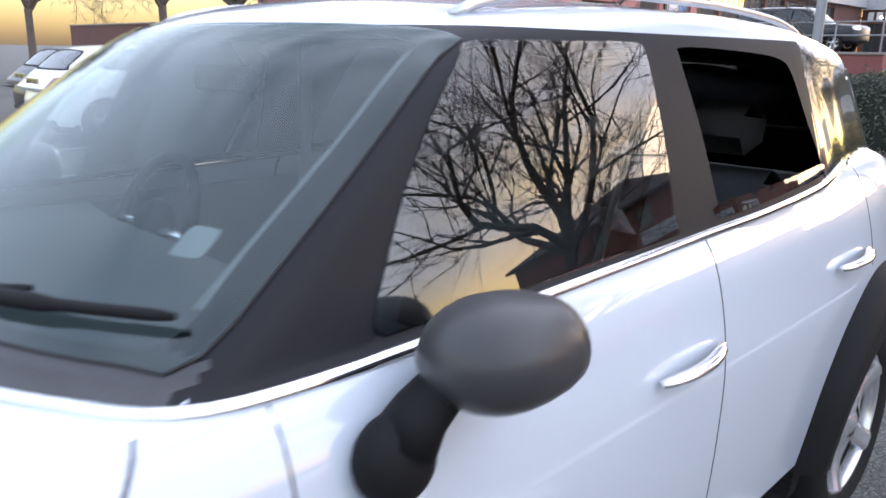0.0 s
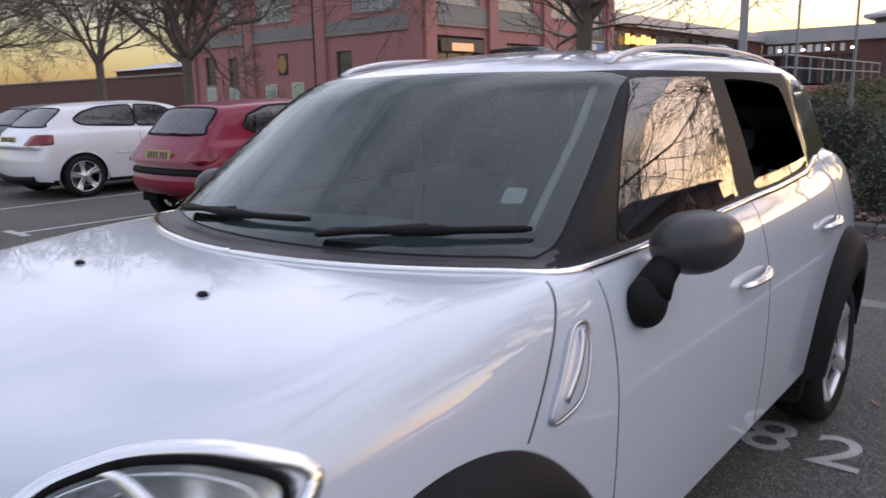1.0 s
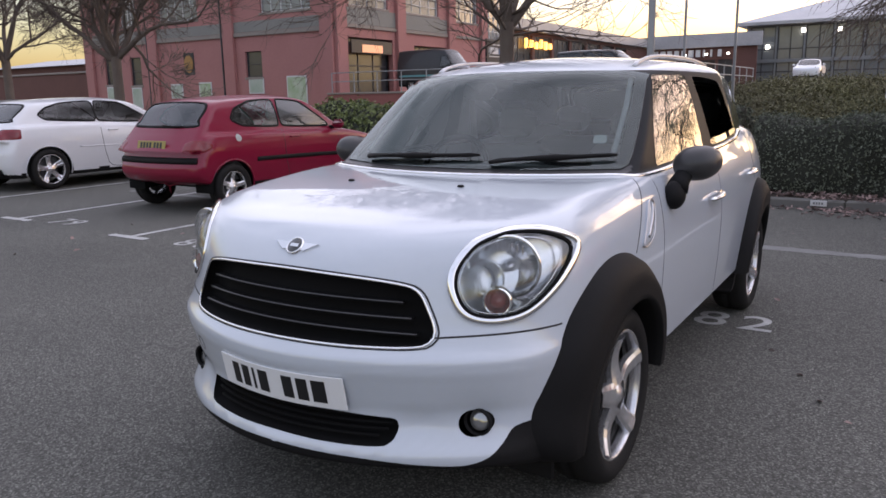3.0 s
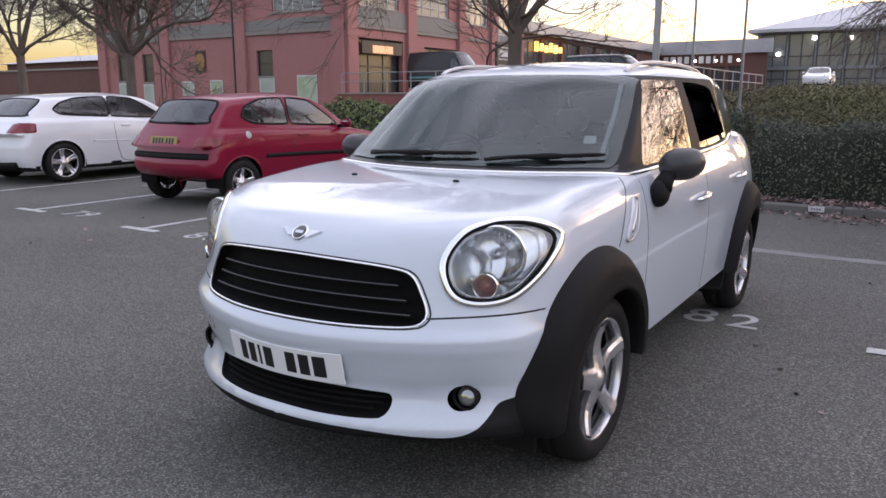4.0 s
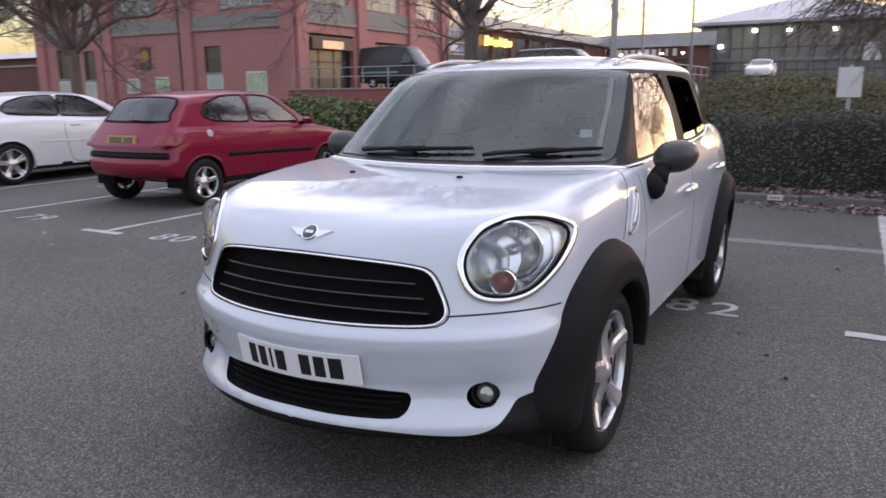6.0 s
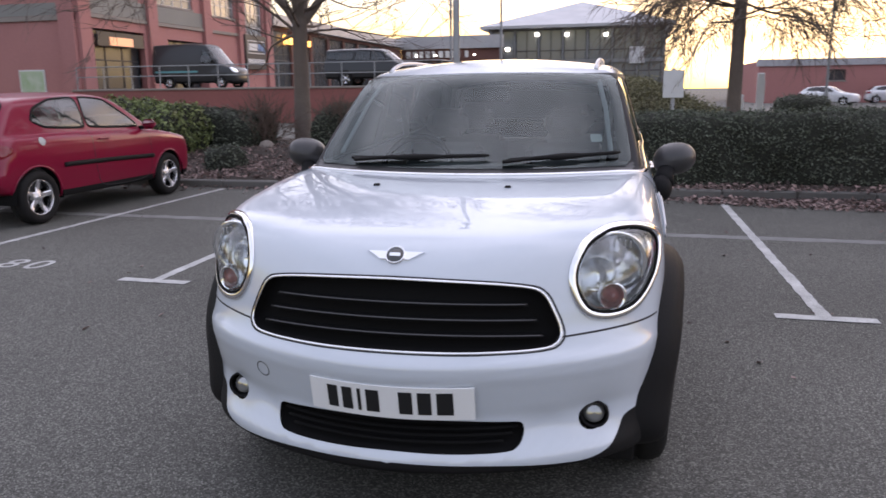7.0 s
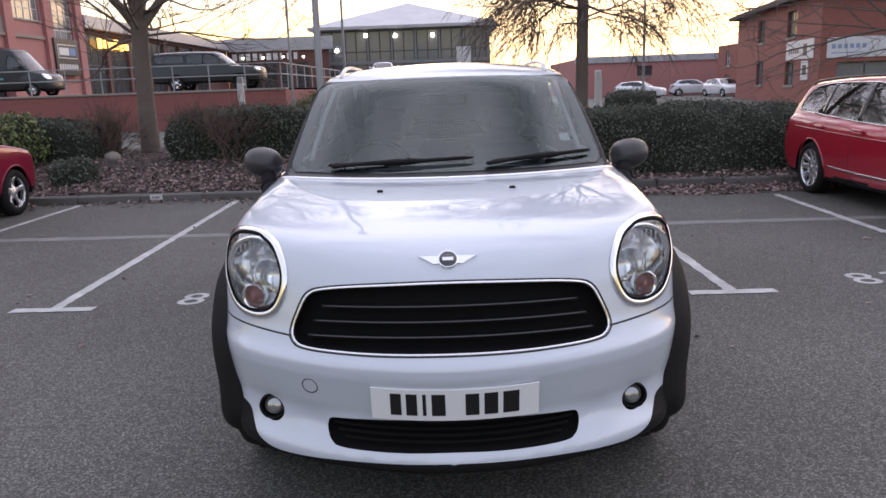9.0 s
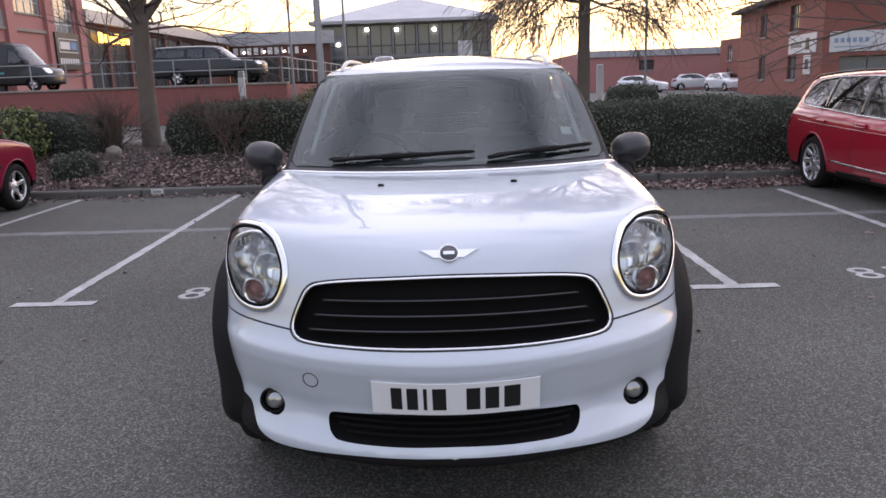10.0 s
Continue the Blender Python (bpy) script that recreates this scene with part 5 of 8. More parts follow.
def leaf_shapes(centres, normals, sizes, rnd):
    """Small folded leaves, one at each place."""
    n = len(centres)
    a = rnd.normal(size=(n, 3))
    N = normals / (np.linalg.norm(normals, axis=1, keepdims=True) + 1e-9)
    U = np.cross(N, a)
    U /= np.linalg.norm(U, axis=1, keepdims=True) + 1e-9
    W = np.cross(N, U)
    s = sizes[:, None]
    V = np.empty((n, 6, 3))
    V[:, 0] = centres - U * s
    V[:, 1] = centres - U * s * 0.2 + W * s * 0.48 + N * s * 0.18
    V[:, 2] = centres + U * s * 0.45 + W * s * 0.36 + N * s * 0.14
    V[:, 3] = centres + U * s * 1.1
    V[:, 4] = centres + U * s * 0.45 - W * s * 0.36 + N * s * 0.14
    V[:, 5] = centres - U * s * 0.2 - W * s * 0.48 + N * s * 0.18
    base = np.arange(n)[:, None] * 6
    F = np.concatenate([base + np.array([[0, 3, 2, 1]]), base + np.array([[0, 5, 4, 3]])], 0)
    return V.reshape(-1, 3), F


def litter(name, n, x0, x1, yf, label, seed, size=(0.018, 0.045)):
    rnd = np.random.default_rng(seed)
    xs = rnd.uniform(x0, x1, n)
    ys = yf(xs, rnd)
    P = np.array([(x, y, bed_z(x, y) + 0.012 + abs(rnd.normal()) * 0.012) for x, y in zip(xs, ys)])
    N = rnd.normal(size=(n, 3)) * 0.45 + (0, 0, 1)
    V, F = leaf_shapes(P, N, rnd.uniform(*size, n), rnd)
    tagged(ob_from(name, V, F, LITTER), label, "leaves", kind="stuff")


litter("fallen_leaves", 15000, -12.5, 1.5, lambda x, r: kerb_y(x) + 0.16 + np.abs(r.normal(size=len(x))) * 2.2, "brown dead leaves strewn over the planting bed", 3)
litter("fallen_leaves", 5000, 1.5, 9.0, lambda x, r: kerb_y(x) - 0.55 + np.abs(r.normal(size=len(x))) * 0.75 - 0.35 * np.exp(-((x - 3.4) / 1.3) ** 2), "brown dead leaves swept against the kerb and hedge", 5)
litter("fallen_leaves", 500, -9.0, 1.5, lambda x, r: kerb_y(x) - 0.02 - np.abs(r.normal(size=len(x))) * 0.16, "a few dead leaves on the asphalt by the kerb", 6)

# ---- hedges, shrubs and trees
def hedge(name, x0, x1, y0, y1, top, mat, label, seed, density=520, size=(0.016, 0.034), lumps=0.16):
    """A clipped hedge: an uneven core, coloured dark as inner shade, and a coat of many small leaves."""
    rnd = np.random.default_rng(seed)
    h = thing(name, pose((x0 + x1) / 2, (y0 + y1) / 2, 0.1), label, "hedge", "hedges")
    off = Vector(h.matrix_world.translation)
    nx, ny, nz = max(4, int((x1 - x0) / 0.16)), max(4, int((y1 - y0) / 0.16)), max(4, int(top / 0.14))

    def swell(p):
        n1 = noise.noise(Vector((p[0] * 0.9 + seed, p[1] * 0.9, p[2] * 0.9)))
        n2 = noise.noise(Vector((p[0] * 2.7, p[1] * 2.7 + seed, p[2] * 2.7)))
        n3 = noise.noise(Vector((p[0] * 7.0, p[1] * 7.0, p[2] * 7.0 + seed)))
        return lumps * n1 + lumps * 0.6 * n2 + lumps * 0.35 * n3
    V, F, idx = [], [], {}

    def vid(i, j, k):
        if (i, j, k) not in idx:
            u, v, w = i / nx * 2 - 1, j / ny * 2 - 1, k / nz * 2 - 1
            r = 1 - 0.10 * (u * u * v * v + v * v * w * w * (w > 0) + u * u * w * w * (w > 0))
            p = np.array(((x0 + x1) / 2 + (x1 - x0) / 2 * u * (1 - 0.05 * abs(v * w)), (y0 + y1) / 2 + (y1 - y0) / 2 * v * r, top / 2 + top / 2 * w * (r if w > 0 else 1)))
            nn = np.array((u ** 9, v ** 5, max(w, 0) ** 5))
            nn /= np.linalg.norm(nn) + 1e-6
            p = p + nn * swell(p)
            idx[i, j, k] = len(V)
            V.append(p)
        return idx[i, j, k]
    for j in range(ny):
        for i in range(nx):
            F.append((vid(i, j, nz), vid(i + 1, j, nz), vid(i + 1, j + 1, nz), vid(i, j + 1, nz)))
    for k in range(nz):
        for i in range(nx):
            F.append((vid(i, 0, k), vid(i + 1, 0, k), vid(i + 1, 0, k + 1), vid(i, 0, k + 1)))
            F.append((vid(i, ny, k + 1), vid(i + 1, ny, k + 1), vid(i + 1, ny, k), vid(i, ny, k)))
        for j in range(ny):
            F.append((vid(0, j, k + 1), vid(0, j + 1, k + 1), vid(0, j + 1, k), vid(0, j, k)))
            F.append((vid(nx, j, k), vid(nx, j + 1, k), vid(nx, j + 1, k + 1), vid(nx, j, k + 1)))
    V = np.array(V)
    Fa = np.array(F)
    a, b, c, d = (V[Fa[:, q]] for q in range(4))
    n = np.cross(c - a, d - b)
    ar = np.linalg.norm(n, axis=1) / 2
    n = n / (np.linalg.norm(n, axis=1, keepdims=True) + 1e-9)
    count = int(ar.sum() * density)
    pick = rnd.choice(len(Fa), count, p=ar / ar.sum())
    s, t = rnd.random((count, 1)), rnd.random((count, 1))
    P = (a[pick] * (1 - s) + b[pick] * s) * (1 - t) + (d[pick] * (1 - s) + c[pick] * s) * t
    P = P + n[pick] * (rnd.normal(size=(count, 1)) * 0.030 + 0.004)
    stray = rnd.random(count) < 0.03
    P[stray] += n[pick][stray] * rnd.uniform(0.03, 0.09, (stray.sum(), 1)) + (0, 0, 0.02)
    LV, LF = leaf_shapes(P, n[pick] + rnd.normal(size=(count, 3)) * 0.75, rnd.uniform(*size, count), rnd)
    o = np.array(off)
    ob_from("inside", V - o, F, LEAF_SHADE_CORE, h, "hedge core coloured dark as the shade between the leaves", True)
    ob_from("foliage", LV - o, LF, mat, h, "", kind="stuff")
    return h


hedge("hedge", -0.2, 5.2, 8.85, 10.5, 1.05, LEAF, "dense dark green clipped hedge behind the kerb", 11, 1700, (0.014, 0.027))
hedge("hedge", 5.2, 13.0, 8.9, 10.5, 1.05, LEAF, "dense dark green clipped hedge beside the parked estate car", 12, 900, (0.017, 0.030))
hedge("hedge", -5.3, -0.9, 11.6, 13.3, 1.18, LEAF, "dark green hedge at the back of the planting bed", 13, 900, (0.02, 0.038))
hedge("hedge", -9.6, -7.0, 12.2, 13.8, 1.05, LEAF, "low dark green hedge at the back of the planting bed", 14, 800, (0.02, 0.038))
hedge("laurel_bush", -10.7, -7.9, 10.6, 12.1, 1.15, LEAF_LIGHT, "yellow-green laurel bush at the back of the bed", 15, 620, (0.03, 0.06), 0.24)
hedge("laurel_bush", -6.32, -5.87, 9.45, 9.85, 0.42, LEAF, "small green shrub in the planting bed", 16, 900, (0.02, 0.04), 0.2)

hedge("round_bush", 4.9, 6.3, 21.6, 23.0, 1.12, LEAF, "round dark green bush behind the clipped hedge", 17, 420, (0.03, 0.05), 0.2)


def twigs_from(rnd, start, way, length, radius, depth, out, spread=0.6, droop=0.0, kids=(3, 4), shrink=(0.62, 0.8), seg=4):
    """Grows one limb and its branches; each limb is a list of points and radii."""
    p = np.array(start, float)
    d = np.array(way, float)
    d /= np.linalg.norm(d)
    pts, rad = [p.copy()], [radius]
    tip = radius * (0.55 if depth else 0.25)
    for i in range(seg):
        d = d + rnd.normal(size=3) * 0.16 + np.array((0, 0, 0.06 - droop * (1.0 if depth < 3 else 0.2)))
        d /= np.linalg.norm(d)
        p = p + d * length / seg
        pts.append(p.copy())
        rad.append(radius + (tip - radius) * (i + 1) / seg)
    out.append((depth, pts, rad))
    if depth == 0:
        return
    k = rnd.integers(kids[0], kids[1] + 1)
    for j in range(k):
        at = 0.35 + 0.65 * (j + rnd.random()) / k
        x = at * seg
        i = min(int(x), seg - 1)
        base = pts[i] + (pts[i + 1] - pts[i]) * (x - i)
        r = (rad[i] + (rad[i + 1] - rad[i]) * (x - i)) * rnd.uniform(0.5, 0.72)
        q = d + rnd.normal(size=3) * spread
        twigs_from(rnd, base, q, length * rnd.uniform(*shrink), max(r, 0.0075), depth - 1, out, spread, droop, kids, shrink, max(2, seg - 1) if depth > 2 else 3)
    q = d + rnd.normal(size=3) * 0.2
    twigs_from(rnd, pts[-1], q, length * rnd.uniform(*shrink), max(tip, 0.0075), depth - 1, out, spread, droop, kids, shrink, max(2, seg - 1) if depth > 2 else 3)


def tubes(limbs, sides):
    """Joined tubes of many limbs at once."""
    V, F, k = [], [], 0
    for pts, rad in limbs:
        P = np.array(pts)
        T = np.gradient(P, axis=0)
        T /= np.linalg.norm(T, axis=1, keepdims=True) + 1e-9
        S = np.cross(T, (0.31, 0.17, 0.94))
        S /= np.linalg.norm(S, axis=1, keepdims=True) + 1e-9
        B = np.cross(S, T)
        a = 2 * np.pi * np.arange(sides) / sides
        ring = np.cos(a)[None, :, None] * S[:, None] + np.sin(a)[None, :, None] * B[:, None]
        V.append((P[:, None] + ring * np.array(rad)[:, None, None]).reshape(-1, 3))
        n = len(P)
        i = np.arange(n - 1)[:, None] * sides
        q = np.arange(sides)[None]
        F.append(np.stack([i + q, i + (q + 1) % sides, i + sides + (q + 1) % sides, i + sides + q], 2).reshape(-1, 4) + k)
        k += n * sides
    return np.vstack(V), np.vstack(F)


def tree(x, y, z, seed, trunk=0.14, fork=2.4, height=8.0, depth=5, lean=(0, 0), label="", droop=0.0, spread=0.6, limbs=4, spread0=0.7, skirt=0, skirt_z=(2.8, 4.6), skirt_len=1.5, skirt_way=None, skirt_droop=0.22, skirt_depth=3, skirt_rise=(-0.1, 0.5)):
    """A bare winter tree: tapered trunk, limbs and a crown of fine twigs."""
    rnd = np.random.default_rng(seed)
    t = thing("tree", pose(x, y, z), label, "tree", "bare trees")
    out = []
    pts = [np.array((0, 0, -0.15)), np.array((0, 0, 0.12)), np.array((lean[0] * 0.3, lean[1] * 0.3, fork * 0.45)), np.array((lean[0] * 0.7, lean[1] * 0.7, fork * 0.8)), np.array((lean[0], lean[1], fork))]
    rad = [trunk * 1.5, trunk * 1.18, trunk * 0.98, trunk * 0.92, trunk * 0.95]
    out.append((99, pts, rad))
    length = (height - fork) * 0.42
    for j in range(limbs):
        a = 2 * math.pi * (j + rnd.random() * 0.6) / limbs
        q = np.array((math.cos(a) * spread0, math.sin(a) * spread0, 0.75 + rnd.random() * 0.3))
        twigs_from(rnd, pts[-1] - np.array((0, 0, 0.25 * rnd.random())), q, length * rnd.uniform(0.85, 1.15), trunk * rnd.uniform(0.45, 0.68), depth, out, spread, droop)
    twigs_from(rnd, pts[-1], np.array((0.1, 0, 1.0)), length * 1.1, trunk * 0.7, depth, out, spread, droop)
    for _ in range(skirt):
        a = rnd.uniform(0, 2 * math.pi) if skirt_way is None else math.radians(skirt_way + rnd.uniform(-40, 40))
        z_ = rnd.uniform(*skirt_z)
        f_ = min(1.0, z_ / fork)
        q = np.array((math.cos(a), math.sin(a), rnd.uniform(*skirt_rise)))
        twigs_from(rnd, (lean[0] * f_, lean[1] * f_, z_), q, skirt_len * rnd.uniform(0.7, 1.2), trunk * rnd.uniform(0.16, 0.30), skirt_depth, out, 0.55, skirt_droop)
    V, F = tubes([(p, r) for d, p, r in out if d == 99], 14)
    ob_from("trunk", V, F, BARK, t, "grey-brown bark", True)
    big = [(p, r) for d, p, r in out if d != 99 and d >= depth - 1]
    V, F = tubes(big, 8)
    ob_from("limb", V, F, BARK, t, "", True, kind="stuff")
    small = [(p, r) for d, p, r in out if d < depth - 1]
    V, F = tubes(small, 3)
    ob_from("twig", V, F, BARK, t, "fine bare twigs", True, kind="stuff")
    return t


tree(-6.66, 14.2, 0.2, 21, 0.178, 2.85, 10.0, 5, (0.05, 0), "bare street tree with a forked grey trunk in the bed", skirt=6, skirt_z=(2.5, 3.1), skirt_len=1.4, skirt_droop=0.03, limbs=5, spread0=0.85)
tree(2.58, 13.2, 0.2, 22, 0.118, 4.6, 9.5, 5, (0.05, 0), "tall slim bare tree with drooping twigs behind the hedge", droop=0.10, skirt=34, skirt_z=(2.3, 4.4), skirt_len=1.35, skirt_droop=0.16, skirt_rise=(-0.4, 0.3))
tree(12.0, 14.5, 0.2, 23, 0.25, 2.5, 11.5, 4, (-0.5, 0.1), "spreading bare tree behind the hedge", limbs=6, spread0=0.95, skirt=4, skirt_z=(1.3, 1.9), skirt_len=3.0, skirt_way=185, skirt_droop=0.03, skirt_rise=(0.25, 0.5))
tree(-17.5, 11.6, 0.0, 24, 0.15, 2.7, 7.2, 5, (0, 0), "bare tree with a rounded crown by the parked cars", limbs=6, spread0=1.0)
tree(-29.5, 15.0, 0.0, 25, 0.17, 3.1, 9.0, 5, (0, 0), "bare tree at the edge of the car park")
tree(-36.5, 12.0, 0.0, 26, 0.17, 3.0, 8.8, 5, (0, 0), "bare tree at the edge of the car park")


def shrub(x, y, z, seed, height, n, label):
    rnd = np.random.default_rng(seed)
    s = thing("shrub", pose(x, y, z), label, "shrub", "dry shrubs")
    out = []
    for _ in range(n):
        a = rnd.uniform(0, 2 * math.pi)
        q = np.array((math.cos(a) * 0.45, math.sin(a) * 0.45, 1.0))
        twigs_from(rnd, (rnd.normal() * 0.12, rnd.normal() * 0.12, 0), q, height * rnd.uniform(0.45, 0.7), 0.008, 2, out, 0.5)
    V, F = tubes([(p, r) for d, p, r in out], 3)
    ob_from("stem", V, F, TWIG, s, "", kind="stuff")


shrub(-6.95, 12.9, 0.25, 31, 0.95, 24, "dry leafless shrub beside the tree")
shrub(-5.0, 11.9, 0.25, 32, 1.0, 26, "dry brown shrub in front of the hedge")
shrub(-4.1, 11.5, 0.25, 33, 1.0, 22, "dry brown shrub in front of the hedge")

# ---- the other vehicles
def plain_car(name, m, p, label, category="car", cell=0.045):
    """A parked car from a few measures: p holds its tables and outlines; the front is at y = 0, the rear at y = L."""
    L, W = p["L"], p["W"]
    car = thing(name, m, label, category)
    f0, hood, roof = curve(*p["front"]), curve(*p["hood"]), curve(*p["roof"])
    r0, gy, hw = curve(*p["rear"]), curve(*p["plan"]), curve(*p["cabin"])
    wy, wz, ws = p["screen"]
    by, bz, bs = p["backlight"]

    def lower(x, y, z):
        ax = np.abs(x)
        front = (f0(z) + 0.30 * ax ** 2 + 0.15 * ax ** 6 - y) * 0.9
        side = ax - (gy(y) - np.where(z > 0.7, 0.05 * ((z - 0.7) / 0.3) ** 2, 0.05 * ((0.7 - z) / 0.45) ** 2))
        top = z - (hood(y) - 0.03 * (ax / W) ** 2)
        rear = (y - (r0(z) - 0.14 * ax ** 2 - 0.10 * ax ** 6)) * 0.95
        return smax(smax(smax(smax(front, side, 0.18), top, 0.09), rear, 0.18), p["floor"] - z, 0.05)

    def upper(x, y, z):
        ax = np.abs(x)
        scr = (wy + (z - wz) * ws + 0.25 * ax ** 2 - y) / math.sqrt(1 + ws * ws)
        side = (ax - (hw(y) - p["tumble"] * (z - wz) - 0.15 * np.maximum(z - wz, 0) ** 2)) * 0.92
        top = z - (roof(y) - 0.05 * (ax / 0.6) ** 2)
        back = (y - (by - (z - bz) * bs - 0.12 * ax ** 2)) / math.sqrt(1 + bs * bs)
        return smax(smax(smax(smax(scr, side, 0.09), top, 0.10), back, 0.10), 0.75 - z, 0.02)
    H = max(p["roof"][1]) + 0.05
    sk = Skin(lambda x, y, z: smin(lower(x, y, z), upper(x, y, z), 0.03), (-W - 0.06, -0.08, p["floor"] - 0.04), (W + 0.06, L + 0.06, H), (0.8, L - 0.7, 0.7))
    Q, F, N = sk.mesh(cell)
    c = Q[F].mean(1)
    ax = np.abs(c[:, 0])
    yz, xz = c[:, 1:], c[:, [0, 2]]
    nn = N[F].mean(1)
    hole = np.zeros(len(c), bool)
    cuts = []
    for hy in p["hubs"]:
        hit = ((c[:, 1] - hy) ** 2 + (c[:, 2] - p["r"]) ** 2 < (p["r"] + 0.045) ** 2) & (ax > 0.45)
        a = np.linspace(-0.2, math.pi + 0.2, 60)
        cuts.append((hit, np.stack([hy + (p["r"] + 0.045) * np.cos(a), p["r"] + (p["r"] + 0.045) * np.sin(a)], 1), "side", False))
        hole |= hit
    sides = [loop(o, 60, 0.18) for o in p["windows"]]
    for o in sides:
        hit = inside(yz, o) & (ax > 0.4) & (np.abs(nn[:, 0]) > 0.4)
        cuts.append((hit, o, "side", True))
        hole |= hit
    scr = loop(p["screen_outline"], 80, 0.4)
    rear_w = loop(p["rear_outline"], 80, 0.4)
    hit = inside(xz, scr) & (nn[:, 1] < -0.2) & (c[:, 1] < L * 0.55) & (c[:, 2] > wz)
    cuts.append((hit, scr, "front", True))
    hole |= hit
    hole |= inside(xz, rear_w) & (nn[:, 1] > 0.2) & (c[:, 1] > L * 0.6)
    for hit, o, view, closed in cuts:
        ease(sk, Q, F, hit, o, view, closed)
    N = sk.normal(Q)
    ok = ~hole
    sill = ok & (c[:, 2] < p["floor"] + 0.07)
    black = ok & (upper(*c.T) < lower(*c.T)) & (c[:, 2] > wz + 0.02) & (c[:, 2] < p.get("frame_top", 0)) & (np.abs(nn[:, 0]) > 0.5)
    paint = p["paint"]
    split(Q, F, N, ok & ~sill & ~black, "body", paint, car)
    split(Q, F, N, sill, "sill", BLACK_PLASTIC, car, "black sills")
    split(Q, F, N, black, "window_surround", BLACK_GLOSS, car, "black window pillars")
    for s in (1, -1):
        for o in sides:
            w = sk.pane("side_window", o, "side", p["glass"], car, s, lift=0.002, rings=4)
            sk.trim("window_seal", o, "side", p.get("seal_width", 0.016), p.get("seal", BLACK_PLASTIC), w, s, closed=True, flat=0.4, lift=0.001, sides=5)
    sk.pane("windscreen", scr, "front", p["glass"], car, lift=0.002, rings=5)
    rw = sk.pane("rear_window", rear_w, "back", p["glass"], car, lift=0.003, rings=5)
    sk.trim("window_seal", rear_w, "back", 0.02, BLACK_PLASTIC, rw, closed=True, flat=0.4, sides=5)
    for hy in p["hubs"]:
        for s in (1, -1):
            wheel(car, s * (W - 0.105), hy, p["r"], p["rim"], 0.19, s, p.get("spokes", 5), 0.4 + hy, p.get("twin", False))
            a = np.linspace(-0.15, math.pi + 0.15, 18)
            ring = np.stack([hy + (p["r"] + 0.05) * np.cos(a), p["r"] + (p["r"] + 0.05) * np.sin(a)], 1)
            V = [(s * (W - 0.34), y_, z_) for y_, z_ in ring] + [(s * (W - 0.02), y_, z_) for y_, z_ in ring] + [(s * (W - 0.34), hy, p["r"])]
            Geo().add(V, [(i, i + 1, 19 + i, 18 + i) for i in range(17)] + [(i + 1, i, 36) for i in range(17)]).make("arch_liner", BLACK_INSIDE, car)
            a = np.linspace(-0.25, math.pi + 0.25, 40)
            sk.trim("arch_lip", np.stack([hy + (p["r"] + 0.045) * np.cos(a), p["r"] + (p["r"] + 0.045) * np.sin(a)], 1), "side", 0.012, paint, car, s, flat=0.8, sides=6)
    for s in (1, -1):
        for cx_, cy_, t0, t1, low_, high_ in p.get("wrap", ()):
            n_a, n_z = 20, 9
            aa = np.radians(np.linspace(t0, t1, n_a))
            V = []
            for k_ in range(n_z):
                e_ = k_ / (n_z - 1)
                zz = np.interp(np.linspace(0, 1, n_a), np.linspace(0, 1, len(low_)), low_) * (1 - e_) + np.interp(np.linspace(0, 1, n_a), np.linspace(0, 1, len(high_)), high_) * e_
                A = np.stack([s * (cx_ + 1.2 * np.sin(aa)), cy_ + 1.2 * np.cos(aa), zz], 1)
                q = sk.meet(A, np.stack([0 * aa + s * cx_, 0 * aa + cy_, zz], 1), 60)
                edge = np.minimum(1, 5 * np.minimum(e_, 1 - e_) + 0 * aa) * np.minimum(1, 8 * np.minimum(np.linspace(0, 1, n_a), np.linspace(1, 0, n_a)))
                V += list(q + sk.normal(q) * (-0.003 + 0.007 * edge ** 0.5)[:, None])
            Fw = [(k_ * n_a + i, k_ * n_a + i + 1, (k_ + 1) * n_a + i + 1, (k_ + 1) * n_a + i) for k_ in range(n_z - 1) for i in range(n_a - 1)]
            ob_from("tail_lamp", V, Fw if s < 0 else [f[::-1] for f in Fw], TAIL_RED, car, "red tail lamp", True)
        for o, view, mt, nm in p.get("lamps", ()):
            sk.pane(nm, [(x * s, z) for x, z in loop(o, 40)] if view in ("back", "front") else loop(o, 40), view, mt, car, s, lift=0.006, bulge=0.008, rings=4, edge=0.02)
        my, mz = p["mirror"]
        mx = float(gy(np.array(my)))
        mir = Geo().box((-0.10, -0.06, -0.065), (0.10, 0.06, 0.065), 0.05, Matrix.Translation((s * (mx + 0.06), my, mz))).make("door_mirror", p.get("mirror_paint", paint), car, "", True)
        Geo().cyl((s * (mx - 0.10), my, mz - 0.05), (s * (mx + 0.02), my, mz - 0.03), 0.03, 0.025, 8).make("mirror_foot", BLACK_PLASTIC, mir, "", True)
        for hy_, hz_ in p.get("handles", ()):
            q = sk.side([(hy_ + d, hz_) for d in np.linspace(-0.09, 0.09, 7)], s)
            q[:, 0] += s * 0.022
            Geo().tube(q, 0.014, 8, flat=0.7).make("door_handle", p.get("handle_paint", paint), car, "", True)
        for line in p.get("gaps", ()):
            sk.trim("door_gap", loop(line, 30, closed=False), "side", 0.005, SEAM, car, s, flat=0.4, sides=5)
        for line, rad, mt in p.get("strips", ()):
            sk.trim("side_strip", loop(line, 30, closed=False), "side", rad, mt, car, s, flat=0.45, lift=0.004, sides=8)
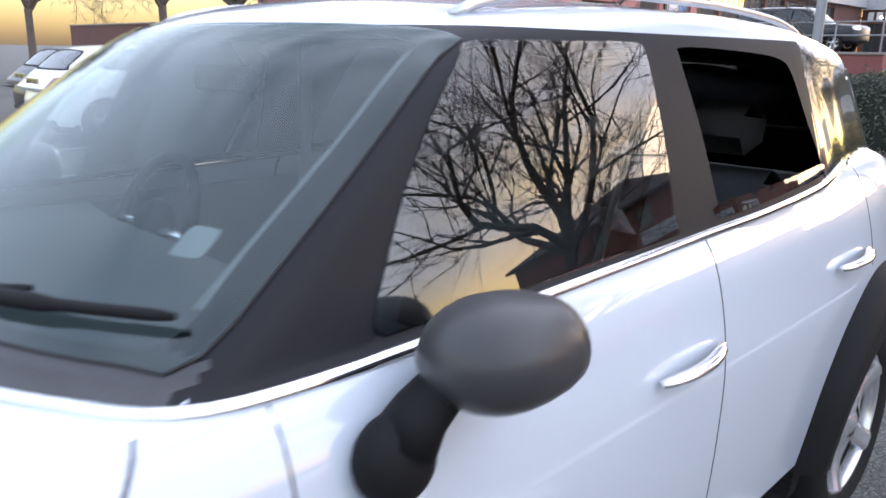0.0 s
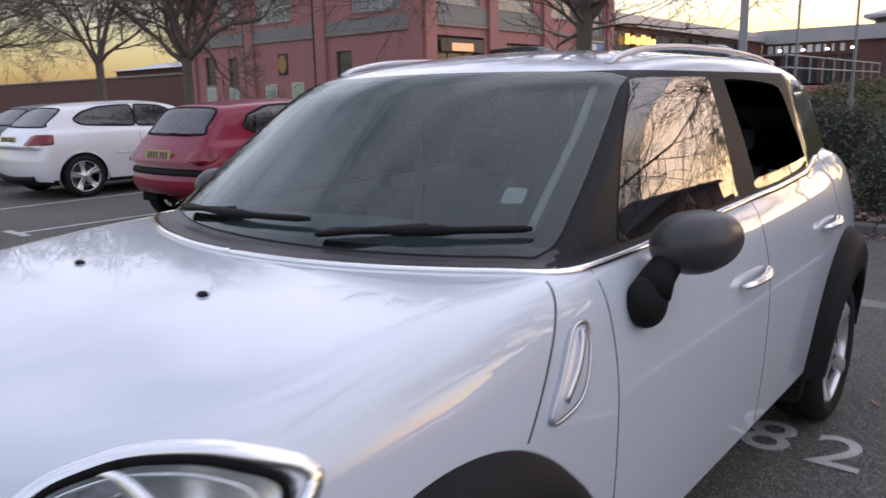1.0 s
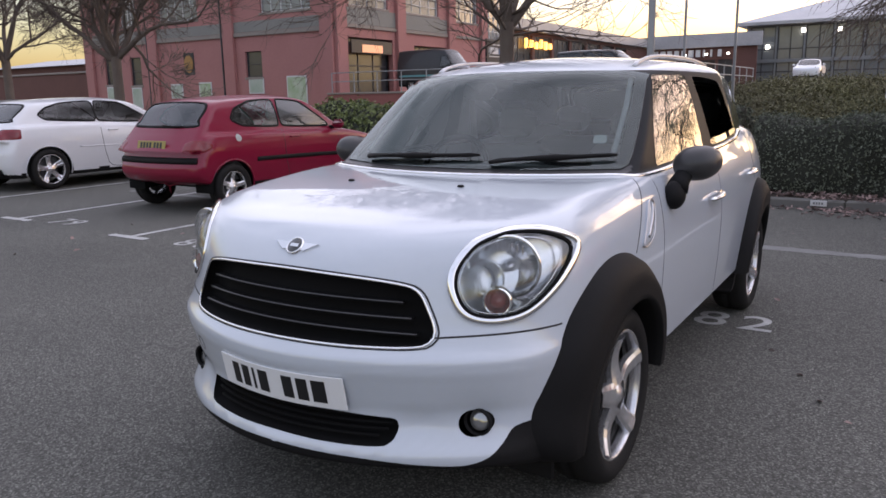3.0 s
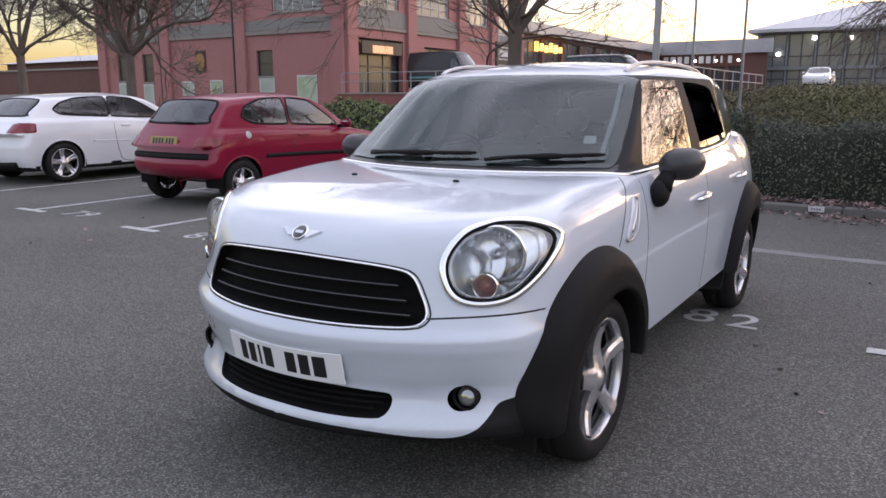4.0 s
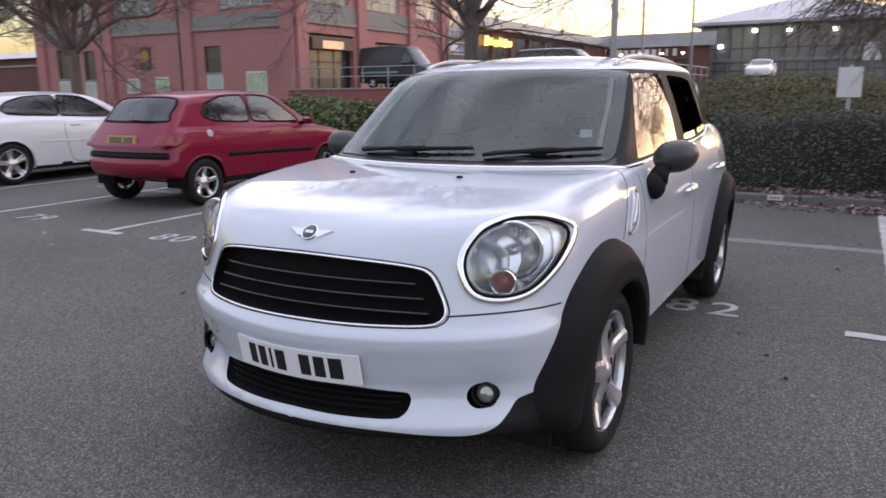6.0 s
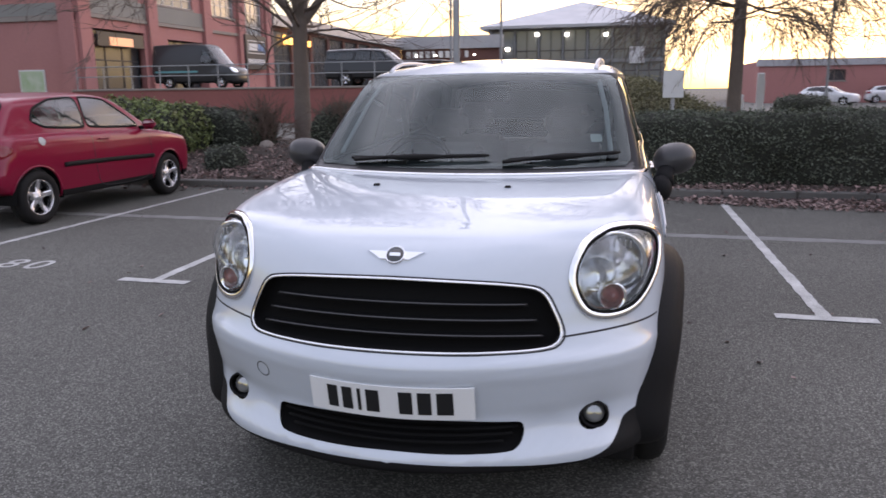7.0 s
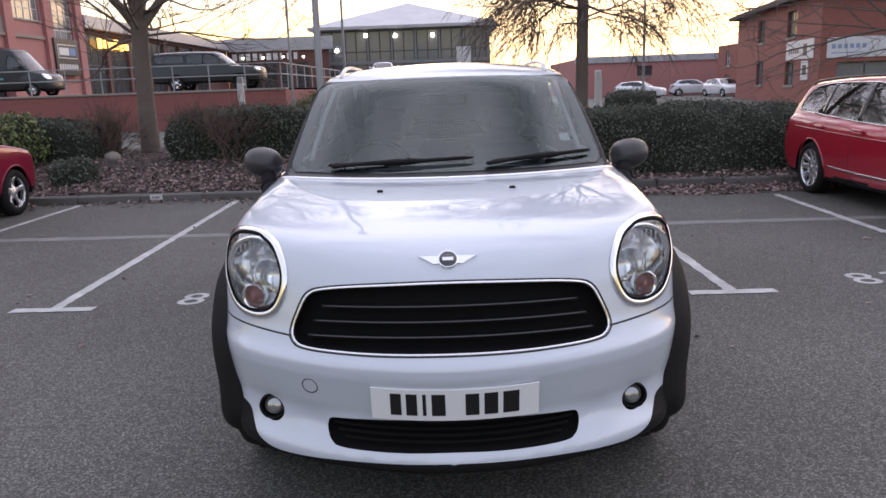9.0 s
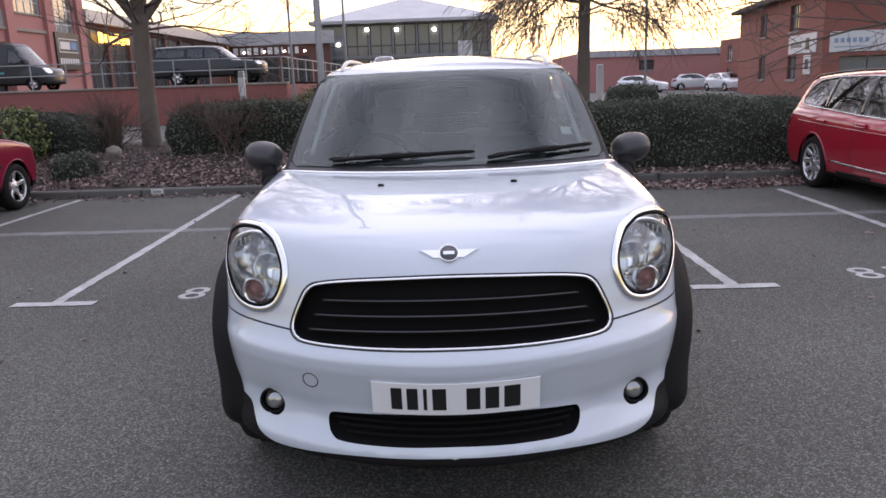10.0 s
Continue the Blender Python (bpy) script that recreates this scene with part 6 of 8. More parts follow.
    for line, rad, mt, nm in p.get("back_strips", ()):
        sk.trim(nm, loop(line, 40, closed=False), "back", rad, mt, car, flat=0.5, lift=0.004, sides=8)
    if "plate" in p:
        z = p["plate"]
        q = sk.back([(0, z)])[0]
        pm = Matrix.Translation((0, q[1] + 0.012, z)) @ pose(0, 0, 0, 90, 0, 180) @ pose(0, 0, 0, -p.get("plate_tilt", 4), 0, 0)
        pl = Geo().box((-0.26, -0.0555, -0.004), (0.26, 0.0555, 0.004), 0.002, pm).make("number_plate", PLATE_YELLOW, car, "yellow number plate with dark bars")
        for k in range(7):
            x0 = -0.205 + k * 0.057 + (0.025 if k > 3 else 0)
            Geo().box((x0, -0.036, 0.0045), (x0 + 0.038, 0.036, 0.006), 0, pm).make("character_bar", PLATE_INK, pl)
    if p.get("rear_wiper"):
        zr = p["rear_wiper"]
        q = sk.back([(x, zr + 0.01 * math.sin(x * 6)) for x in np.linspace(0.0, -0.36, 10)])
        q[:, 1] += 0.02
        Geo().tube(q, 0.010, 6).make("rear_wiper", BLACK_PLASTIC, car, "", True)
    # dark cabin with seats
    zf = p["floor"] + 0.12
    cab = Geo().box((-W + 0.16, wy + 0.3, zf), (W - 0.16, by - 0.25, zf + 0.05), 0.01)
    for s in (1, -1):
        cab.box((min(s * (W - 0.17), s * (W - 0.13)), wy + 0.2, zf), (max(s * (W - 0.17), s * (W - 0.13)), by - 0.2, wz - 0.06), 0.01)
    cb = cab.make("cabin", CABIN, car)
    Geo().box((-W + 0.2, wy + 0.15, wz - 0.25), (W - 0.2, wy + 0.62, wz + 0.01), 0.06).make("dashboard", CABIN, cb)
    for sx in (-0.36, 0.36):
        for sy in (p["seats"]):
            st = Geo().box((sx - 0.22, sy, 0.55), (sx + 0.22, sy + 0.16, wz + 0.14), 0.06).make("seat", SEAT_CLOTH, cb, "", True)
            Geo().box((sx - 0.12, sy + 0.08, wz + 0.14), (sx + 0.12, sy + 0.17, wz + 0.30), 0.045).make("headrest", SEAT_CLOTH, st, "", True)
    return car, sk


RED_HATCH = dict(
    L=3.83, W=0.826, floor=0.25, r=0.295, rim=0.19, hubs=(0.80, 3.24), paint=RED_PAINT, glass=SIDE_GLASS, tumble=0.30,
    front=([0.2, 0.4, 0.6, 0.75, 0.9], [0.03, -0.01, 0.0, 0.05, 0.2]), hood=([0, 0.15, 0.5, 1.0, 1.6, 3.0, 3.9], [0.70, 0.78, 0.86, 0.94, 0.96, 0.985, 0.97]),
    rear=([0.2, 0.30, 0.37, 0.43, 0.55, 0.62, 0.75, 0.95, 1.1], [3.10, 3.40, 3.72, 3.80, 3.83, 3.80, 3.76, 3.70, 3.62]), plan=([0, 0.6, 1.6, 3.0, 3.9], [0.76, 0.815, 0.826, 0.822, 0.77]),
    cabin=([0.9, 1.6, 2.6, 3.3, 3.9], [0.72, 0.76, 0.76, 0.72, 0.66]), roof=([1.2, 1.7, 2.1, 2.7, 3.3, 3.7], [1.33, 1.40, 1.425, 1.415, 1.37, 1.30]),
    screen=(0.88, 0.94, 1.75), backlight=(3.66, 0.98, 0.85),
    windows=([(1.35, 0.985), (1.62, 1.19), (1.85, 1.33), (2.25, 1.355), (2.27, 1.02)], [(2.36, 1.02), (2.35, 1.352), (2.75, 1.34), (3.02, 1.25), (3.12, 1.12), (2.95, 1.04)]),
    screen_outline=[(-0.58, 0.99), (0.58, 0.99), (0.50, 1.34), (-0.50, 1.34)], rear_outline=[(-0.52, 1.05), (0.52, 1.05), (0.54, 1.12), (0.46, 1.32), (-0.46, 1.32), (-0.54, 1.12)],
    wrap=((0.38, 3.30, 18, 62, (0.74, 0.72, 0.73, 0.80), (0.86, 0.90, 0.90, 0.84)),),
    mirror=(1.30, 1.00), handles=((2.15, 0.87),), gaps=([(1.22, 0.90), (1.20, 0.6), (1.28, 0.32), (2.1, 0.30), (2.28, 0.45), (2.33, 0.75), (2.32, 0.98)],),
    strips=(([(1.15, 0.58), (1.8, 0.60), (2.6, 0.615), (2.85, 0.615)], 0.028, BLACK_PLASTIC),), back_strips=(([(-0.70, 0.645), (-0.4, 0.645), (0, 0.645), (0.4, 0.645), (0.70, 0.645)], 0.042, BLACK_PLASTIC, "bumper_strip"),),
    plate=0.83, plate_tilt=14, rear_wiper=1.06, seats=(1.95, 2.75))

WHITE_HATCH = dict(
    L=4.2, W=0.88, floor=0.20, r=0.315, rim=0.225, hubs=(0.86, 3.50), paint=WHITE_PAINT_OLD, glass=TINTED, tumble=0.33, spokes=5, twin=True,
    front=([0.2, 0.4, 0.6, 0.75, 0.9], [0.03, -0.01, 0.0, 0.05, 0.2]), hood=([0, 0.15, 0.5, 1.1, 1.6, 3.2, 4.3], [0.70, 0.80, 0.88, 0.95, 0.97, 1.03, 1.0]),
    rear=([0.2, 0.35, 0.55, 0.70, 0.9, 1.1], [4.12, 4.19, 4.2, 4.16, 4.12, 4.02]), plan=([0, 0.6, 1.6, 3.2, 4.25], [0.80, 0.87, 0.88, 0.875, 0.80]),
    cabin=([1.0, 1.7, 2.8, 3.5, 4.2], [0.76, 0.80, 0.79, 0.75, 0.66]), roof=([1.4, 1.9, 2.3, 2.9, 3.6, 4.0], [1.32, 1.39, 1.415, 1.405, 1.35, 1.28]),
    screen=(1.02, 0.95, 1.85), backlight=(4.02, 1.0, 1.15),
    windows=([(1.55, 1.00), (1.85, 1.20), (2.10, 1.325), (2.52, 1.345), (2.55, 1.035)], [(2.62, 1.035), (2.60, 1.345), (3.1, 1.325), (3.38, 1.25), (3.52, 1.15), (3.40, 1.07)]),
    screen_outline=[(-0.6, 1.0), (0.6, 1.0), (0.52, 1.33), (-0.52, 1.33)], rear_outline=[(-0.56, 1.05), (0.56, 1.05), (0.57, 1.10), (0.48, 1.30), (-0.48, 1.30), (-0.57, 1.10)],
    wrap=((0.42, 3.66, 10, 62, (0.79, 0.78, 0.78, 0.79), (0.94, 0.96, 0.96, 0.95)),),
    mirror=(1.5, 1.02), handles=((2.38, 0.88),), gaps=([(1.40, 0.92), (1.38, 0.6), (1.45, 0.30), (2.35, 0.28), (2.52, 0.45), (2.58, 0.75), (2.58, 1.0)],),
    strips=(([(1.2, 0.60), (2.0, 0.62), (3.0, 0.64)], 0.010, WHITE_PAINT_OLD),), back_strips=(([(-0.6, 0.30), (0, 0.28), (0.6, 0.30)], 0.06, BLACK_PLASTIC, "bumper_strip"),),
    plate=0.86, plate_tilt=10, seats=(2.1, 3.0))

ESTATE = dict(
    L=4.77, W=0.91, floor=0.20, r=0.325, rim=0.235, hubs=(0.94, 3.65), paint=RED_PAINT_2, glass=ESTATE_GLASS, seal_width=0.010, tumble=0.30, spokes=10,
    front=([0.2, 0.4, 0.6, 0.75, 0.9], [0.03, -0.01, 0.0, 0.05, 0.2]), hood=([0, 0.15, 0.5, 1.2, 1.7, 3.4, 4.9], [0.68, 0.77, 0.84, 0.89, 0.90, 0.97, 0.99]),
    rear=([0.2, 0.35, 0.55, 0.70, 0.9, 1.1], [4.60, 4.75, 4.77, 4.74, 4.68, 4.58]), plan=([0, 0.6, 1.6, 3.4, 4.8], [0.82, 0.90, 0.91, 0.905, 0.80]),
    cabin=([1.1, 1.8, 3.0, 4.0, 4.8], [0.79, 0.83, 0.825, 0.785, 0.70]), roof=([1.5, 2.0, 2.5, 3.4, 4.2, 4.7], [1.36, 1.44, 1.475, 1.465, 1.42, 1.36]),
    screen=(1.15, 0.92, 1.95), backlight=(4.66, 1.00, 0.72),
    windows=([(1.62, 0.93), (2.00, 1.17), (2.26, 1.325), (2.62, 1.365), (2.64, 0.958)], [(2.71, 0.962), (2.70, 1.37), (3.50, 1.36), (3.56, 1.005)], [(3.63, 1.01), (3.58, 1.355), (4.02, 1.315), (4.24, 1.22), (4.34, 1.07), (4.28, 1.04)]),
    screen_outline=[(-0.62, 0.97), (0.62, 0.97), (0.54, 1.38), (-0.54, 1.38)], rear_outline=[(-0.58, 1.04), (0.58, 1.04), (0.60, 1.10), (0.52, 1.33), (-0.52, 1.33), (-0.60, 1.10)],
    wrap=((0.42, 4.20, 12, 60, (0.74, 0.73, 0.73, 0.75), (0.87, 0.89, 0.89, 0.87)),),
    mirror=(1.68, 0.99), handles=((2.48, 0.83), (3.40, 0.86)), gaps=([(1.58, 0.88), (1.55, 0.6), (1.60, 0.30), (2.6, 0.28), (2.68, 0.6), (2.68, 0.94)], [(2.7, 0.28), (3.2, 0.29), (3.36, 0.5), (3.54, 0.75), (3.60, 0.99)]),
    strips=(([(1.35, 0.36), (2.4, 0.37), (3.2, 0.39)], 0.014, CHROME), ([(1.2, 0.755), (2.2, 0.775), (3.2, 0.805), (4.2, 0.83)], 0.010, RED_PAINT_2)), plate=0.80, seats=(2.25, 3.2))

GREY_HATCH = dict(WHITE_HATCH, paint=DARK_PAINT, glass=TINTED, twin=False)

red_car, red_skin = plain_car("hatchback_car", pose(-6.62, 8.33, 0, 0, 0, 180.5) @ Matrix.Scale(1.035, 4), RED_HATCH, "red three-door hatchback car parked nose to the kerb", cell=0.04)
red_skin.pane("filler_badge", [(3.12 + 0.045 * math.cos(a / 8 * math.pi), 0.895 + 0.045 * math.sin(a / 8 * math.pi)) for a in range(16)], "side", PAPER, red_car, -1, lift=0.004, rings=2, label="round white badge on the filler flap")
plain_car("hatchback_car", pose(-11.42, 9.0, 0, 0, 0, 181) @ Matrix.Scale(1.06, 4), WHITE_HATCH, "white three-door hatchback car parked nose to the kerb", cell=0.04)
plain_car("hatchback_car", pose(-14.0, 9.5, 0, 0, 0, 181) @ Matrix.Scale(1.05, 4), GREY_HATCH, "dark grey hatchback car beside the white one")
est, est_skin = plain_car("estate_car", pose(5.38, 3.70, 0, 0, 0, 0.5) @ Matrix.Scale(0.985, 4), ESTATE, "bright red estate car backed up to the hedge", cell=0.04)
glass_band = loop([(1.58, 0.918), (1.97, 1.175), (2.24, 1.338), (2.64, 1.38), (3.55, 1.375), (4.03, 1.33), (4.26, 1.23), (4.37, 1.07), (4.29, 1.028), (3.6, 0.993), (2.66, 0.945)], 120, 0.25)
for s in (1, -1):
    yr = np.linspace(1.95, 4.3, 40)
    q = est_skin.top(np.stack([s * (0.60 - 0.012 * (yr - 3.0) ** 2), yr], 1))
    q[:, 2] += 0.035 * np.clip(np.minimum((yr - 1.95) / 0.15, (4.3 - yr) / 0.15), 0, 1) ** 0.5
    Geo().tube(q, 0.015, 8, flat=0.8).make("roof_rail", DARK_PAINT, est, "dark roof rail", True)
    est_skin.trim("window_trim", glass_band, "side", 0.010, CHROME, est, s, closed=True, flat=0.6, lift=0.004, label="chrome strip round the side windows")
    for a, b in (((2.675, 0.952), (2.66, 1.372)), ((3.595, 1.0), (3.54, 1.365))):
        est_skin.trim("door_pillar", [tuple(np.array(a) + (np.array(b) - np.array(a)) * t) for t in np.linspace(0, 1, 12)], "side", 0.042, BLACK_GLOSS, est, s, flat=0.12, lift=0.003)
    for y_ in (2.40, 3.32):
        est_skin.trim("door_handle", [(y_ + t * 0.2, 0.845 + 0.012 * t) for t in np.linspace(0, 1, 8)], "side", 0.017, ESTATE["paint"], est, s, flat=0.8, lift=0.02, label="red door handle")
TERRACE = 1.68
VAN = dict(
    L=5.2, W=0.98, floor=0.32, r=0.34, rim=0.2, hubs=(0.95, 4.1), paint=DARK_PAINT, glass=TINTED, tumble=0.08,
    front=([0.3, 0.5, 0.8, 1.0, 1.2], [0.03, -0.01, 0.02, 0.1, 0.3]), hood=([0, 0.2, 0.6, 0.95, 1.6, 5.4], [0.92, 1.05, 1.18, 1.26, 1.3, 1.32]),
    rear=([0.3, 0.5, 1.3], [5.16, 5.2, 5.2]), plan=([0, 0.7, 1.6, 5.3], [0.86, 0.97, 0.98, 0.96]), cabin=([0.9, 1.6, 3.0, 5.3], [0.86, 0.94, 0.96, 0.94]),
    roof=([1.2, 1.7, 2.2, 4.0, 5.3], [2.1, 2.32, 2.40, 2.42, 2.38]), screen=(0.86, 1.26, 0.85), backlight=(5.2, 1.3, 0.03),
    windows=([(1.30, 1.36), (1.75, 1.95), (2.05, 2.02), (2.07, 1.38)],), screen_outline=[(-0.78, 1.34), (0.78, 1.34), (0.70, 2.10), (-0.70, 2.10)],
    rear_outline=[(-0.7, 1.45), (0.7, 1.45), (0.66, 2.0), (-0.66, 2.0)], mirror=(1.35, 1.45), mirror_paint=BLACK_PLASTIC,
    lamps=(([(0.55, 0.86), (0.82, 0.86), (0.80, 1.12), (0.58, 1.10)], "front", LAMP_INSIDE, "headlamp"),), seats=(2.0,))
van, van_skin = plain_car("van", pose(-19.8, 36.2, TERRACE, 0, 0, 90), VAN, "dark panel van with a pale stripe parked on the terrace", "van", 0.09)
van_skin.pane("stripe", [(2.3, 0.86), (4.9, 0.86), (4.9, 0.96), (2.3, 0.96)], "side", TEAL, van, 1, lift=0.006, rings=2, label="pale teal stripe")
van_skin.pane("stripe", [(2.3, 0.86), (4.9, 0.86), (4.9, 0.96), (2.3, 0.96)], "side", TEAL, van, -1, lift=0.006, rings=2, label="pale teal stripe")
for k in range(9):
    van_skin.pane("sign_bar", [(2.5 + k * 0.26, 1.0), (2.66 + k * 0.26, 1.0), (2.66 + k * 0.26, 1.14), (2.5 + k * 0.26, 1.14)], "side", SIGN_WHITE, van, 1, lift=0.008, rings=2)
for y0, y1, z0, z1 in ((3.7, 4.9, 1.36, 1.40), (3.7, 4.9, 1.72, 1.76), (3.7, 3.75, 1.36, 1.76), (4.85, 4.9, 1.36, 1.76), (3.9, 4.7, 1.48, 1.64)):
    van_skin.pane("sign_bar", [(y0, z0), (y1, z0), (y1, z1), (y0, z1)], "side", SIGN_WHITE, van, 1, lift=0.008, rings=2)
PICKUP = dict(
    L=5.2, W=0.92, floor=0.38, r=0.37, rim=0.22, hubs=(0.95, 4.0), paint=DARK_PAINT, glass=TINTED, tumble=0.22,
    front=([0.38, 0.5, 0.8, 1.0, 1.2], [0.03, -0.01, 0.0, 0.05, 0.2]), hood=([0, 0.2, 0.6, 1.3, 2.0, 5.4], [0.95, 1.04, 1.09, 1.13, 1.15, 1.18]),
    rear=([0.38, 0.5, 1.2], [5.16, 5.2, 5.18]), plan=([0, 0.7, 1.6, 5.3], [0.84, 0.91, 0.92, 0.90]), cabin=([1.1, 1.8, 3.0, 5.3], [0.80, 0.85, 0.86, 0.84]),
    roof=([1.6, 2.1, 2.6, 4.0, 5.3], [1.62, 1.76, 1.80, 1.82, 1.78]), screen=(1.28, 1.13, 1.3), backlight=(5.18, 1.2, 0.15),
    windows=([(1.85, 1.22), (2.2, 1.60), (2.65, 1.68), (2.67, 1.24)], [(2.75, 1.24), (2.73, 1.68), (3.45, 1.68), (3.45, 1.26)], [(3.65, 1.28), (3.65, 1.66), (4.9, 1.64), (4.95, 1.30)]),
    screen_outline=[(-0.7, 1.2), (0.7, 1.2), (0.62, 1.68), (-0.62, 1.68)], rear_outline=[(-0.6, 1.3), (0.6, 1.3), (0.56, 1.64), (-0.56, 1.64)],
    mirror=(1.85, 1.25), lamps=(([(0.55, 0.86), (0.80, 0.86), (0.80, 1.0), (0.58, 1.0)], "front", LAMP_INSIDE, "headlamp"),), seats=(2.4, 3.3))
plain_car("pickup_truck", pose(-8.9, 34.2, TERRACE, 0, 0, 90), PICKUP, "dark pickup truck with a load cover on the terrace", "truck", 0.09)
FAR_HATCH = dict(WHITE_HATCH, twin=False)
for fx, fy, fr in ((17.1, 60.0, 60), (23.6, 67.0, 84), (22.0, 57.5, 12)):
    plain_car("hatchback_car", pose(fx, fy, 0, 0, 0, fr), FAR_HATCH, "white hatchback car parked by the distant warehouse", cell=0.14)

# ---- buildings and street furniture
def wall_with_openings(name, a, b, z0, z1, holes, mat, parent, thick=0.35, label=""):
    """An upright wall from a to b with real openings; holes: (u0, u1, z0, z1) along it. Its outer face is on the left-hand line a-b."""
    a, b = Vector((*a, 0)), Vector((*b, 0))
    L = (b - a).length
    d = (b - a) / L
    nrm = Vector((d.y, -d.x, 0))
    us = sorted({0.0, L - thick - 0.003, *[h[0] for h in holes], *[h[1] for h in holes]})
    zs = sorted({z0, z1, *[h[2] for h in holes], *[h[3] for h in holes]})
    g = Geo()

    def at(u, z, t):
        p = a + d * u - nrm * t
        return (p.x, p.y, z)

    def solid(i, k):
        if not (0 <= i < len(us) - 1 and 0 <= k < len(zs) - 1):
            return False
        u, z = (us[i] + us[i + 1]) / 2, (zs[k] + zs[k + 1]) / 2
        return not any(h[0] < u < h[1] and h[2] < z < h[3] for h in holes)
    for i in range(len(us) - 1):
        for k in range(len(zs) - 1):
            if not solid(i, k):
                continue
            u0, u1, w0, w1 = us[i], us[i + 1], zs[k], zs[k + 1]
            g.add([at(u0, w0, 0), at(u1, w0, 0), at(u1, w1, 0), at(u0, w1, 0)], [(0, 1, 2, 3)])
            g.add([at(u0, w0, thick), at(u1, w0, thick), at(u1, w1, thick), at(u0, w1, thick)], [(3, 2, 1, 0)])
            for di, dk, e in ((-1, 0, ((u0, w0), (u0, w1))), (1, 0, ((u1, w1), (u1, w0))), (0, -1, ((u1, w0), (u0, w0))), (0, 1, ((u0, w1), (u1, w1)))):
                if not solid(i + di, k + dk):
                    (p0, q0), (p1, q1) = e
                    g.add([at(p0, q0, 0), at(p1, q1, 0), at(p1, q1, thick), at(p0, q0, thick)], [(0, 1, 2, 3)])
    return g.make(name, mat, parent, label), (a, d, nrm)


def glazed(parent, line, hole, cols, rows, frame, pane, name="window", bar=0.05, depth=0.16, sill=True):
    """A window set into an opening: frame, panes between bars, sill."""
    a, d, nrm = line
    u0, u1, z0, z1 = hole
    m = Matrix((Vector(d), Vector((0, 0, 1)), nrm)).transposed().to_4x4()
    m.translation = a + d * u0 - nrm * depth + Vector((0, 0, z0))
    w, h = u1 - u0, z1 - z0
    rect = lambda o, z: [tuple(m @ Vector((x, y, z))) for x, y in ((o, o), (w - o, o), (w - o, h - o), (o, h - o))]
    V = rect(0, 0.03) + rect(bar, 0.03) + rect(bar, -0.03) + rect(0, -0.03)
    win = Geo().add(V, [(4 * a + q, 4 * a + (q + 1) % 4, 4 * ((a + 1) % 4) + (q + 1) % 4, 4 * ((a + 1) % 4) + q) for a in range(4) for q in range(4)]).make(name, frame, parent)
    for i in range(1, cols):
        x = w * i / cols
        Geo().box((x - bar / 2, bar, -0.03), (x + bar / 2, h - bar, 0.03), 0, m).make("glazing_bar", frame, win)
    for k in range(1, rows):
        y = h * k / rows
        Geo().box((bar, y - bar / 2, -0.028), (w - bar, y + bar / 2, 0.034), 0, m).make("glazing_bar", frame, win)
    for i in range(cols):
        for k in range(rows):
            x0, x1, y0, y1 = w * i / cols, w * (i + 1) / cols, h * k / rows, h * (k + 1) / rows
            Geo().box((x0, y0, -0.012), (x1, y1, -0.004), 0, m).make("pane", pane, win)
    if sill:
        Geo().box((-0.08, -0.14, -0.02), (w + 0.08, 0, depth + 0.06), 0.01, m).make("sill", STONE, win)
    return win


def board(name, line, u0, u1, z0, z1, mat, parent, out=0.05, label=""):
    a, d, nrm = line
    m = Matrix((Vector(d), Vector((0, 0, 1)), nrm)).transposed().to_4x4()
    m.translation = a
    return Geo().box((u0, z0, 0.003), (u1, z1, out), 0.01, m).make(name, mat, parent, label)


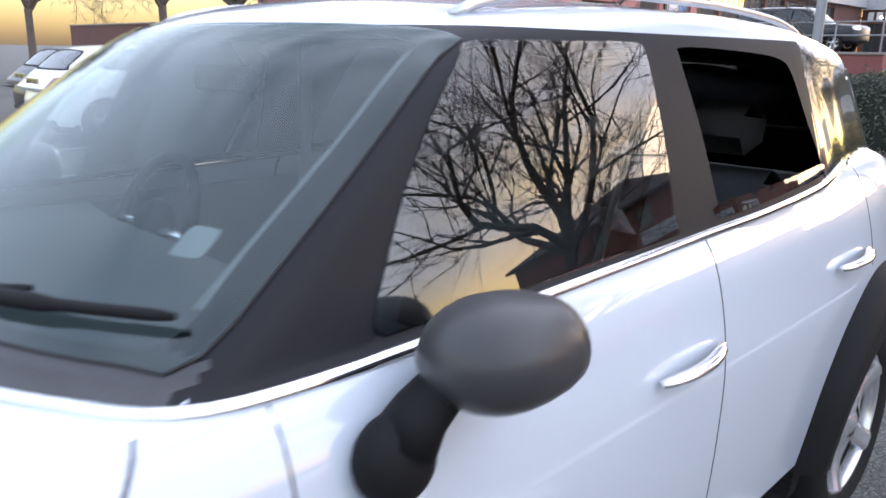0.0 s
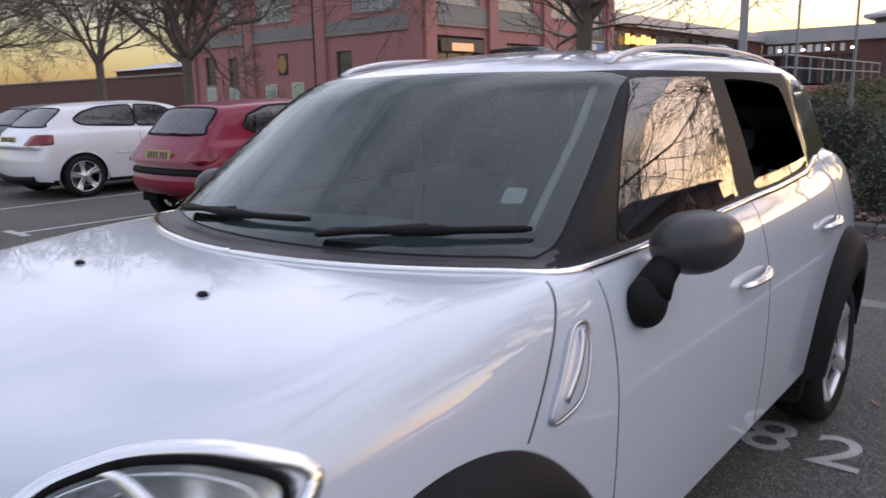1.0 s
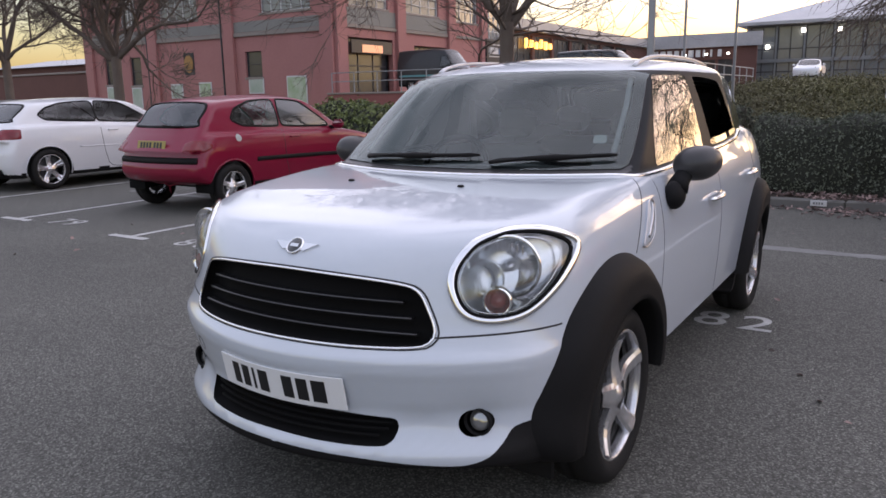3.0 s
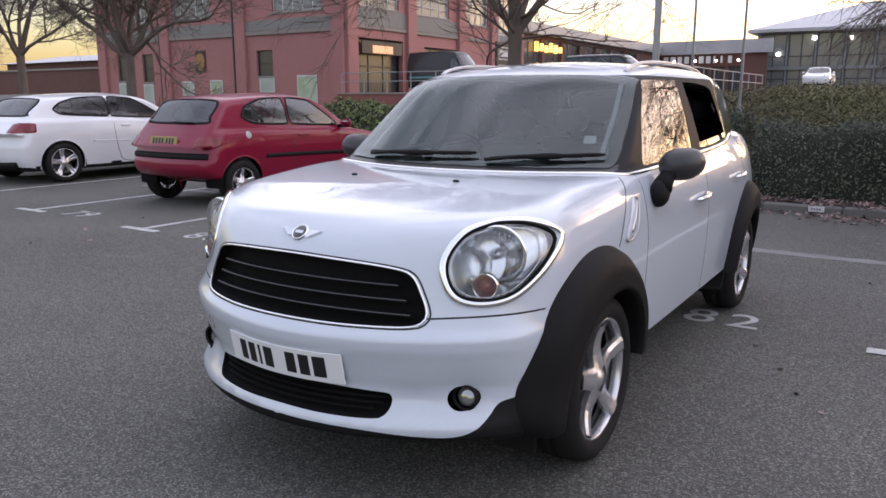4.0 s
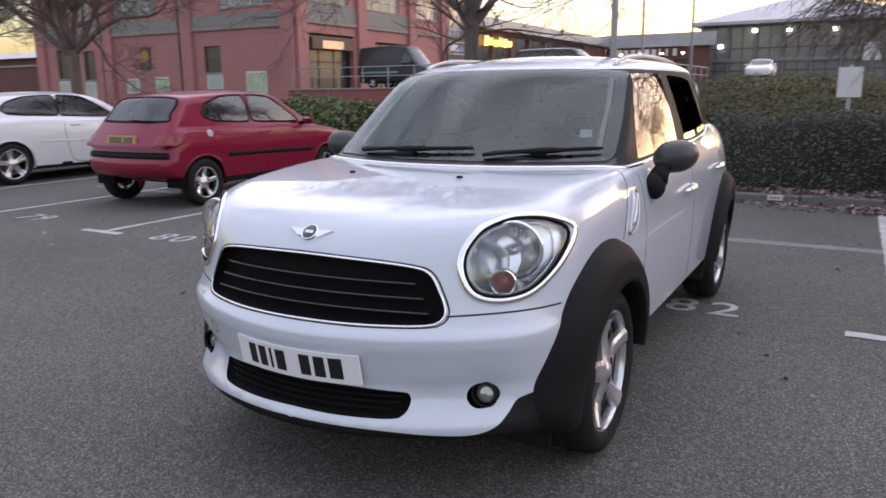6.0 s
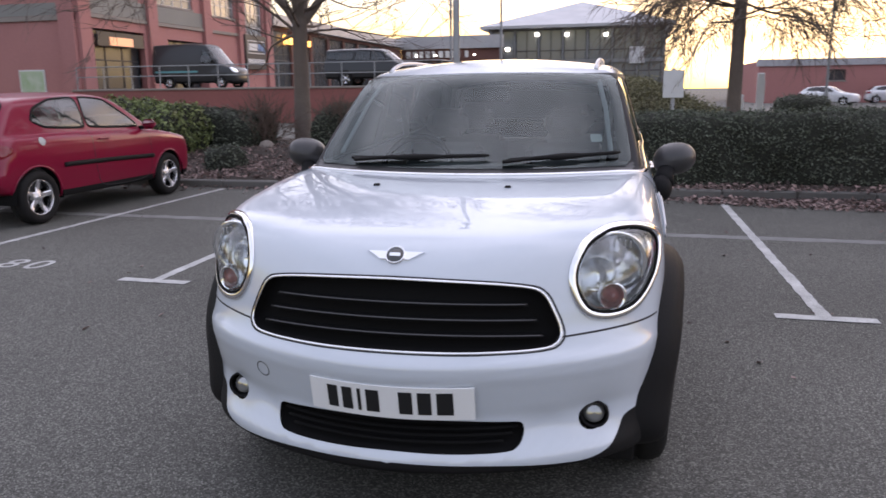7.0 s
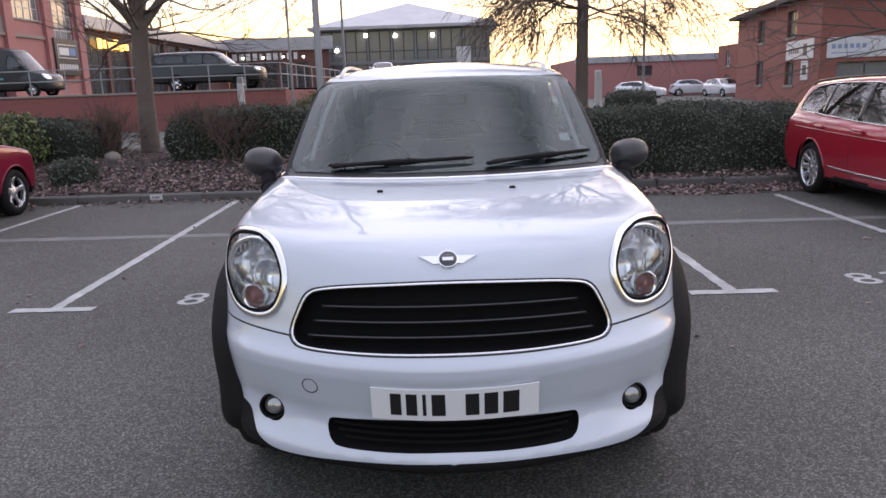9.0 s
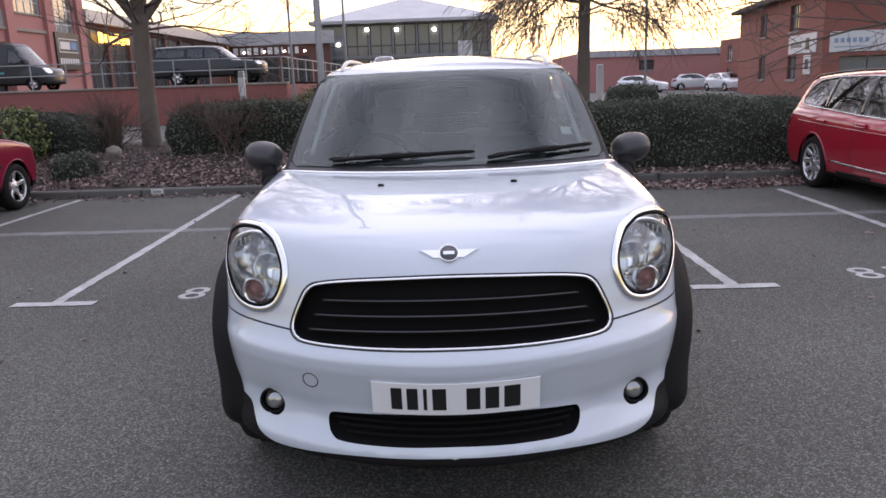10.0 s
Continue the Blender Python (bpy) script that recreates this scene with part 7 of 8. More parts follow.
def main_building():
    b = thing("brick_building", pose(0, 0, 0), "large dark red brick commercial building with stone bands", "building")
    X, Y = -27.0, 32.2
    s_holes = [(4.2, 6.0, 6.5, 9.0), (8.4, 12.2, 6.5, 9.2), (17.8, 21.8, 6.5, 9.2)]
    low = [(2.0, 3.3, 2.6, 4.6), (4.9, 6.1, 2.5, 4.4), (16.3, 17.7, 2.75, 4.3)]
    wall, ln = wall_with_openings("wall", (X - 23.5, Y), (X, Y), 0, 13, s_holes + low, BRICK, b, label="red brick wall")
    for h in s_holes:
        glazed(b, ln, h, 5, 3, FRAME_WHITE, OFFICE_GLASS)
    for h in low:
        glazed(b, ln, h, 1, 2, FRAME_DARK, SHOP_GLASS)
    for u0, u1, z0, z1, mt in ((2.05, 3.2, 1.2, 2.45, POSTER_PALE), (4.9, 6.0, 0.9, 2.35, POSTER_PALE), (9.1, 10.3, 1.55, 2.5, POSTER_PALE), (11.9, 13.1, 1.55, 2.55, POSTER_GREEN), (16.5, 17.8, 1.75, 2.7, POSTER_PALE), (19.7, 21.3, 1.1, 2.75, POSTER_GREEN)):
        f = board("poster_frame", ln, u0, u1, z0, z1, FRAME_WHITE, b, 0.05, "framed poster panel")
        board("poster", ln, u0 + 0.07, u1 - 0.07, z0 + 0.07, z1 - 0.07, mt, f, 0.056)
    a, d, nrm = ln
    m = Matrix((Vector(d), Vector((0, 0, 1)), nrm)).transposed().to_4x4()
    m.translation = a + d * 11.1 + Vector((0, 0, 3.75))
    sg = Geo().prism([(0.42 * math.cos(t), 0.58 * math.sin(t)) for t in np.linspace(0, 2 * math.pi, 28, endpoint=False)], m, 0.1, 0.02).make("round_sign", SIGN_GOLD, b, "oval gold wall sign on a dark board")
    Geo().box((-0.5, -0.7, 0.002), (0.5, 0.7, 0.05), 0.02, m).make("sign_board", SIGN_DARK, sg)
    for z0, z1, o in ((5.2, 5.44, 0.12), (9.6, 9.9, 0.1)):
        board("stone_band", ln, -0.1, 23.5, z0, z1, STONE, b, o, "pale stone band")
    board("panel_band", ln, 0.2, 23.3, 5.46, 6.08, PANEL_GREY, b, 0.05)
    for u in (0.0, 7.2, 14.6, 22.6):
        board("pilaster", ln, u, u + 0.9, 0, 13, BRICK, b, 0.22)
    for u in (7.05, 14.4):
        p = a + d * u + nrm * 0.12
        Geo().cyl((p.x, p.y, 0), (p.x, p.y, 13), 0.06, None, 8).make("downpipe", FRAME_DARK, b)
    # side that runs back from the corner, over the terrace
    e_holes = [(1.2, 5.6, TERRACE, 4.9), (1.4, 5.2, 6.7, 9.4), (7.0, 11.0, 6.7, 9.4), (8.0, 12.0, TERRACE, 4.7), (13.2, 16.4, 6.6, 10.2), (17.6, 20.6, 5.2, 10.2)]
    _, le = wall_with_openings("wall", (X, Y), (X, 54.0), 0, 13, e_holes, BRICK, b, label="red brick wall")
    glazed(b, le, e_holes[0], 3, 2, FRAME_DARK, SHOP_GLASS, "shop_front", 0.08, 0.5, False)
    glazed(b, le, e_holes[3], 3, 2, FRAME_DARK, SHOP_GLASS, "shop_front", 0.08, 0.5, False)
    for h in (e_holes[1], e_holes[2], e_holes[4], e_holes[5]):
        glazed(b, le, h, 4, 5, FRAME_WHITE, OFFICE_GLASS)
    for u in (0.0, 5.9, 12.0, 16.6, 20.9):
        board("pilaster", le, u, u + 0.9, 0, 13, BRICK, b, 0.25)
    board("stone_band", le, 0, 21.8, 5.42, 5.62, STONE, b, 0.12)
    board("panel_band", le, 0.2, 12.5, 5.64, 6.55, PANEL_GREY, b, 0.06)
    sb = board("sign_board", le, 17.1, 20.3, 3.15, 5.6, SIGN_DARK, b, 0.38, "black sign board with a pale outlined panel")
    for v in ((17.4, 20.0, 5.15, 5.22), (17.4, 20.0, 4.28, 4.35), (17.4, 17.47, 4.28, 5.22), (19.93, 20.0, 4.28, 5.22), (17.6, 18.9, 4.5, 5.0), (19.0, 19.8, 4.5, 5.0)):
        board("sign_shape", le, *v, SIGN_WHITE if v[1] - v[0] > 2 or v[1] < 19.2 else SIGN_BLUE, sb, 0.40)
    for k in range(8):
        board("sign_shape", le, 17.4 + k * 0.33, 17.62 + k * 0.33, 3.5, 3.9, SIGN_WHITE, sb, 0.40)
    sf = board("shop_sign", le, 1.4, 5.4, 4.0, 4.75, SIGN_DARK, b, 0.1, "dark shop sign with an orange curved shape")
    board("sign_shape", le, 2.4, 4.4, 4.05, 4.5, DULL_GLOW, sf, 0.12)
    ob_from("roof", [(X - 23.5, Y, 13), (X, Y, 13), (X, 54, 13), (X - 23.5, 54, 13)], [(0, 1, 2, 3)], ROOF_TILE, b)
    for p, q in (((X - 23.5, 54.0), (X - 23.5, Y)), ((X, 54.0), (X - 23.5, 54.0))):
        wall_with_openings("wall", p, q, 0, 13, [], BRICK, b)


main_building()


def glass_shops():
    b = thing("shop_terrace", pose(0, 0, 0), "low glass-fronted shops with a grey fascia", "building")
    X = -27.1
    holes = [(0.6 + i * 4.0, 4.1 + i * 4.0, TERRACE, 6.3) for i in range(7)]
    wall, ln = wall_with_openings("wall", (X, 54.0), (X, 90.3), 0, 6.6, holes, BRICK_DARK, b)
    for h in holes:
        glazed(b, ln, h, 3, 2, FRAME_DARK, SHOP_GLASS, "shop_window", 0.09, 0.2, False)
    board("fascia", ln, 0, 36, 6.6, 7.5, ROOF_METAL, b, 0.5, "grey metal fascia")
    sg = board("shop_sign", ln, 3.4, 3.5, 4.7, 4.8, SIGN_DARK, b, 0.1, "glowing orange shop sign")
    for k in range(6):
        board("sign_shape", ln, 2.6 + k * 0.95, 2.98 + k * 0.95, 5.25 + 0.08 * (k % 2), 6.05 - 0.12 * (k % 3), SHOP_GLOW, sg, 0.2)
    # far wing across the end
    wall, lf = wall_with_openings("wall", (X, 90.0), (-14.5, 90.0), 0, 6.4, [(0.5 + i * 1.9, 2.1 + i * 1.9, 2.0, 5.0) for i in range(5)], BRICK_DARK, b)
    for i in range(5):
        glazed(b, lf, (0.5 + i * 1.9, 2.1 + i * 1.9, 2.0, 5.0), 2, 1, FRAME_DARK, SHOP_GLASS, "shop_window", 0.09, 0.2, False)
    board("fascia", lf, 0, 12.8, 6.4, 7.9, ROOF_METAL, b, 0.5, "grey metal fascia")
    for k, w in enumerate((0.5, 0.55, 0.5, 0.5, 0.3, 0.55, 0.5, 0.2, 0.2, 0.4)):
        board("sign_shape", lf, 0.7 + k * 0.82, 0.7 + k * 0.82 + w, 5.35, 6.15, SIGN_WHITE, b, 0.25)
    for k in range(4):
        p = Vector((X + 2.2 + k * 2.4, 89.0, 5.6))
        Geo().lathe([(0, 0.12), (0.12, 0.08), (0.14, 0), (0.1, -0.1), (0, -0.12)], Matrix.Translation(p), 10).make("wall_lamp", LAMP_GLOW, b, "bright wall lamp", True)
        Geo().box((p.x - 0.05, p.y, p.z - 0.05), (p.x + 0.05, 90, p.z + 0.05)).make("lamp_arm", FRAME_DARK, b)
    for pts in (((X, 54), (X, 90), (X - 14, 90), (X - 14, 54)),):
        ob_from("roof", [(x, y, 7.45) for x, y in pts], [(0, 1, 2, 3)], ROOF_METAL, b)
    ob_from("roof", [(X - 14, 90, 7.85), (-18, 90, 7.85), (-18, 110, 7.85), (X - 14, 110, 7.85)], [(0, 1, 2, 3)], ROOF_METAL, b)


glass_shops()


def hip_building():
    b = thing("showroom_building", pose(0, 0, 0), "two-storey glass showroom with a shallow grey hipped roof", "building")
    x0, x1, y0, y1, h = -17.0, 4.6, 95.0, 125.0, 9.2
    L = x1 - x0
    holes = [(0.4 + i * 3.0, 3.2 + i * 3.0, 1.0, 8.7) for i in range(7)]
    wall, ln = wall_with_openings("wall", (x0, y0), (x1, y0), 0, h, holes, STEEL_GREY, b)
    for hl in holes:
        glazed(b, ln, hl, 2, 3, FRAME_DARK, OFFICE_GLASS, "curtain_window", 0.12, 0.2, False)
    for p, q in (((x1, y0), (x1, y1)), ((x0, y1), (x0, y0)), ((x1, y1), (x0, y1))):
        wall_with_openings("wall", p, q, 0, h, [], STEEL_GREY, b)
    o = 1.0
    cx = (x0 + x1) / 2
    V = [(x0 - o, y0 - o, h), (x1 + o, y0 - o, h), (x1 + o, y1 + o, h), (x0 - o, y1 + o, h), (cx, y0 + 12, h + 3.9), (cx, y1 - 12, h + 3.9)]
    V += [(x, y, z - 0.35) for x, y, z in V[:4]]
    ob_from("roof", V, [(0, 1, 4), (1, 2, 5, 4), (2, 3, 5), (3, 0, 4, 5), (6, 7, 1, 0), (7, 8, 2, 1), (8, 9, 3, 2), (9, 6, 0, 3), (9, 8, 7, 6)], ROOF_METAL, b, "grey sheet roof")
    for x, z in ((-7.2, 8.0), (-2.5, 7.9), (-14.6, 6.4), (-10.9, 8.1)):
        Geo().box((x - 0.20, y0 - 0.10, z - 0.20), (x + 0.20, y0 - 0.03, z + 0.20), 0.03).make("ceiling_lamp", LAMP_GLOW, b, "bright lamp behind the glass")
    Geo().box((0.4, y0 - 0.1, 4.4), (2.2, y0 - 0.04, 6.4), 0.02).make("window_poster", SIGN_WHITE, b)
    board("floor_band", ln, 0, L, 4.6, 5.0, STEEL_GREY, b, 0.06)


hip_building()


def right_buildings():
    b = thing("brick_warehouse", pose(0, 0, 0), "long low red brick warehouse with a pale parapet", "building")
    wall, ln = wall_with_openings("wall", (11.5, 70.0), (25.5, 70.0), 0, 3.15, [(5.6, 7.0, 1.9, 2.8)], BRICK, b)
    glazed(b, ln, (5.6, 7.0, 1.9, 2.8), 2, 1, FRAME_DARK, SHOP_GLASS)
    board("parapet", ln, -0.2, 14.2, 3.15, 3.75, ROOF_METAL, b, 0.15, "pale metal parapet")
    for p, q in (((25.5, 70.0), (25.5, 90.0)), ((11.5, 90.0), (11.5, 70.0)), ((25.5, 90.0), (11.5, 90.0))):
        wall_with_openings("wall", p, q, 0, 3.6, [], BRICK, b)
    ob_from("roof", [(11.5, 70, 3.6), (25.5, 70, 3.6), (25.5, 90, 3.6), (11.5, 90, 3.6)], [(0, 1, 2, 3)], ROOF_METAL, b)
    # two-storey offices
    o = thing("brick_office", pose(0, 0, 0), "two-storey orange-red brick office with white banners", "building")
    X, Y, H = 18.1, 35.0, 5.45
    wh = [(5.4, 6.9, 3.45, 4.8), (5.4, 6.9, 0.95, 2.4), (11.5, 13.1, 3.45, 4.8), (11.5, 13.1, 0.95, 2.15)]
    wall, lw = wall_with_openings("wall", (X, 52.0), (X, Y), 0, H, wh, BRICK_WARM, o)
    for h in wh:
        glazed(o, lw, h, 2, 2, FRAME_DARK, OFFICE_GLASS)
    sh = [(3.0, 4.3, 3.5, 4.8), (7.0, 8.3, 3.5, 4.8), (0.8, 3.4, 0.2, 2.0), (6.0, 8.0, 0.9, 2.2)]
    wall, lsou = wall_with_openings("wall", (X, Y), (X + 16, Y), 0, H, sh, BRICK_WARM, o)
    for h in sh:
        glazed(o, lsou, h, 2, 2, FRAME_DARK, OFFICE_GLASS)
    for p, q in (((X + 16, Y), (X + 16, 52.0)), ((X + 16, 52.0), (X, 52.0))):
        wall_with_openings("wall", p, q, 0, H, [], BRICK_WARM, o)
    bn = board("banner", lw, 11.7, 16.2, 2.25, 3.2, SIGN_WHITE, o, 0.05, "white banner with dark shapes")
    for k in range(5):
        board("banner_shape", lw, 12.2 + k * 0.36, 12.45 + k * 0.36, 2.55, 2.85, SIGN_DARK, bn, 0.055)
    board("banner_shape", lw, 14.6, 15.2, 2.4, 3.0, SIGN_DARK, bn, 0.055)
    bn = board("banner", lsou, 0.3, 4.4, 2.2, 3.15, SIGN_WHITE, o, 0.05, "white banner with blue shapes")
    for k in range(6):
        board("banner_shape", lsou, 0.5 + k * 0.27, 0.69 + k * 0.27, 2.62, 2.84, BANNER_BLUE, bn, 0.055)
    board("banner_shape", lsou, 0.5, 2.0, 2.40, 2.46, BANNER_BLUE, bn, 0.055)
    bs = board("notice", lw, 14.4, 15.5, 1.2, 2.15, SIGN_WHITE, o, 0.05, "white notice board")
    board("banner_shape", lw, 14.65, 15.25, 1.45, 1.95, SIGN_DARK, bs, 0.055)
    e = 0.55
    x0, x1, y0, y1 = X - e, X + 16 + e, Y - e, 52 + e
    V = [(x0, y0, H), (x1, y0, H), (x1, y1, H), (x0, y1, H), (X + 8, Y + 8, H + 3.2), (X + 8, 52 - 8, H + 3.2)] + [(x, y, H - 0.22) for x, y in ((x0, y0), (x1, y0), (x1, y1), (x0, y1))]
    ob_from("roof", V, [(0, 1, 4), (1, 2, 5, 4), (2, 3, 5), (3, 0, 4, 5), (6, 7, 1, 0), (7, 8, 2, 1), (8, 9, 3, 2), (9, 6, 0, 3), (9, 8, 7, 6)], ROOF_TILE, o, "dark tiled roof")
    o.matrix_world = Matrix.Translation((17.5, 35.0, 0)) @ Matrix.Rotation(radians(-7.5), 4, "Z") @ Matrix.Translation((-X, -Y, 0))
    # far wing between them
    w = thing("brick_annexe", pose(0, 0, 0), "orange brick annexe beyond the warehouse", "building")
    wh = [(0.8, 1.7, 2.5, 3.7), (0.8, 1.7, 0.6, 1.8)]
    wall, la = wall_with_openings("wall", (23.2, 60.0), (27.5, 60.0), 0, 4.15, wh, BRICK_WARM, w)
    for h in wh:
        glazed(w, la, h, 2, 2, FRAME_WHITE, OFFICE_GLASS)
    side = [(1.9, 3.0, 2.4, 3.6), (1.9, 3.0, 0.6, 1.7), (4.5, 5.4, 2.4, 3.6)]
    wall, lb = wall_with_openings("wall", (23.2, 66.0), (23.2, 60.0), 0, 4.15, side, BRICK_WARM, w)
    for h in side:
        glazed(w, lb, h, 2, 2, FRAME_WHITE, OFFICE_GLASS)
    wall_with_openings("wall", (27.5, 60.0), (27.5, 66.0), 0, 4.15, [], BRICK_WARM, w)
    ob_from("roof", [(23.2, 60, 4.1), (27.5, 60, 4.1), (27.5, 66, 4.1), (23.2, 66, 4.1)], [(0, 1, 2, 3)], ROOF_TILE, w)


right_buildings()


def terrace():
    t = thing("terrace", pose(0, 0, 0), "raised terrace with a red brick retaining wall", "terrace", kind="structure")
    x0, x1, y0 = -27.0, -7.4, 31.4
    Geo().box((x0, y0, 0), (x1, y0 + 0.4, TERRACE - 0.08), 0.01).make("retaining_wall", WALL_RED, t, "red brick retaining wall")
    Geo().box((x0, y0 - 0.05, TERRACE - 0.08), (x1 + 0.05, y0 + 0.45, TERRACE + 0.02), 0.02).make("coping", STONE, t, "stone coping")
    Geo().box((x1 - 0.4, y0 + 0.4, 0), (x1, 92, TERRACE - 0.08), 0.01).make("retaining_wall", WALL_RED, t)
    ob_from("paving", [(x0, y0 + 0.3, TERRACE), (x1, y0 + 0.3, TERRACE), (x1, 92, TERRACE), (x0, 92, TERRACE)], [(0, 1, 2, 3)], ASPHALT, t)
    r = thing("railing", pose(0, y0 + 0.2, TERRACE), "galvanised steel railing on the terrace wall", "railing")
    n = 12
    for i in range(n + 1):
        x = x0 + 0.2 + (x1 - x0 - 0.4) * i / n
        Geo().cyl((x, 0, 0), (x, 0, 1.1), 0.03, None, 8).make("post", GALV, r)
    for z in (1.1, 0.62):
        Geo().cyl((x0 + 0.2, 0, z), (x1 - 0.2, 0, z), 0.028, None, 8).make("rail", GALV, r)
    r2 = thing("railing", pose(x1 - 0.2, 0, TERRACE), "galvanised steel railing along the terrace side", "railing")
    for i in range(9):
        Geo().cyl((0, 33 + i * 2, 0), (0, 33 + i * 2, 1.1), 0.03, None, 8).make("post", GALV, r2)
    for z in (1.1, 0.62):
        Geo().cyl((0, 31.7, z), (0, 49, z), 0.028, None, 8).make("rail", GALV, r2)


terrace()


def lamp_post(x, y, h, r, label, mat=GALV):
    p = thing("lamp_post", pose(x, y, 0), label, "lamp post", "lamp posts")
    Geo().lathe([(0, 0), (r * 1.7, 0), (r * 1.7, 1.1), (r * 1.1, 1.2), (r, 1.3), (r * 0.75, h), (0, h)], Matrix(), 14).make("column", mat, p, "", True)
    Geo().tube([(0, 0, h - 0.05), (0.05, -0.3, h + 0.12), (0.1, -0.9, h + 0.2)], r * 0.5, 8).make("arm", mat, p, "", True)
    Geo().box((-0.03, -1.5, h + 0.12), (0.23, -0.85, h + 0.25), 0.05).make("lantern", STEEL_GREY, p)


lamp_post(-2.3, 11.1, 8.5, 0.062, "grey steel lamp post behind the hedge")
lamp_post(-6.8, 30.0, 9.0, 0.06, "slim lamp post by the terrace", STEEL_GREY)
lamp_post(-3.87, 25.3, 9.0, 0.05, "slim lamp post on the bank", STEEL_GREY)
lamp_post(8.9, 34.0, 11.0, 0.06, "slim lamp post by the warehouse", STEEL_GREY)


def bollard(x, y, z, w, h, mat, label):
    b = thing("marker_post", pose(x, y, z), label, "post")
    Geo().box((-w / 2, -w / 2, 0), (w / 2, w / 2, h), 0.02).make("post", mat, b)
    Geo().box((-w / 2 - 0.01, -w / 2 - 0.012, h * 0.62), (w / 2 + 0.01, -w / 2 - 0.002, h * 0.9), 0.0).make("plate", SIGN_WHITE, b)


bollard(-6.6, 21.5, 0, 0.17, 2.0, GALV, "grey square marker post by the road")
bollard(3.62, 17.0, 0, 0.15, 1.75, SIGN_WHITE, "white sign post behind the hedge")
bollard(3.3, 18.5, 0, 0.3, 1.25, SIGN_WHITE, "low pale sign behind the hedge")
sg = thing("road_sign", pose(1.35, 10.75, 0), "small white rectangular sign on a grey pole by the hedge", "sign")
Geo().cyl((0, 0, 0), (0, 0, 1.74), 0.03, None, 10).make("pole", GALV, sg, "", True)
Geo().box((-0.16, -0.045, 1.28), (0.16, -0.03, 1.71), 0.0).make("plate", SIGN_WHITE, sg)


def bank():
    """A rough grassy bank with low scrub beyond the road."""
    xs, ys = np.linspace(-7.3, 5, 40), np.linspace(24, 66, 40)
    bank_top = lambda y: 1.22 + 0.95 * np.clip((y - 29) / 24, 0, 1)
    V = []
    for x in xs:
        for y in ys:
            e = min(1, (x + 7.3) / 2.0, (5 - x) / 4.0, (y - 24) / 5.0, (66 - y) / 5)
            e = max(0, e)
            V.append((x, y, -0.05 + bank_top(y) * e * e * (3 - 2 * e) + 0.25 * e * noise.noise(Vector((x * 0.5, y * 0.5, 3)))))
    F = [(i * 40 + k, (i + 1) * 40 + k, (i + 1) * 40 + k + 1, i * 40 + k + 1) for i in range(39) for k in range(39)]
    tagged(ob_from("bank", V, F, GRASS, smooth=True), "rough green and brown grassy bank", "ground", kind="structure")
    rnd = np.random.default_rng(77)
    n = 42000
    x, y = rnd.uniform(-6.8, 4.6, n), 24.5 + np.abs(rnd.normal(size=n)) * 9
    y = np.minimum(y, 52 - 3 * rnd.random(n))
    e = np.clip(np.minimum.reduce([(x + 7.3) / 2.0, (5 - x) / 4.0, (y - 24) / 5.0, np.ones(n)]), 0, 1)
    z = bank_top(y) * e * e * (3 - 2 * e) + np.abs(rnd.normal(size=n)) * 0.20
    LV, LF = leaf_shapes(np.stack([x, y, z], 1), rnd.normal(size=(n, 3)), rnd.uniform(0.03, 0.075, n), rnd)
    tagged(ob_from("scrub", LV, LF, BANK_LEAF), "low green and brown scrub on the bank", "plants", kind="stuff")


bank()
plain_car("hatchback_car", pose(-5.4, 55.0, 2.1), FAR_HATCH, "white hatchback car parked at the top of the bank", cell=0.12)


def far_shed():
    """A pale-roofed shed far beyond the boundary wall."""
    b = thing("warehouse", pose(0, 0, 0), "distant shed with a pale sheet roof", "building")
    Geo().box((-142, 73, 0), (-113, 95, 7.4), 0.02).make("wall", BRICK_DARK, b)
    ob_from("roof", [(-143, 72, 7.4), (-112, 72, 7.4), (-112, 84, 9.3), (-143, 84, 9.3), (-112, 96, 7.4), (-143, 96, 7.4)], [(0, 1, 2, 3), (3, 2, 4, 5), (0, 3, 5), (1, 4, 2)], ROOF_METAL, b, "pale sheet roof")


far_shed()
w = thing("boundary_wall", pose(0, 0, 0), "long dark brick boundary wall", "wall", kind="structure")
Geo().box((-95, 33.5, 0), (-50.6, 33.9, 3.6), 0.02).make("wall_face", BRICK_DARK, w)
Geo().box((-95, 33.4, 3.6), (-50.6, 34.0, 3.75), 0.02).make("coping", STONE, w)


def utility_cabinet():
    c = thing("utility_cabinet", pose(-6.1, 15.6, 0.1), "dark grey street cabinet with a pale cap behind the bed", "cabinet")
    Geo().box((-0.23, -0.18, 0), (0.23, 0.18, 0.82), 0.012).make("body", FRAME_DARK, c)
    Geo().box((-0.26, -0.21, 0.82), (0.26, 0.21, 0.87), 0.012).make("cap", STEEL_GREY, c)


utility_cabinet()


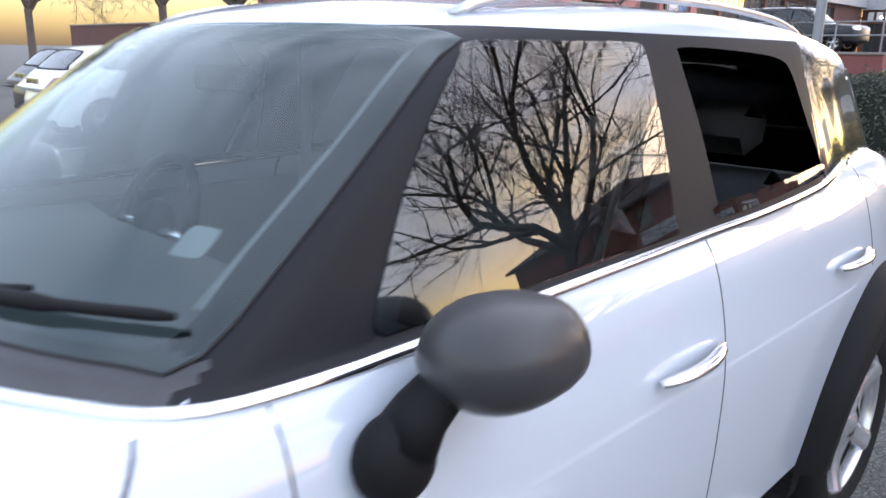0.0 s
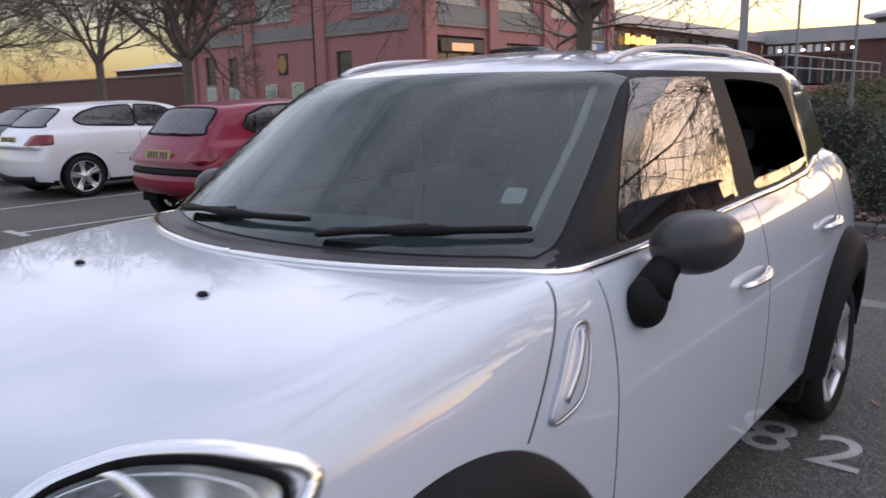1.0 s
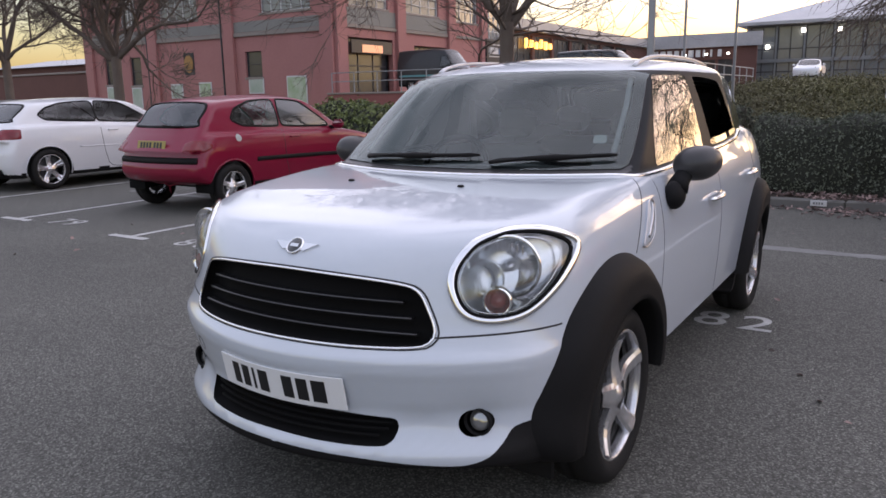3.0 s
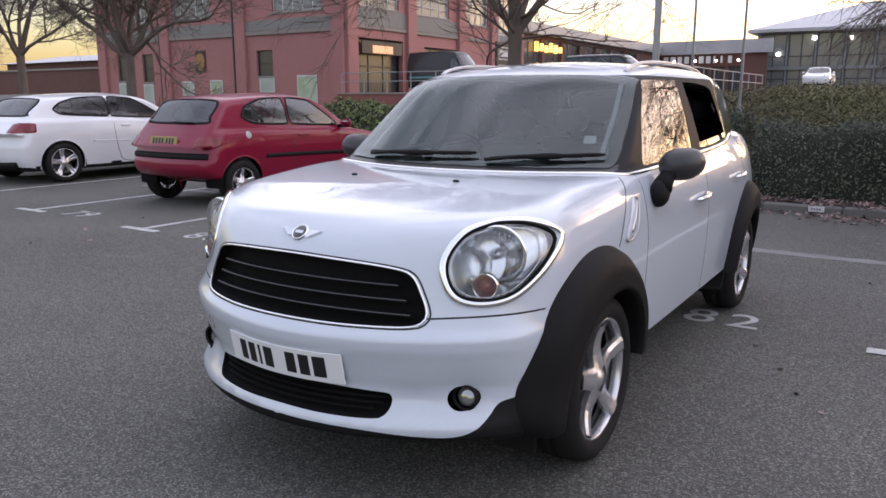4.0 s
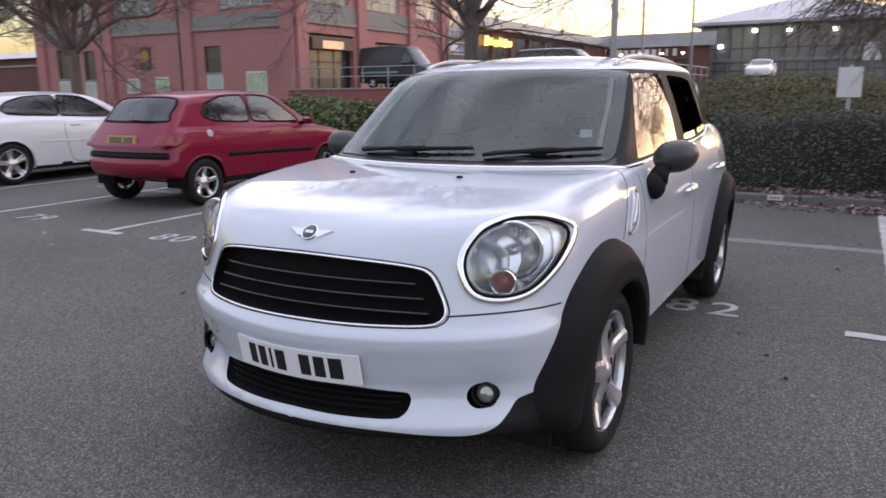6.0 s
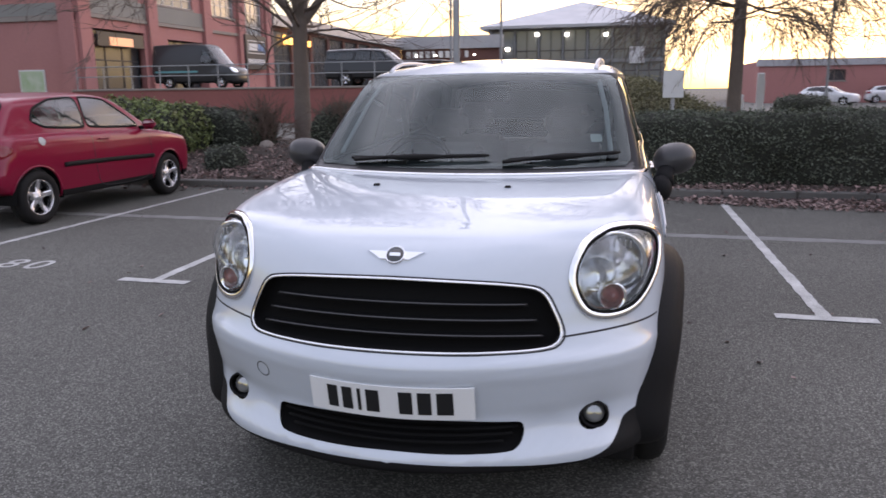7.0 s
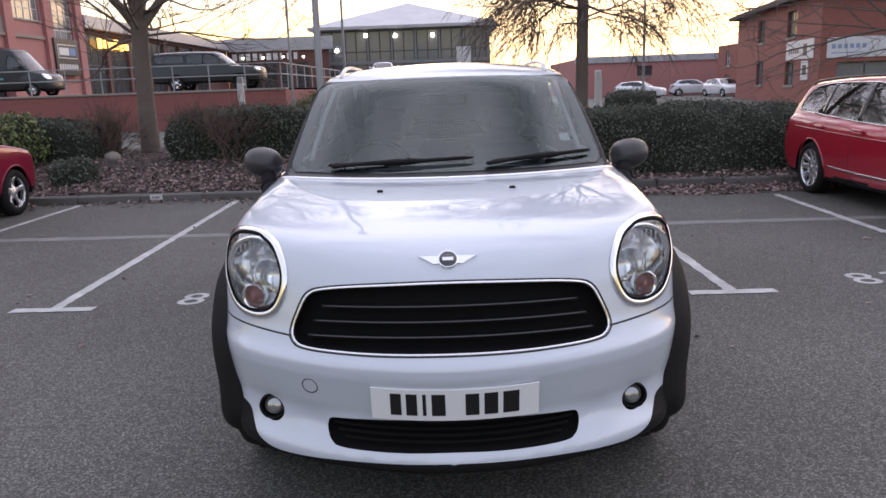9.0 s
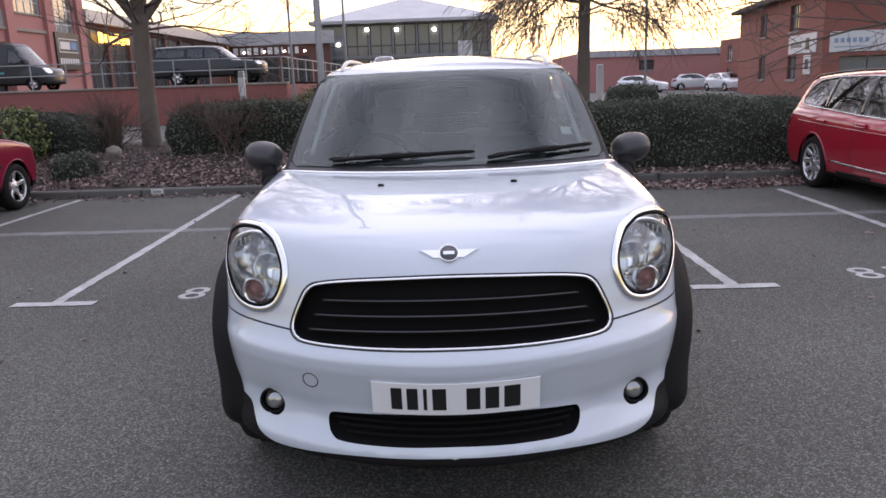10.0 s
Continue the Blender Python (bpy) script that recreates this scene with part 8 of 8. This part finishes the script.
def boulder(x, y, z, r, seed):
    """A pale rounded stone, unevenly worn."""
    V, F, n, k = [], [], 9, 14
    for i in range(n):
        th = math.pi * i / (n - 1)
        for q in range(k):
            ph = 2 * math.pi * q / k
            p = np.array((math.sin(th) * math.cos(ph), math.sin(th) * math.sin(ph), math.cos(th)))
            w = 1 + 0.22 * noise.noise(Vector(p * 1.7 + seed)) + 0.05 * noise.noise(Vector(p * 5.0 + seed))
            V.append(tuple(p * w * (r, r * 0.7, r * 0.6)))
    F = [(i * k + q, (i + 1) * k + q, (i + 1) * k + (q + 1) % k, i * k + (q + 1) % k) for i in range(n - 1) for q in range(k)]
    ob = ob_from("stone", V, F, STONE, smooth=True)
    ob.matrix_world = pose(x, y, z, 0, 0, 40 * seed)
    tagged(ob, "pale rounded stone lying in the planting bed", "stone", "bed stones")


boulder(-6.75, 12.5, 0.32, 0.24, 3)
boulder(-7.9, 10.9, 0.22, 0.10, 4)

# ---- loose grit, chips and stray leaves on the asphalt
def grit():
    rnd = np.random.default_rng(77)
    n = 5200
    x, y = rnd.uniform(-3.6, 4.2, n), rnd.uniform(-2.4, 4.4, n)
    r = rnd.uniform(0.0015, 0.0036, n) * np.where(rnd.random(n) < 0.04, 1.9, 1.0)
    base = np.array([(1, 0, 0), (-0.5, 0.87, 0), (-0.5, -0.87, 0), (0, 0, 1.1)])
    turn = rnd.uniform(0, 2 * np.pi, n)
    cs, sn = np.cos(turn)[:, None], np.sin(turn)[:, None]
    V = np.stack([x[:, None] + r[:, None] * (base[:, 0] * cs - base[:, 1] * sn), y[:, None] + r[:, None] * (base[:, 0] * sn + base[:, 1] * cs), 0.0005 + r[:, None] * base[:, 2] + 0 * cs], 2).reshape(-1, 3)
    F = [(4 * i + a, 4 * i + b, 4 * i + c) for i in range(n) for a, b, c in ((0, 1, 3), (1, 2, 3), (2, 0, 3))]
    tagged(ob_from("grit", V, F, GRIT), "pale loose grit and stone chips on the asphalt", "grit", kind="stuff")


grit()


def stray_leaves():
    rnd = np.random.default_rng(78)
    n = 260
    x = rnd.uniform(-8.0, 7.0, n)
    y = 8.2 - 0.015 * x - np.abs(rnd.normal(size=n)) * 0.28 - 0.02
    m = 60
    x = np.concatenate([x, rnd.uniform(-6, 5, m)])
    y = np.concatenate([y, rnd.uniform(1.5, 7.8, m)])
    z = np.full(n + m, 0.007)
    k = 1000
    x2 = rnd.uniform(0.6, 5.4, k)
    y2 = rnd.uniform(-0.75, 0.35, k) * rnd.uniform(0.3, 1, k) + 8.27 - 0.015 * x2
    x, y = np.concatenate([x, x2]), np.concatenate([y, y2])
    z = np.concatenate([z, np.where(y2 > 8.25 - 0.015 * x2, 0.118, 0.010)])
    n = len(x)
    m = 0
    P = np.stack([x, y, z], 1)
    V, F = leaf_shapes(P, np.array((0, 0, 1.0)) + rnd.normal(size=(n + m, 3)) * 0.25, rnd.uniform(0.018, 0.04, n + m), rnd)
    tagged(ob_from("stray_leaves", V, F, LITTER), "dry fallen leaves blown along the kerb", "leaves", kind="stuff")


stray_leaves()
